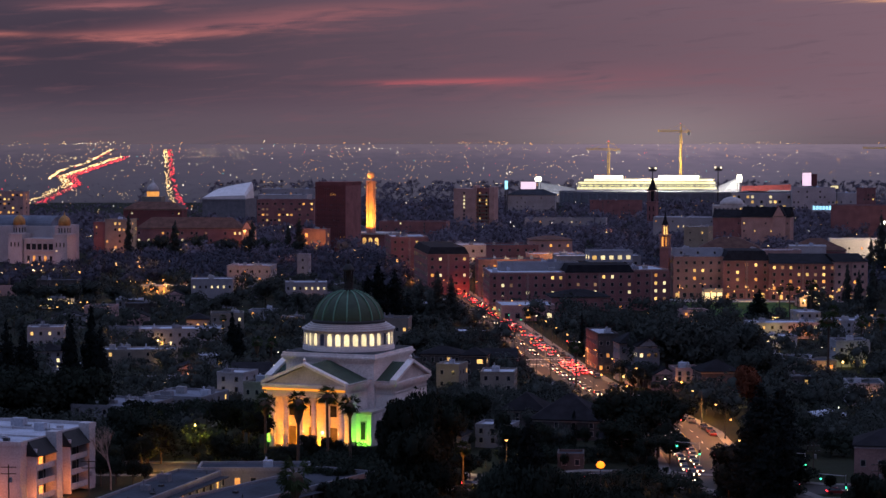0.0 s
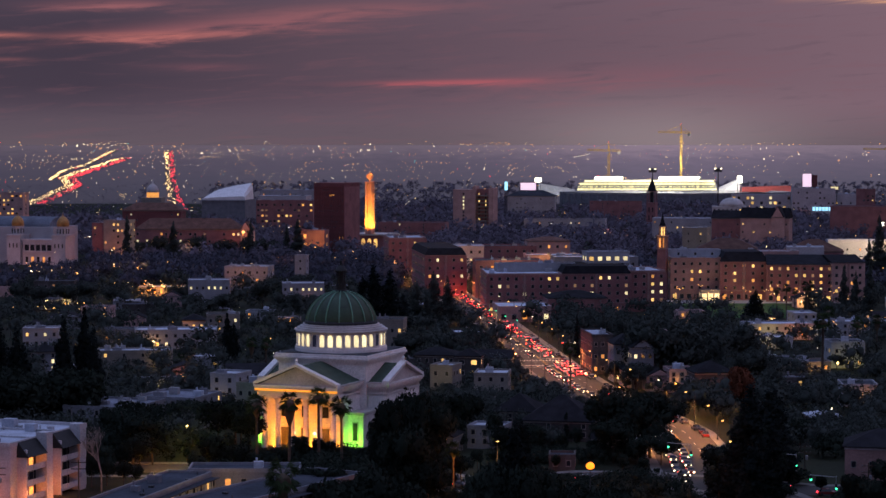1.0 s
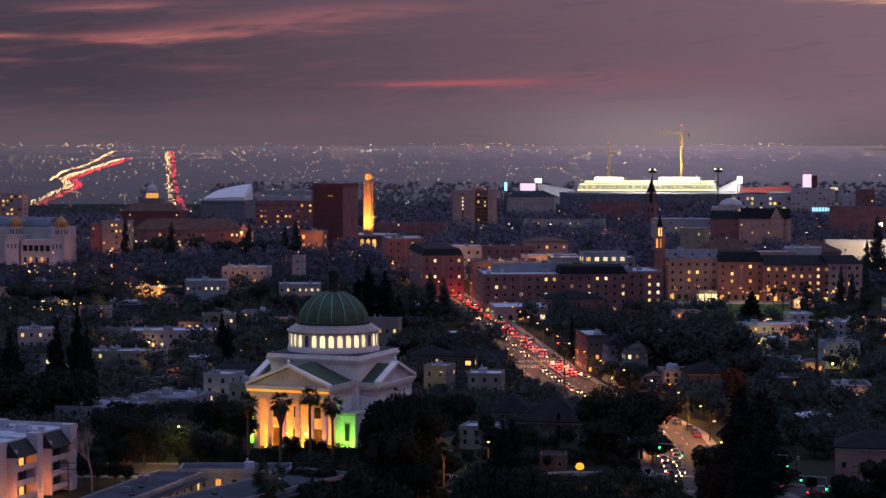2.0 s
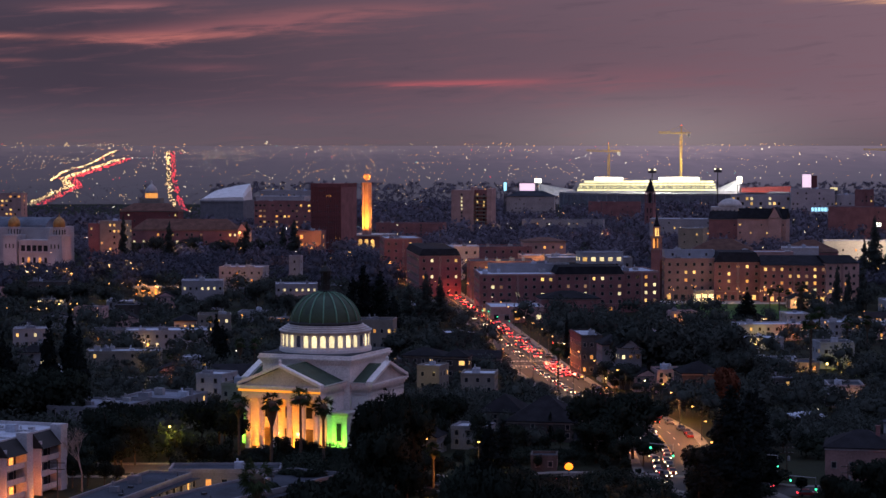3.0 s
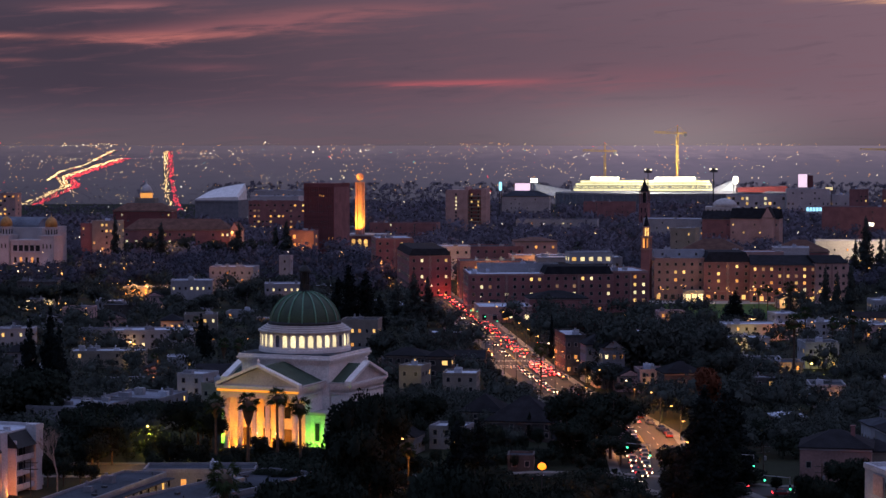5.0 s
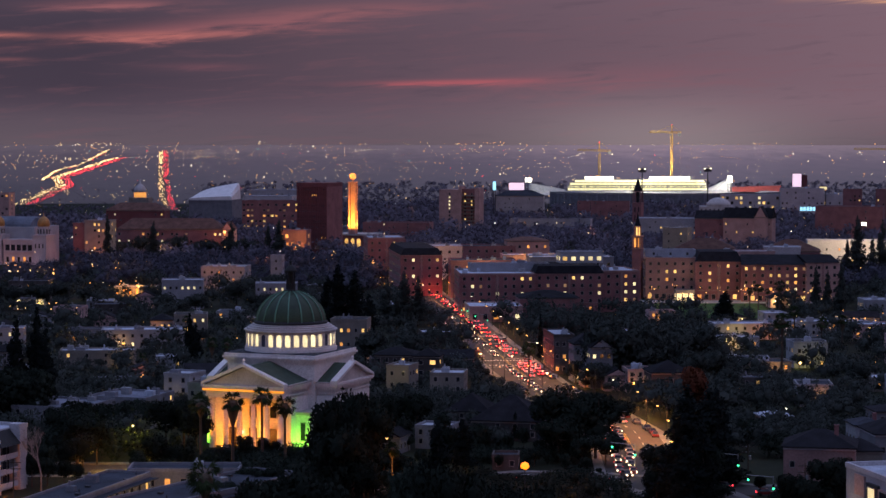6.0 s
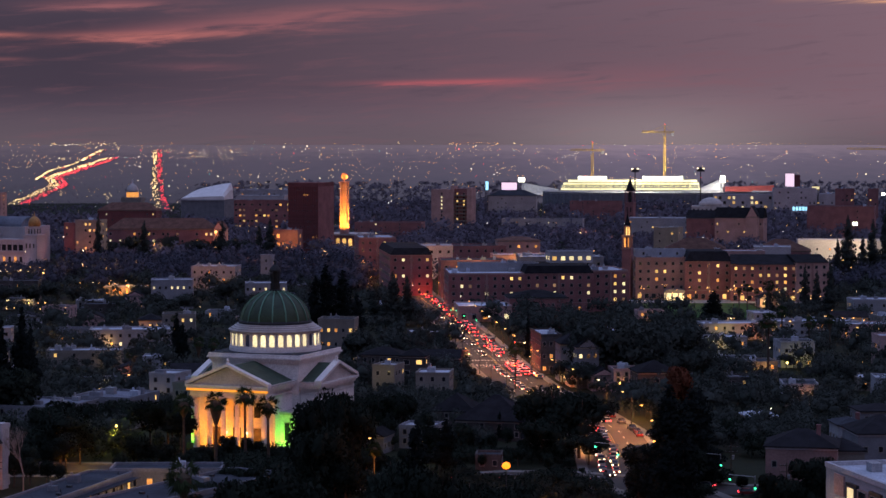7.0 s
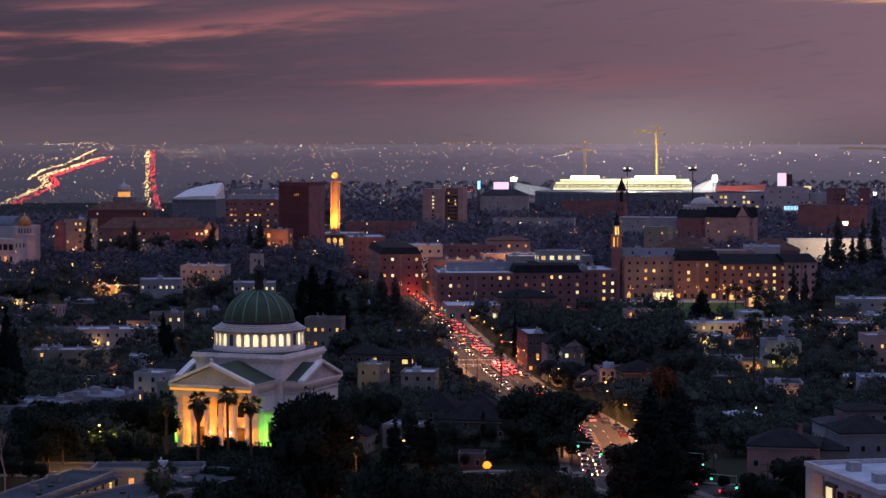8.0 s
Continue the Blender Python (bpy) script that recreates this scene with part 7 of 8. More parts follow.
# big dark trees round the church
for x, y, h, w in ((-11.52, 532, 18.07, 0.72), (-7.83, 542, 19.96, 0.7), (-2.25, 545, 18.77, 0.85), (-9.83, 515, 17.72, 0.9), (-5.15, 512, 16.76, 1), (-12.32, 508, 13.32, 0.95), (-7.55, 496, 12.37, 1.1), (-1.82, 505, 11.11, 1), (2.35, 570, 16.75, 0.8), (8.17, 566, 17.21, 0.8), (0.14, 530, 15.16, 0.8), (5.06, 545, 13.27, 0.7), (-15.05, 503, 10.09, 0.8), (-14.71, 528, 15, 0.5), (-11.58, 522, 19.6, 0.55)):
    broad(x, y, h, w)
for x, y, h, w in ((-48.34, 545, 17.5, 0.8), (-54.25, 548, 17.85, 0.85), (-60.83, 550, 17.62, 0.85), (-67.46, 552, 17.1, 0.9), (-74.08, 538, 18.74, 0.85), (-77.77, 530, 18.31, 0.8), (-68, 505, 15.04, 0.9), (-70.82, 500, 13.76, 0.8), (-63.66, 532, 10.77, 0.9), (-55.9, 530, 12.14, 0.9), (-49.56, 528, 11.99, 0.8), (-66.29, 515, 15.71, 0.9), (-58.88, 520, 9.01, 0.8), (-44.97, 522, 11.43, 0.7)):
    broad(x, y, h, w)
for x, y, h, w in ((10, 510, 10.41, 0.7), (16.23, 520, 14.4, 0.8), (24.06, 530, 13.78, 0.8), (30.6, 525, 11.71, 0.8), (35.0, 540, 11.5, 0.7), (36.45, 512, 10.13, 0.9), (28.14, 505, 9.8, 0.8), (14.9, 545, 14.68, 0.75), (69.88, 520, 9.01, 0.75), (76.02, 540, 11.1, 0.8), (79.53, 545, 14.68, 0.9), (89.95, 540, 13.9, 0.8), (93.76, 530, 11.72, 0.8), (82.35, 510, 10.41, 0.8)):
    broad(x, y, h, w)
fir(19.55, 492, 19.06, 1.15, 0)
fir(33.5, 560, 12.5, 0.9, 1)
fir(68.1, 500, 15.05, 1.0, 0)
fir(76.86, 496, 25.48, 1.05, 0)
fir(75.25, 505, 20.27, 1.0, 1)
for x, y, h, w in ((45.92, 530, 23.8, 1), (51.68, 526, 21.79, 1), (42.38, 520, 17.09, 1), (53.27, 515, 13.71, 1.1), (47.68, 512, 12.78, 1), (47.86, 500, 9.87, 0.8), (50.42, 496, 7.87, 0.7), (42.91, 498, 10.8, 0.9), (47.2, 545, 17.36, 0.8), (50.2, 540, 20.19, 0.8)):
    broad(x, y, h, w)
tree(LAMPLIT_TREE, 85.03, 610, 19.74, 0.85)
tree(BARE, -71.93, 474, 20.13, 1.0)
broad(79.78, 600, 8.97, 0.9)
broad(80.99, 560, 13.55, 0.9)
# evergreens left of the church
for x, y, h, w, k in ((-119.2, 600, 31.4, 0.85, 1), (-115.6, 604, 29.2, 0.8, 1), (-111.9, 596, 26.0, 0.8, 1), (-101.9, 600, 32.6, 0.72, 1), (-96.6, 603, 35.2, 0.75, 0), (-93.4, 598, 30.5, 0.7, 1), (-72.7, 758, 21.6, 1.0, 0), (-69.6, 750, 18.8, 0.9, 1)):
    cyp(x, y, h, w, k)
for x, y, h, w in ((-9.5, 948, 20.2, 1.1), (-2.6, 955, 24.0, 1.0), (3.4, 960, 21.5, 0.9), (-5.4, 940, 15.5, 1.3), (-23.46, 800, 35.83, 0.9), (-17.4, 805, 33.47, 1), (-28.09, 815, 30.77, 0.9), (-13.66, 830, 23.41, 1), (-96.51, 1480, 27.77, 0.9), (-104.81, 1490, 23.58, 0.9), (-124.59, 1440, 27.76, 0.8), (-170.39, 1400, 29.26, 1), (-202.72, 1420, 32.88, 0.6)):
    fir(x, y, h, w)
# trees between the church and the avenue
for x, y, h, w in ((3.13, 760, 16.6, 1), (10.28, 740, 14.12, 0.9), (14.46, 720, 12.24, 0.9), (19.64, 700, 9.47, 0.9), (24.34, 685, 6.78, 0.8), (16.81, 680, 9.44, 0.9), (8.12, 770, 15.34, 0.9), (11.94, 800, 14.19, 0.7), (27.16, 655, 6.34, 0.8), (31.49, 640, 5.76, 0.8), (-4.45, 720, 16.33, 0.9), (-9.58, 760, 17.58, 1.1)):
    broad(x, y, h, w)
# oaks on the right of the avenue
for x, y, h, w in ((71.36, 700, 27.54, 1), (80.04, 705, 26.42, 1), (89.45, 715, 24.9, 1), (97.49, 720, 23.39, 1), (66.44, 715, 24.16, 0.8), (86.5, 704, 22.0, 1), (92.5, 682, 17.5, 0.9), (100.55, 690, 16.93, 1), (62.98, 800, 19.76, 0.8), (57.87, 815, 19.22, 0.8), (70.88, 820, 19.9, 0.9), (93.85, 800, 16.05, 0.9), (104.79, 805, 15.22, 0.9), (101.3, 660, 14.98, 0.9), (104.84, 640, 11.72, 0.9), (111.33, 630, 9.88, 0.9), (123.21, 650, 11.29, 1), (139.85, 700, 10.92, 1), (144.96, 690, 13.72, 1.1)):
    broad(x, y, h, w)
cyp(134.6, 935, 17.4, 2.0, 1)
fir(49.37, 780, 20.51, 0.35, 1)
for x, y, h, k in ((157.82, 1000, 15.28, 1), (167.33, 1000, 16.57, 2), (167.85, 1040, 10.73, 1), (160.83, 1050, 10.59, 0), (145.76, 820, 18.84, 1), (152.51, 800, 16.25, 2), (162.7, 815, 16.07, 0), (122.73, 700, 25.37, 1), (41.93, 690, 17.28, 2), (-60.98, 720, 16.33, 0), (-56.73, 725, 15.5, 2), (-86.47, 740, 9.73, 2), (-109.91, 800, 11.09, 1), (-175.66, 900, 9.2, 1), (-86.04, 860, 12.43, 1), (125.19, 860, 5.78, 2)):
    palm(x, y, h, k)
for x, y, h, w in ((169, 1010, 14.61, 0.9), (184.04, 1000, 24.29, 0.7), (193.66, 990, 26.9, 0.7), (191.07, 1010, 21.11, 0.8), (255.4, 1283, 36.6, 0.75), (271.8, 1290, 33.8, 0.75), (281.0, 1300, 40.0, 0.75), (248.0, 1275, 24.0, 0.8), (263.5, 1280, 25.0, 0.8)):
    fir(x, y, h, w)
# kerb trees along the left of the avenue
for i in range(26):
    x, y, dx, dy = along(AVENUE, 225 + 17 * i)
    broad(x - 14.5 + TRQ.uniform(-1.5, 1.5), y, land(y) + (TRQ.uniform(3.2, 5.0) if i < 12 else TRQ.uniform(4.5, 7.0)), TRQ.uniform(0.9, 1.2))
    if i % 3 == 1 and i > 9:
        broad(x + 14.0, y + 6, land(y) + TRQ.uniform(5, 8), 0.8)

# dark street and garden trees that hide the low walls of the west side
for x, y, h, w in ((-111.45, 560, 25.14, 1.3), (-106.45, 555, 23.49, 1.3), (-103.07, 560, 17.9, 1.2), (-98.16, 565, 15.86, 1.1), (-91.52, 560, 25.14, 0.9), (-50.62, 498, 15.32, 0.9), (-45.66, 500, 13.11, 1), (-75.22, 495, 13.8, 1), (-40.99, 506, 9.66, 1), (-53.19, 492, 11.66, 0.9), (-47.72, 488, 11.22, 0.9), (-70.94, 515, 19.72, 1), (-45.81, 540, 17.11, 1), (-50.65, 555, 17.03, 1)):
    broad(x, y, h, w)
for x, y, h, w in ((-115.09, 1020, 12.11, 1.2), (-101.16, 1025, 10.97, 1.2), (-107.47, 1010, 9.41, 1.2), (-68.53, 1010, 12.79, 1.2), (-58.44, 1015, 11.4, 1.2), (-67.55, 1100, 16.25, 1.2), (-73.87, 1110, 15.08, 1.2), (-191.77, 1060, 12.64, 1.4), (-181.73, 1065, 12.86, 1.3), (-204.57, 1070, 14.19, 1.3), (-173.18, 1080, 14.11, 1.3), (-159.95, 1075, 11.66, 1.3), (-87.14, 1080, 14.11, 1.3), (-127.38, 1080, 11.89, 1.1)):
    broad(x, y, h, w)
for x, y, h, w in ((95.23, 452, 17.38, 0.9), (100.56, 455, 15.77, 1), (89.77, 448, 13.3, 0.8), (-11.4, 470, 12.12, 1.1), (-2.92, 472, 13.05, 1.1), (-7.13, 468, 11.45, 1.1), (1.94, 470, 11.39, 0.9), (105.26, 500, 14.41, 1)):
    broad(x, y, h, w)
for x, y, h, w in ((-75.07, 480, 13.37, 0.9), (-72.02, 482, 12.46, 0.9), (-68.01, 480, 12.13, 0.9), (-65.8, 482, 11.21, 0.7), (-1.75, 484, 13.43, 1.1), (2, 484, 14.31, 1.1), (6, 484, 12.8, 0.9)):
    broad(x, y, h, w)
for x, y, h, w in ((-27.17, 470, 12.12, 1.1), (-22.23, 468, 12.66, 1.2), (-29.64, 452, 11.98, 0.9), (-24.28, 450, 11.82, 1), (-18.56, 452, 12.45, 1.1), (-30.85, 436, 11.97, 0.7), (-29.07, 492, 10.64, 0.9), (-36.05, 492, 10.13, 0.8), (86.68, 450, 13.93, 0.8), (83.22, 470, 10.17, 0.9)):
    broad(x, y, h, w)
for x, y, h, w in ((62.6, 470, 17.85, 0.9), (68.92, 476, 21.97, 0.9), (60.09, 460, 13.13, 0.8), (65.08, 466, 18.04, 0.9), (70.5, 460, 18.13, 0.8), (66.5, 462, 15.95, 1)):
    broad(x, y, h, w)
fir(73.26, 482, 26.83, 1.3)
fir(64.5, 415, 27.5, 1.0, 1)
fir(61.5, 420, 25.0, 1.0, 0)
fir(65.6, 455, 30.8, 1.15, 0)
broad(-8.6, 452, 29.6, 0.55)
broad(-3.6, 456, 32.4, 0.5)
broad(-1.0, 458, 30.0, 0.48)
broad(-6.0, 448, 25.5, 0.65)
broad(-11.5, 446, 16.5, 0.8)
broad(-6.5, 445, 17.5, 0.8)
broad(-1.0, 447, 18.0, 0.8)
palm(4.3, 467, 16.8, 2)
# dark crowns below the camera
fir(14.4, 372, 33.4, 1.0, 1)
broad(16.8, 368, 29.0, 0.55)
broad(11.6, 374, 29.5, 0.55)
broad(-10.0, 374, 27.0, 0.8)
broad(-16.5, 370, 26.0, 0.7)
broad(-4.5, 372, 25.2, 0.7)
broad(23.0, 378, 24.3, 0.85)
broad(30.5, 376, 23.6, 0.8)
for x, y, h, w in ((-31.99, 519, 12.38, 0.8), (-27.63, 520, 11.7, 0.8), (-37.94, 518, 9.55, 0.8), (-24.63, 519, 11.03, 0.8)):
    broad(x, y, h, w)


# ---- yard and street trees of the neighbourhood ----
def yard_trees():
    q = random.Random(8)
    for x, y, rot, w, top in YARDS:
        if y > 1000 or y < 500:
            continue
        r = radians(rot)
        for k in (-0.45, 0.15, 0.6) if w > 15 else (-0.5, 0.45):
            a, b = w * (k + q.uniform(-.1, .1)), -q.uniform(3.5, 6.0)
            tx, ty = x + math.cos(r) * a - math.sin(r) * b, y + math.sin(r) * a + math.cos(r) * b
            if off_road(tx, ty):
                broad(tx, ty, land(ty) + max(3.5, (top - land(ty)) * q.uniform(0.45, 0.75)), q.uniform(0.9, 1.2))


yard_trees()


def porch_lamps():
    """Warm lamps over the doors of some houses, each with its glass and bracket."""
    q = random.Random(52)
    spots = [h for h in YARDS if 590 < h[1] < 1100]
    for x, y, rot, w, top in q.sample(spots, 24):
        r, a = radians(rot), w * q.uniform(-0.4, 0.4)
        px, py = x + math.cos(r) * a + math.sin(r) * 0.9, y + math.sin(r) * a - math.cos(r) * 0.9
        z = min(land(y) + 3.0, top - 0.6)
        ob = thing("porch_lamp", "small glowing porch lamp on a house wall", "lamp", px, py, z, rot, "porch lamps")
        part("bracket", tube(B(), (0, 0.9, 0.1), (0, 0, 0.25), 0.04), M_POLE, ob)
        part("globe", lathe(B(), [(0.0, -0.28), (0.22, -0.12), (0.28, 0.05), (0.18, 0.24), (0.0, 0.3)], 10, smooth=True), q.choice((L_BULB, L_BULB, L_BULB_W)), ob, "glowing glass globe")
        lamp("porch_light", "POINT", Matrix.Translation((px + math.sin(r) * 0.5, py - 0.6, z - 0.2)), q.choice((350, 600, 1000)), q.choice((SODIUM, (1.0, 0.34, 0.06), (1.0, 0.62, 0.2))), 0.25)


porch_lamps()


def grove(name, label, spots, per, size, m, lean=1.1):
    """Trees too many to count, joined: crowns of leaf sprays over short trunks."""
    g = np.random.default_rng(11)
    S = np.array(spots)
    hearts = []
    for k in range(3):
        t = k * 2.1 + S[:, 0]
        off = np.stack([np.cos(t), np.sin(t), np.sin(t * 1.7) * 0.5], 1) * S[:, 3:4] * 0.4
        hearts.append(np.concatenate([S[:, :3] + off, S[:, 3:4] * 0.31, S[:, 3:4] * 0.31, S[:, 4:5] * 0.31], 1))
    hearts = np.concatenate(hearts)
    C = np.repeat(S, per, axis=0)
    n = len(C)
    d = g.normal(size=(n, 3))
    d /= np.linalg.norm(d, axis=1)[:, None]
    # three bulges a crown
    lobe = g.integers(0, 3, n)[:, None] * 2.1 + C[:, :1]
    off = np.concatenate([np.cos(lobe), np.sin(lobe), np.sin(lobe * 1.7) * 0.5], 1) * C[:, 3:4] * 0.4
    c = C[:, :3] + off + d * np.stack([C[:, 3], C[:, 3], C[:, 4]], 1) * 0.72 * (g.uniform(0.4, 1.08, n) ** 0.6)[:, None]
    tv, tf = [], []
    for x, y, z, r, h in spots:
        k = len(tv)
        g0 = land(y) - 0.3
        tv += [(x - 0.2, y - 0.2, g0), (x + 0.2, y - 0.2, g0), (x, y + 0.25, g0), (x, y, z)]
        tf += [(k, k + 1, k + 3), (k + 1, k + 2, k + 3), (k + 2, k, k + 3)]
    ob = crown_mesh(name, c, C[:, 3:4] * size, d, hearts, 0.0, g, m, (tv, tf), lean)
    return tagged(ob, label, "trees", kind="stuff")


def near_trees():
    """Dense dark gardens round the church and below the camera."""
    q = random.Random(45)
    spots = []

    def fill(n, y0, y1, low, high, x0, x1, r):
        made = 0
        for _ in range(n * 12):
            if made >= n:
                break
            y, x = q.uniform(y0, y1), q.uniform(x0, x1)
            if not clear(x, y, r) or not off_road(x, y):
                continue
            h = q.uniform(low, high)
            spots.append((x, y, land(y) + h * 0.55, h * q.uniform(0.42, 0.6), h * 0.5))
            FOOT.append((x - 1.3, x + 1.3, y - 1.3, y + 1.3))
            made += 1
    fill(80, 525, 650, 5.0, 8.0, 2, 36, 0.5)
    fill(24, 525, 620, 3.0, 4.2, 36, 50, 0.5)        # between the church and the avenue
    fill(45, 590, 660, 6.0, 10.0, -60, 0, 0.5)       # behind the church
    fill(110, 525, 660, 5.0, 9.0, 76, 160, 0.5)      # right of the avenue
    fill(90, 500, 560, 6.0, 11.0, -125, -50, 0.5)    # left of the church
    fill(60, 560, 680, 6.0, 11.0, -155, -62, 0.5)
    fill(40, 516, 524, 3.0, 4.5, 14, 58, 0.0)        # hedges on the far side of the boulevard
    fill(40, 516, 526, 3.0, 5.0, -60, 0, 0.0)
    fill(34, 478, 488, 3.0, 4.6, 14, 60, 0.0)        # gardens on the near side
    fill(34, 474, 490, 5.0, 7.5, -30, 5, 0.0)
    fill(26, 474, 486, 3.0, 5.0, 100, 130, 0.0)
    fill(60, 446, 478, 3.0, 5.5, -26, 58, 0.5)
    fill(30, 440, 470, 3.0, 5.5, 84, 116, 0.5)
    fill(16, 444, 457, 4.0, 7.0, 92, 114, 0.0)
    grove("garden_trees", "dense dark garden trees and hedges", [c for c in spots if c[1] < 530], 600, 0.085, M_LEAF)
    grove("garden_trees", "dense garden trees in the blocks beyond, paled by distance", [c for c in spots if c[1] >= 530], 600, 0.085, M_YARDLEAF)


near_trees()


def neighbourhood_trees():
    q = random.Random(5)
    spots = []
    for _ in range(16000):
        if len(spots) >= 900:
            break
        y = q.uniform(590, 1230)
        x = q.uniform(-0.225, 0.25) * y
        if not clear(x, y, 1.5) or not off_road(x, y):
            continue
        h = q.uniform(5.0, 9.0) if q.random() < 0.7 else q.uniform(9, 13)
        if 0.045 < x / y < 0.10 and y < 740:
            h = min(h, 4.2)
        r = h * q.uniform(0.38, 0.55)
        spots.append((x, y, land(y) + h * 0.58, r, h * 0.46))
        FOOT.append((x - 1.6, x + 1.6, y - 1.6, y + 1.6))
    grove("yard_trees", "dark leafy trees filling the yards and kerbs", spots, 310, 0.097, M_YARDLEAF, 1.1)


neighbourhood_trees()


def far_woods():
    """Tree tops of the campus and the plain beyond, too many to count."""
    q = random.Random(31)
    cs = []
    for _ in range(9000):
        y = 1150 + 2300 * q.random() ** 1.2
        x = q.uniform(-0.24, 0.27) * y
        if not clear(x, y, 5.0) or not off_road(x, y):
            continue
        h = q.uniform(8, 15) if y < 2600 else q.uniform(5, 9)
        az = x / y
        if 1220 < y < 1440 and az < -0.160:
            h = min(h, 7.5)
        if y > 2150 and -0.215 < az < -0.138 or y > 1950 and -0.134 < az < -0.106:
            h *= 0.3 if y > 2600 else 0.4
        cs.append((x, y, land(y) + h * 0.55, h * q.uniform(0.35, 0.6), h * 0.5))
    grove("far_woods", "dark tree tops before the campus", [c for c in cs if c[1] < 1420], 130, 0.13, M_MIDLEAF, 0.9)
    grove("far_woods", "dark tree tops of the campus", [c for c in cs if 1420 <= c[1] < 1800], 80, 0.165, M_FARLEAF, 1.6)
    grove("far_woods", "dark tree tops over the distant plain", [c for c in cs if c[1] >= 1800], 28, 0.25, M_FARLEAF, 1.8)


far_woods()


# ---- cars, lamps and signals ----
def car(paint, name, label, size=1.0):
    ob = thing(name, label, "car", 0, -700, 0, 0, "cars on the streets")
    L, W = 4.5 * size, 1.8
    bm = hull(B(), [(-W / 2, -L / 2, 0.32), (W / 2, -L / 2, 0.32), (W / 2, L / 2, 0.32), (-W / 2, L / 2, 0.32)],
              [(-W / 2 + 0.06, -L / 2 + 0.1, 0.88), (W / 2 - 0.06, -L / 2 + 0.1, 0.88), (W / 2 - 0.06, L / 2 - 0.1, 0.92), (-W / 2 + 0.06, L / 2 - 0.1, 0.92)])
    bmesh.ops.bevel(bm, geom=bm.edges[:], offset=0.09, segments=2, affect="EDGES")
    part("body", bm, paint, ob)
    bm = hull(B(), [(-W / 2 + 0.1, -L * 0.20, 0.9), (W / 2 - 0.1, -L * 0.20, 0.9), (W / 2 - 0.1, L * 0.40, 0.92), (-W / 2 + 0.1, L * 0.40, 0.92)],
              [(-W / 2 + 0.32, -L * 0.05, 1.42), (W / 2 - 0.32, -L * 0.05, 1.42), (W / 2 - 0.32, L * 0.28, 1.42), (-W / 2 + 0.32, L * 0.28, 1.42)])
    g = part("glasshouse", bm, M_GLASS, ob)
    part("car_roof", box(B(), -W / 2 + 0.30, W / 2 - 0.30, -L * 0.05, L * 0.28, 1.42, 1.47), paint, g)
    for sx in (-1, 1):
        for sy in (-0.31, 0.31):
            bm = lathe(B(), [(0.0, -0.1), (0.2, -0.11), (0.32, -0.1), (0.33, 0.1), (0.2, 0.11), (0.0, 0.1)], 12)
            bmesh.ops.rotate(bm, verts=bm.verts[:], cent=(0, 0, 0), matrix=Matrix.Rotation(math.pi / 2, 3, "Y"))
            bmesh.ops.translate(bm, verts=bm.verts[:], vec=(sx * (W / 2 - 0.08), sy * L, 0.33))
            part("wheel", bm, M_TYRE, ob)
        bm = lathe(B(), [(0.0, -0.05), (0.15, -0.03), (0.15, 0.05)], 10)
        bmesh.ops.rotate(bm, verts=bm.verts[:], cent=(0, 0, 0), matrix=Matrix.Rotation(math.pi / 2, 3, "X"))
        bmesh.ops.translate(bm, verts=bm.verts[:], vec=(sx * 0.62, -L / 2 - 0.02, 0.66))
        part("headlight", bm, L_HEAD, ob, "lit round headlight")
        part("taillight", box(B(), sx * 0.64 - 0.23, sx * 0.64 + 0.23, L / 2 - 0.02, L / 2 + 0.04, 0.62, 0.90), L_TAIL, ob, "lit red taillight")
    return ob


CARS = [car(p, "car", "%s saloon car with lit lamps on the street" % n) for p, n in zip(CAR_PAINTS, ("white", "silver", "black", "dark grey", "red"))]
CQ = random.Random(14)
FRESH = list(CARS)
PARKED = {}


def put(proto, m):
    if proto in FRESH:
        FRESH.remove(proto)
        proto.matrix_basis = m
        return proto
    return copy_thing(proto, m)


def drive(line, s, off, away):
    """Cars point along -y: headlights face the camera unless they drive away."""
    x, y, dx, dy = along(line, s)
    yaw = math.degrees(math.atan2(-dx, dy)) + (180 if away else 0)
    return put(CQ.choice(CARS), pose(x + dy * off, y - dx * off, land(y) + 0.07, 0, 0, yaw))


def traffic():
    def lane(s0, s1, gap, off, away):
        s = s0
        while s < s1:
            drive(AVENUE, s, off + CQ.uniform(-0.6, 0.6), away)
            s += gap * CQ.uniform(0.8, 1.9)
    lane(122, 215, 6.2, -1.9, False)      # queue near the crossing
    lane(118, 205, 6.4, -4.9, False)
    lane(232, 292, 16, -2.4, False)
    lane(290, 385, 6.8, -2.3, False)      # long queue of headlights
    lane(430, 640, 22, -2.4, False)
    lane(352, 402, 6.6, 2.2, True)        # waiting at the lights, brakes on
    lane(356, 402, 6.6, 4.9, True)
    lane(428, 480, 12, 2.4, True)
    lane(520, 840, 13, 2.3, True)
    lane(540, 840, 15, 5.0, True)
    lane(345, 408, 5.6, 7.2, True)
    lane(440, 520, 9, 5.2, True)
    lane(150, 330, 40, 4.0, True)
    for s in range(190, 520, 7):          # parked along the kerb
        if CQ.random() < 0.4:
            drive_parked(s, 7.6, True)
        if CQ.random() < 0.2:
            drive_parked(s, -7.6, False)
    for s, o, a in ((330, 3.0, True), (338, 3.2, True), (352, -3.0, False), (366, 3.0, True), (392, 2.6, True), (415, -2.6, False), (318, 3.0, True), (426, 2.8, True)):
        drive(CROSS, s, o, a)


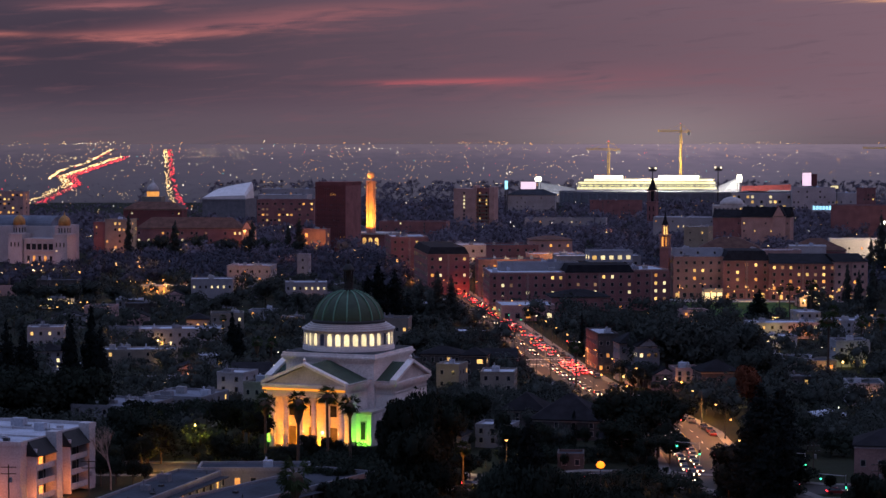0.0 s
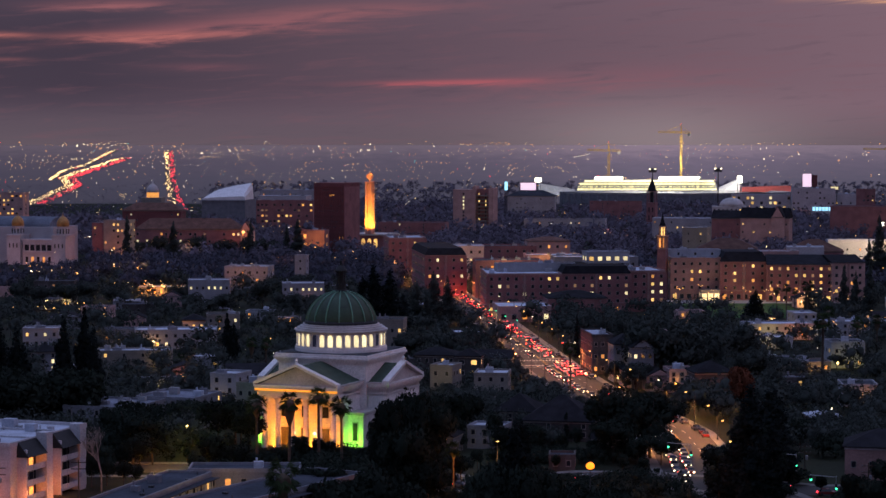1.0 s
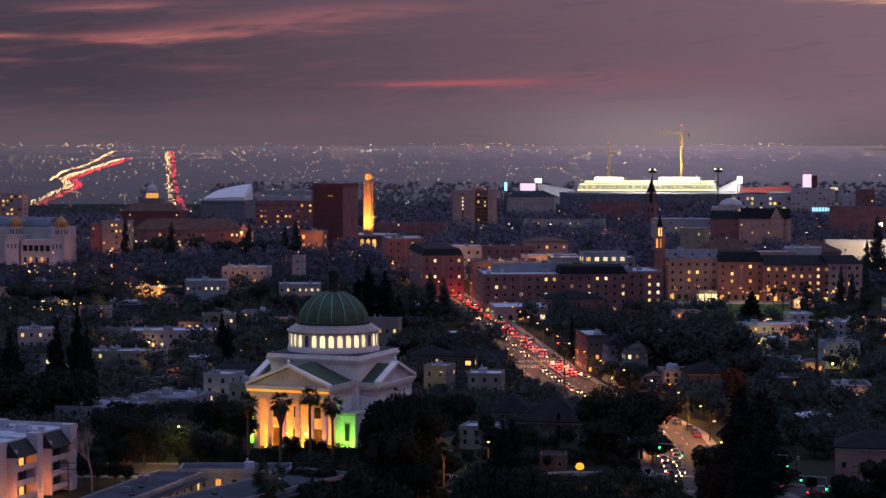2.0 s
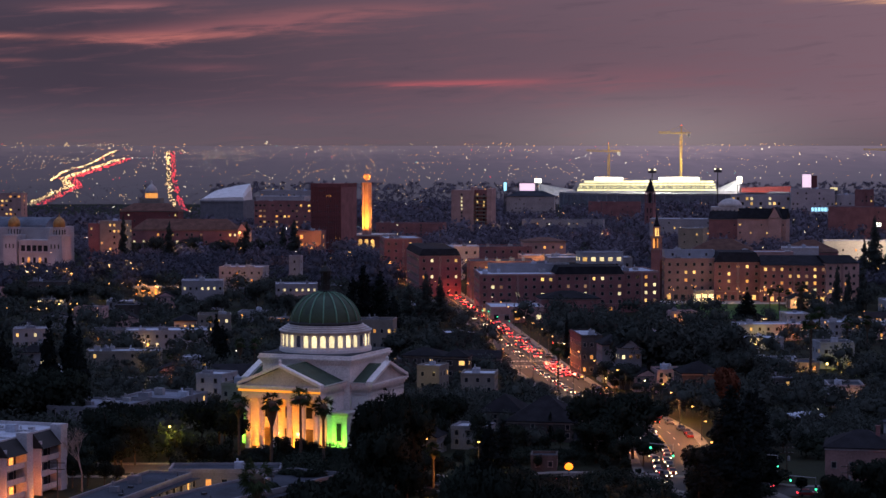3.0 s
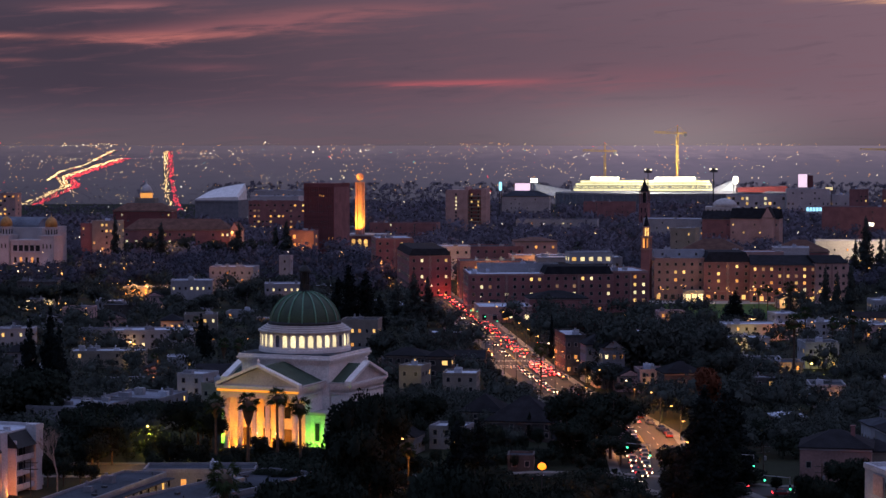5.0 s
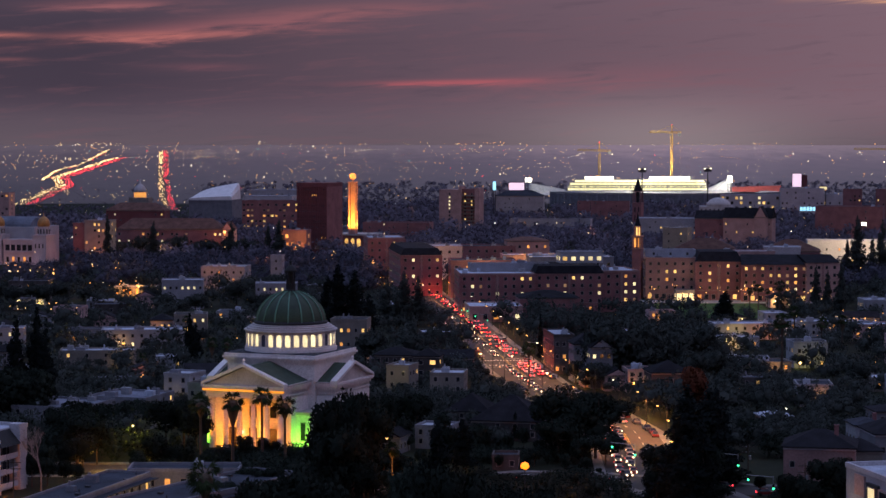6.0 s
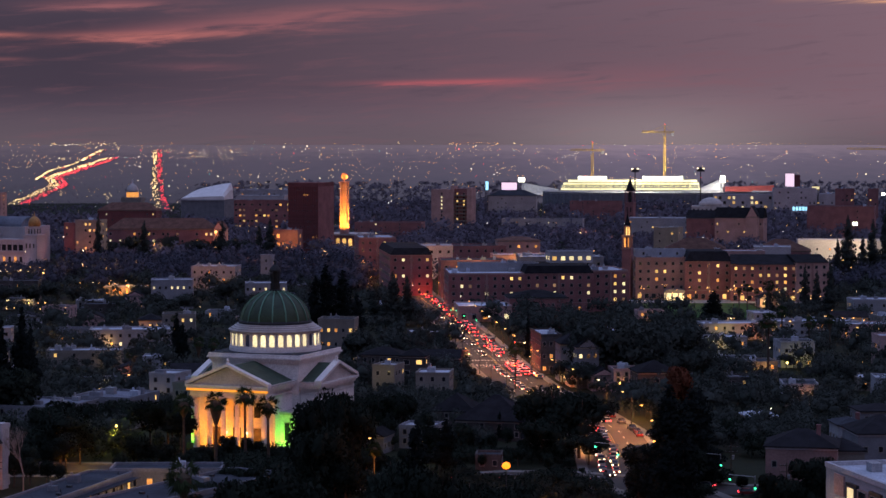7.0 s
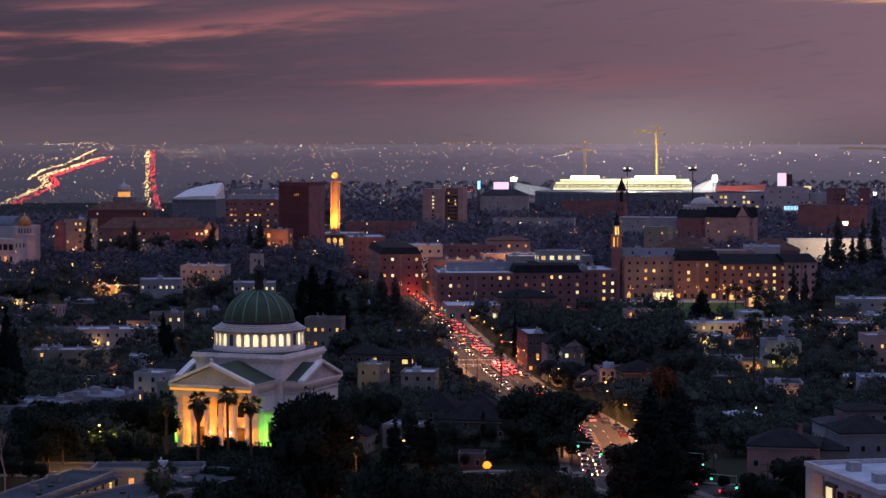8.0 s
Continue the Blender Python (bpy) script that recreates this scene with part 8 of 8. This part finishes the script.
def parked_proto(i):
    if i not in PARKED:
        src = CARS[i]
        ob = thing("car", "%s saloon car parked dark at the kerb" % ("white", "silver", "black", "dark grey", "red")[i], "car", 0, -740, 0, 0, "cars on the streets")
        for c in src.children:
            if c.name.split(".")[0] in ("body", "glasshouse", "wheel"):
                k = new(c.name.split(".")[0], c.data)
                k.parent = ob
        PARKED[i] = ob
        FRESH.append(ob)
    return PARKED[i]


def drive_parked(s, off, away):
    x, y, dx, dy = along(AVENUE, s)
    yaw = math.degrees(math.atan2(-dx, dy)) + (180 if away else 0)
    put(parked_proto(CQ.randrange(5)), pose(x + dy * off, y - dx * off, land(y) + 0.07, 0, 0, yaw))


traffic()
for left in list(FRESH):
    drive(CROSS, 300 + 9 * FRESH.index(left), -5.0, False)


def street_lamp(bulb, label):
    ob = thing("street_lamp", label, "street lamp", 0, -800, 0, 0, "street lamps")
    part("pole", lathe(B(), [(0.22, 0), (0.2, 0.5), (0.12, 0.7), (0.08, 8.6), (0.0, 8.7)], 8), M_POLE, ob)
    bm = tube(B(), (0, 0, 8.3), (0.9, 0, 8.9), 0.06)
    tube(bm, (0.9, 0, 8.9), (2.2, 0, 9.0), 0.06)
    part("arm", bm, M_POLE, ob)
    h = part("lamp_head", hull(B(), [(2.0, -0.18, 8.88), (2.9, -0.18, 8.88), (2.9, 0.18, 8.88), (2.0, 0.18, 8.88)], [(2.0, -0.1, 9.08), (2.7, -0.1, 9.08), (2.7, 0.1, 9.08), (2.0, 0.1, 9.08)]), M_POLE, ob)
    part("lens", lathe(B(), [(0.0, 8.58), (0.22, 8.64), (0.32, 8.8), (0.30, 8.88)], 10, 2.45, 0), bulb, h, "glowing lamp lens")
    return ob


LAMP_A, LAMP_W = street_lamp(L_BULB, "tall street lamp with a glowing orange lens"), street_lamp(L_BULB_W, "tall street lamp with a glowing pale lens")
FRESH += [LAMP_A, LAMP_W]
for i in range(24):
    s = 150 + 33 * i
    for side in (-1, 1):
        x, y, dx, dy = along(AVENUE, s + (0 if side > 0 else 15))
        yaw = math.degrees(math.atan2(-dx, dy)) + (180 if side > 0 else 0)
        px_, py_ = x + dy * 10.0 * side, y - dx * 10.0 * side
        put(LAMP_A if (i + side) % 4 else LAMP_W, pose(px_, py_, land(y) + 0.2, 0, 0, yaw))
        if y < 1500:
            lamp("street_light", "SPOT", Matrix.Translation((x + dy * 7.4 * side, y - dx * 7.4 * side, land(y) + 8.4)), 19000 if y < 640 else 10500 if y < 900 else 8500, (1.0, 0.36, 0.09), 0.3, 150)
for s in (250, 330, 345, 405, 432, 446, 470):
    x, y, dx, dy = along(CROSS, s)
    put(LAMP_A, pose(x, y + 9.8, land(y) + 0.2, 0, 0, -90))
    lamp("street_light", "SPOT", Matrix.Translation((x, y + 7.2, land(y) + 8.4)), 4200, (1.0, 0.46, 0.14), 0.3, 140)


def signal(lens, label):
    ob = thing("traffic_signal", label, "traffic light", 0, -830, 0, 0, "traffic lights")
    part("post", lathe(B(), [(0.16, 0), (0.1, 0.4), (0.08, 5.6), (0.0, 5.7)], 8), M_METAL, ob)
    part("mast_arm", tube(B(), (0, 0, 5.4), (-5.5, 0, 5.9), 0.07), M_METAL, ob)
    for x, z in ((0.0, 3.4), (-5.3, 5.3)):
        h = part("signal_head", box(B(), x - 0.2, x + 0.2, -0.3, 0.05, z - 0.6, z + 0.6), M_POLE, ob)
        for k in range(3):
            bm = lathe(B(), [(0.0, 0.06), (0.18, 0.05), (0.22, 0.0)], 10)
            bmesh.ops.rotate(bm, verts=bm.verts[:], cent=(0, 0, 0), matrix=Matrix.Rotation(math.pi / 2, 3, "X"))
            bmesh.ops.translate(bm, verts=bm.verts[:], vec=(x, -0.31, z + 0.38 * (1 - k)))
            on = (lens is L_GREEN and k == 2) or (lens is L_RED and k == 0)
            if on:
                bmesh.ops.scale(bm, vec=(1.1, 1.1, 1.1), space=Matrix.Translation((-x, 0.31, -z - 0.38 * (1 - k))), verts=bm.verts[:])
            part("signal_lens", bm, lens if on else M_GLASS, h)
    return ob


SIG_G, SIG_R = signal(L_GREEN, "traffic light on a mast showing green"), signal(L_RED, "traffic light on a mast showing red")
FRESH += [SIG_G, SIG_R]
for p, x, y in ((SIG_G, 30.64, 985), (SIG_G, 22.96, 1015), (SIG_G, 33.7, 950), (SIG_R, 50.63, 800), (SIG_G, 59.73, 510), (SIG_G, 84.12, 457), (SIG_G, 81.37, 492), (SIG_R, 37.02, 795)):
    put(p, pose(x, y, land(y) + 0.15, 0, 0, 0))


def globe_lamp():
    """The orange globe that glares over the tree tops."""
    x, y = 31.6, 439
    ob = thing("globe_street_lamp", "street lamp with a glaring orange globe", "street lamp", x, y, land(y), 0)
    z = 16.5 - land(y)
    part("pole", lathe(B(), [(0.2, -0.5), (0.12, 0.7), (0.08, z - 0.5)], 8), M_POLE, ob)
    part("collar", lathe(B(), [(0.25, z - 0.75), (0.4, z - 0.5), (0.3, z - 0.45)], 10), M_POLE, ob)
    part("globe", lathe(B(), [(0.0, z - 0.75), (0.65, z - 0.4), (0.9, z), (0.65, z + 0.62), (0.0, z + 0.9)], 16, smooth=True), L_ORANGE, ob, "glowing orange glass globe").visible_shadow = False
    lamp("globe_light", "POINT", Matrix.Translation((x, y, land(y) + z)), 14000, (1.0, 0.20, 0.02), 0.3)


globe_lamp()


def utility_pole(x, y, top):
    ob = thing("utility_pole", "dark wooden utility pole with crossarms and cables", "utility pole", x, y, land(y), 0, "utility poles")
    h = top - land(y)
    part("pole", tube(B(), (0, 0, -0.5), (0, 0, h), 0.17, 0.11, 8), M_BARK, ob)
    for z in (h - 0.6, h - 1.9):
        part("crossarm", box(B(), -1.5, 1.5, -0.08, 0.08, z - 0.08, z + 0.08), M_BARK, ob)
        for k in range(4):
            part("insulator", lathe(B(), [(0.05, z + 0.08), (0.07, z + 0.2), (0.0, z + 0.25)], 6, -1.3 + 0.87 * k, 0), M_METAL, ob)
    part("transformer", lathe(B(), [(0.0, h - 3.6), (0.3, h - 3.55), (0.3, h - 2.6), (0.0, h - 2.5)], 10, 0.42, 0), M_METAL, ob)


utility_pole(-85.34, 430, 18.07)
utility_pole(-71.19, 440, 17.72)
utility_pole(-13.41, 620, 17.44)
utility_pole(89.91, 452, 15.27)
utility_pole(85.43, 505, 11.77)
# orange lamps at the foot of the campus halls
for x, y, z, p, c in ((-56.88, 1420, 9, 22000, SODIUM), (-27.59, 1310, 9, 30000, (1.0, 0.3, 0.08)), (-14.01, 1240, 8, 26000, (1.0, 0.25, 0.07)), (9.03, 1255, 26, 12000, SODIUM), (34.98, 1125, 24, 6000, WARM), (60.93, 1180, 24, 9000, SODIUM), (-87.69, 1525, 8, 9000, SODIUM), (-126.69, 1500, 8, 9000, (1.0, 0.30, 0.10)), (-215.92, 1440, 6, 5500, (1.0, 0.26, 0.12)), (-110.34, 1180, 9, 1200, (1.0, 0.30, 0.06)), (-147.94, 1138, 7, 12000, (1.0, 0.36, 0.08)), (-138.83, 1140, 7, 8000, (1.0, 0.36, 0.08)), (145.06, 880, 5, 1500, (1.0, 0.26, 0.05)), (132.92, 879, 5.5, 900, (1.0, 0.66, 0.18)), (137.73, 757, 5, 700, (1.0, 0.80, 0.15)), (142.6, 757, 5, 400, (1.0, 0.80, 0.15)), (-119.86, 795, 8, 5000, (1.0, 0.36, 0.07)), (-80.92, 700, 7, 1500, (1.0, 0.22, 0.04)), (76.2, 646, 6.5, 1300, (1.0, 0.22, 0.05))):
    lamp("yard_light", "POINT", Matrix.Translation((x, y, z)), p, c, 0.3)
# warm pools of light round the campus and in yards
for x, y, z, p, c in ((-153.67, 1120, 10, 9000, SODIUM), (-137.62, 1130, 10, 9000, SODIUM), (-228.27, 1290, 5, 4000, SODIUM), (-208.42, 1280, 10, 12000, SODIUM), (-177.44, 1270, 10, 14000, SODIUM), (125.49, 1103, 4, 1200, SODIUM), (151.5, 1104, 4, 1200, SODIUM), (172.53, 1092, 4, 1500, SODIUM), (186.87, 1060, 5, 1500, SODIUM), (117.2, 1095, 4, 900, SODIUM), (139.0, 1106, 3.5, 1600, WARM), (163.0, 1098, 4, 700, SODIUM)):
    lamp("yard_light", "POINT", Matrix.Translation((x, y, z)), p, c, 0.3)
for x, y, z, p, c in ((-58.71, 527, 12, 3500, (1.0, 0.85, 0.10)), (-47.66, 522, 8, 900, (1.0, 0.7, 0.15)), (-62.0, 503, 9, 5500, (1.0, 0.40, 0.07)), (84.06, 630, 9, 2200, (1.0, 0.45, 0.12)), (151.82, 900, 6, 5000, SODIUM), (182.57, 915, 6, 6000, SODIUM), (71.98, 606, 6, 600, SODIUM), (-125.88, 838, 6, 2500, SODIUM), (2.06, 500, 8, 1500, SODIUM), (6.2, 463, 11.5, 1300, (1.0, 0.40, 0.06)), (8.18, 520, 11, 500, (1.0, 0.8, 0.2)), (-1.2, 645.5, 12.5, 320, (1.0, 0.72, 0.22))):
    lamp("yard_light", "POINT", Matrix.Translation((x, y, z)), p, c, 0.25)
CAMPUS_LAMPS = random.Random(63)
for k in range(24):
    y = 1260 + 1150 * k / 23
    x = (-0.19 + 0.41 * ((k * 7) % 24) / 23) * y
    lamp("campus_street_light", "POINT", Matrix.Translation((x, y, 13 + CAMPUS_LAMPS.uniform(0, 4))), 5200 * (y / 1400) ** 1.5, CAMPUS_LAMPS.choice((SODIUM, (1.0, 0.30, 0.12), (1.0, 0.36, 0.18))), 0.4)
lamp("field_floodlight", "SPOT", look((262.6, 1312, 29), (256.59, 1340, 15)), 75000, (1.0, 0.74, 0.46), 0.6, 120)
# red pools of brake light on the crowded lanes
for s, o, p in ((368, 4.0, 900), (384, 4.2, 1100), (398, 4.0, 900), (375, 3.0, 1500), (392, 3.0, 1500), (560, 4.0, 1600), (620, 4.0, 1600), (690, 4.0, 1500), (770, 3.0, 1500), (850, 3.0, 1600)):
    x, y, dx, dy = along(AVENUE, s)
    lamp("brake_glow", "POINT", Matrix.Translation((x + dy * o, y - dx * o, land(y) + 2.2)), p, (1.0, 0.09, 0.05), 0.6)


def field_light(x, y, z):
    ob = thing("floodlight_mast", "mast with a glaring white floodlight", "floodlight", x, y, 0, 0)
    part("mast", tube(B(), (0, 0, -0.5), (0, 0, z), 0.35, 0.2, 8), M_POLE, ob)
    part("lamp_frame", box(B(), -2.0, 2.0, 0.0, 0.5, z - 1.4, z + 1.4), M_METAL, ob)
    for sx in (-0.95, 0.95):
        for sz in (-0.65, 0.65):
            part("lamp", lathe(B(), [(0.0, z + sz - 0.55), (0.6, z + sz - 0.3), (0.6, z + sz + 0.3), (0.0, z + sz + 0.55)], 10, sx, -0.4), L_FLOOD, ob, "glaring floodlight")


field_light(307.82, 1540, 22.8)
field_light(427.88, 2040, 31.08)


# ---- the lit plain: roads and lamps to the horizon ----
def sparks(name, label, category, spots, m):
    """Many tiny round lamps: x, y, z, radius."""
    S, k = np.array(spots), len(GEM_V)
    v = (S[:, None, :3] + GEM_V[None] * S[:, None, 3:]).reshape(-1, 3)
    f = (GEM_F[None] + k * np.arange(len(S))[:, None, None]).reshape(-1, 3)
    me = bpy.data.meshes.new(name)
    me.from_pydata(v.tolist(), [], f.tolist())
    me.materials.append(m)
    return tagged(new(name, me), label, category, kind="stuff")


def plain_lights():
    q = random.Random(77)
    sets = {"warm": [], "amber": [], "white": [], "red": [], "teal": []}
    for _ in range(1750):
        y = 2750 + 2130 * q.random() ** 0.75
        x = q.uniform(-0.235, 0.265) * y
        k = "warm" if q.random() < 0.38 else "amber" if q.random() < 0.6 else "white" if q.random() < 0.6 else "red" if q.random() < 0.7 else "teal"
        dens = noise.noise(Vector((x * 0.004, y * 0.004, 0)))
        if dens < -0.12 and q.random() < 0.8 or x / y > 0.12 and q.random() < 0.45:
            continue
        sets[k].append((x, y, land(y) + q.uniform(3, 9), q.choice((0.24, 0.30, 0.34, 0.42, 0.62)) * y / 4000))
    # lamps strung along the cross streets of the plain
    for _ in range(95):
        y0 = 2800 + 2050 * q.random() ** 0.8
        x0, n = q.uniform(-0.22, 0.16) * y0, q.randrange(4, 15)
        dx, dy = q.choice(((13, 1.5), (17, -2), (9, 3), (5, 22), (-4, 26)))
        k = q.choice(("warm", "warm", "amber", "amber", "white"))
        for i in range(n):
            if q.random() < 0.75:
                x, y = x0 + dx * i + q.uniform(-3, 3), min(4880, y0 + dy * i + q.uniform(-4, 4))
                sets[k].append((x, y, land(y) + q.uniform(4, 8), q.choice((0.28, 0.34, 0.42, 0.6)) * y / 4000))
    for _ in range(520):
        y = q.uniform(1200, 2700)
        x = q.uniform(-0.23, 0.25) * y
        if clear(x, y, 0):
            sets[q.choice(("warm", "amber", "amber", "white"))].append((x, y, q.uniform(4, 12), q.uniform(0.16, 0.36)))
    for _ in range(240):
        y = q.uniform(620, 1200)
        x = q.uniform(-0.22, 0.25) * y
        if clear(x, y, 0):
            sets[q.choice(("warm", "amber", "amber", "white"))].append((x, y, q.uniform(3, 6), q.uniform(0.09, 0.20)))
    for px_x, y, z, r, k in ((-56.88, 1420, 9, 1.0, "amber"), (-27.59, 1310, 9, 1.0, "amber"), (-54.5, 1415, 5, 0.7, "amber"), (-7.88, 1180, 6, 0.8, "red"), (-11.1, 1200, 7, 0.8, "amber"), (-134.71, 1495, 19, 1.1, "amber"), (-195.22, 1180, 10, 0.7, "amber"), (-59.71, 528, 13, 0.28, "warm"), (-70.81, 600, 9, 0.3, "teal"), (-80.92, 697, 7, 0.55, "amber"), (137.73, 756, 5, 0.5, "warm"), (82.1, 560, 12, 0.35, "amber")):
        sets[k].append((px_x, y, z, r))
    for cx, cy, sx, sy, n in ((-154.94, 1140, 24, 16, 9), (-138.22, 1135, 14, 10, 6), (-188.51, 1290, 26, 14, 26), (-225.03, 1290, 30, 14, 14), (-179.67, 1000, 22, 20, 12), (181.42, 1060, 30, 12, 20), (172.22, 905, 22, 12, 20), (-55.36, 1400, 10, 40, 22), (-12.02, 1200, 6, 40, 26), (5.18, 1300, 30, 20, 12), (126, 1103, 20, 3, 10), (156, 1100, 26, 3, 12), (184, 1088, 22, 4, 12), (104, 1060, 10, 8, 6)):
        for _ in range(n):
            sets[q.choice(("amber", "amber", "amber", "warm"))].append((cx + q.gauss(0, sx / 2), cy + q.gauss(0, sy / 2), q.uniform(4.5, 9), q.uniform(0.14, 0.32)))
    for k, m, c in (("warm", L_FAR_W, "yellowish"), ("amber", L_FAR_A, "amber"), ("white", L_HEAD, "white"), ("red", L_TAIL, "red"), ("teal", L_TEAL, "green and teal")):
        sparks("distant_lamps", "tiny %s lamps scattered over the distant town" % c, "lamps", sets[k], m)


plain_lights()


def far_road(name, label, line, half, n, red_side, seed, size=0.6, mix=0.5):
    """A far road crowded with head and tail lights."""
    line = [(x + 9 * (y - 2600) / 2000, y) for x, y in line]
    q = random.Random(seed)
    bm, prev = B(), None
    pts = []
    for (x0, y0), (x1, y1) in zip(line, line[1:]):
        for i in range(12):
            pts.append((x0 + (x1 - x0) * i / 12, y0 + (y1 - y0) * i / 12))
    pts.append(line[-1])
    for i, (x, y) in enumerate(pts):
        x1, y1 = pts[min(i + 1, len(pts) - 1)]
        x0, y0 = pts[max(i - 1, 0)]
        n_ = math.hypot(x1 - x0, y1 - y0)
        ox, oy = (y1 - y0) / n_ * half, -(x1 - x0) / n_ * half
        ring = [bm.verts.new((x - ox, y - oy, land(y - oy) + 0.5)), bm.verts.new((x + ox, y + oy, land(y + oy) + 0.5))]
        if prev:
            bm.faces.new((prev[0], prev[1], ring[1], ring[0]))
        prev = ring
    tagged(link(name, bm, M_ASPHALT), label, "road", kind="structure")
    heads, tails = [], []
    for _ in range(n):
        i = q.randrange(len(pts) - 1)
        t = q.random()
        x, y = pts[i][0] + (pts[i + 1][0] - pts[i][0]) * t, pts[i][1] + (pts[i + 1][1] - pts[i][1]) * t
        n_ = math.hypot(pts[i + 1][0] - pts[i][0], pts[i + 1][1] - pts[i][1])
        ox, oy = (pts[i + 1][1] - pts[i][1]) / n_, -(pts[i + 1][0] - pts[i][0]) / n_
        red = q.random() < mix
        o = q.uniform(0.1, 0.95) * half * (red_side if red else -red_side)
        (tails if red else heads).append((x + ox * o, y + oy * o, land(y + oy * o) + 1.6, size * q.choice((0.55, 0.7, 0.9, 1.2, 1.7)) * y / 4000))
    sparks("headlights", "stream of yellow-white headlights on the distant " + name.split("_")[1], "car lights", heads, L_STREAM)
    sparks("taillights", "stream of red taillights on the distant " + name.split("_")[1], "car lights", tails, L_TAIL)


far_road("road_freeway", "distant winding freeway full of traffic", [(-511.4, 2735.2), (-554.39, 3138.1), (-573.19, 3398), (-626.46, 3637), (-634.17, 3842.4), (-635.82, 4074.4), (-636.13, 4340.8)], 15, 820, 1, 3, 0.44, 0.45)
far_road("road_interchange", "distant freeway ramps full of traffic", [(-641.73, 3581.6), (-672.25, 3880.4), (-668.36, 4114.2), (-687.32, 4383.7), (-702.48, 4656.1)], 7, 200, 1, 4, 0.48, 0.1)
far_road("road_boulevard_far", "distant straight boulevard full of traffic", [(-299.96, 2520.3), (-378.42, 3081), (-443.42, 3544.8), (-518.67, 4114.2), (-587.35, 4632.2)], 9, 330, 1, 5, 0.46, 0.48)
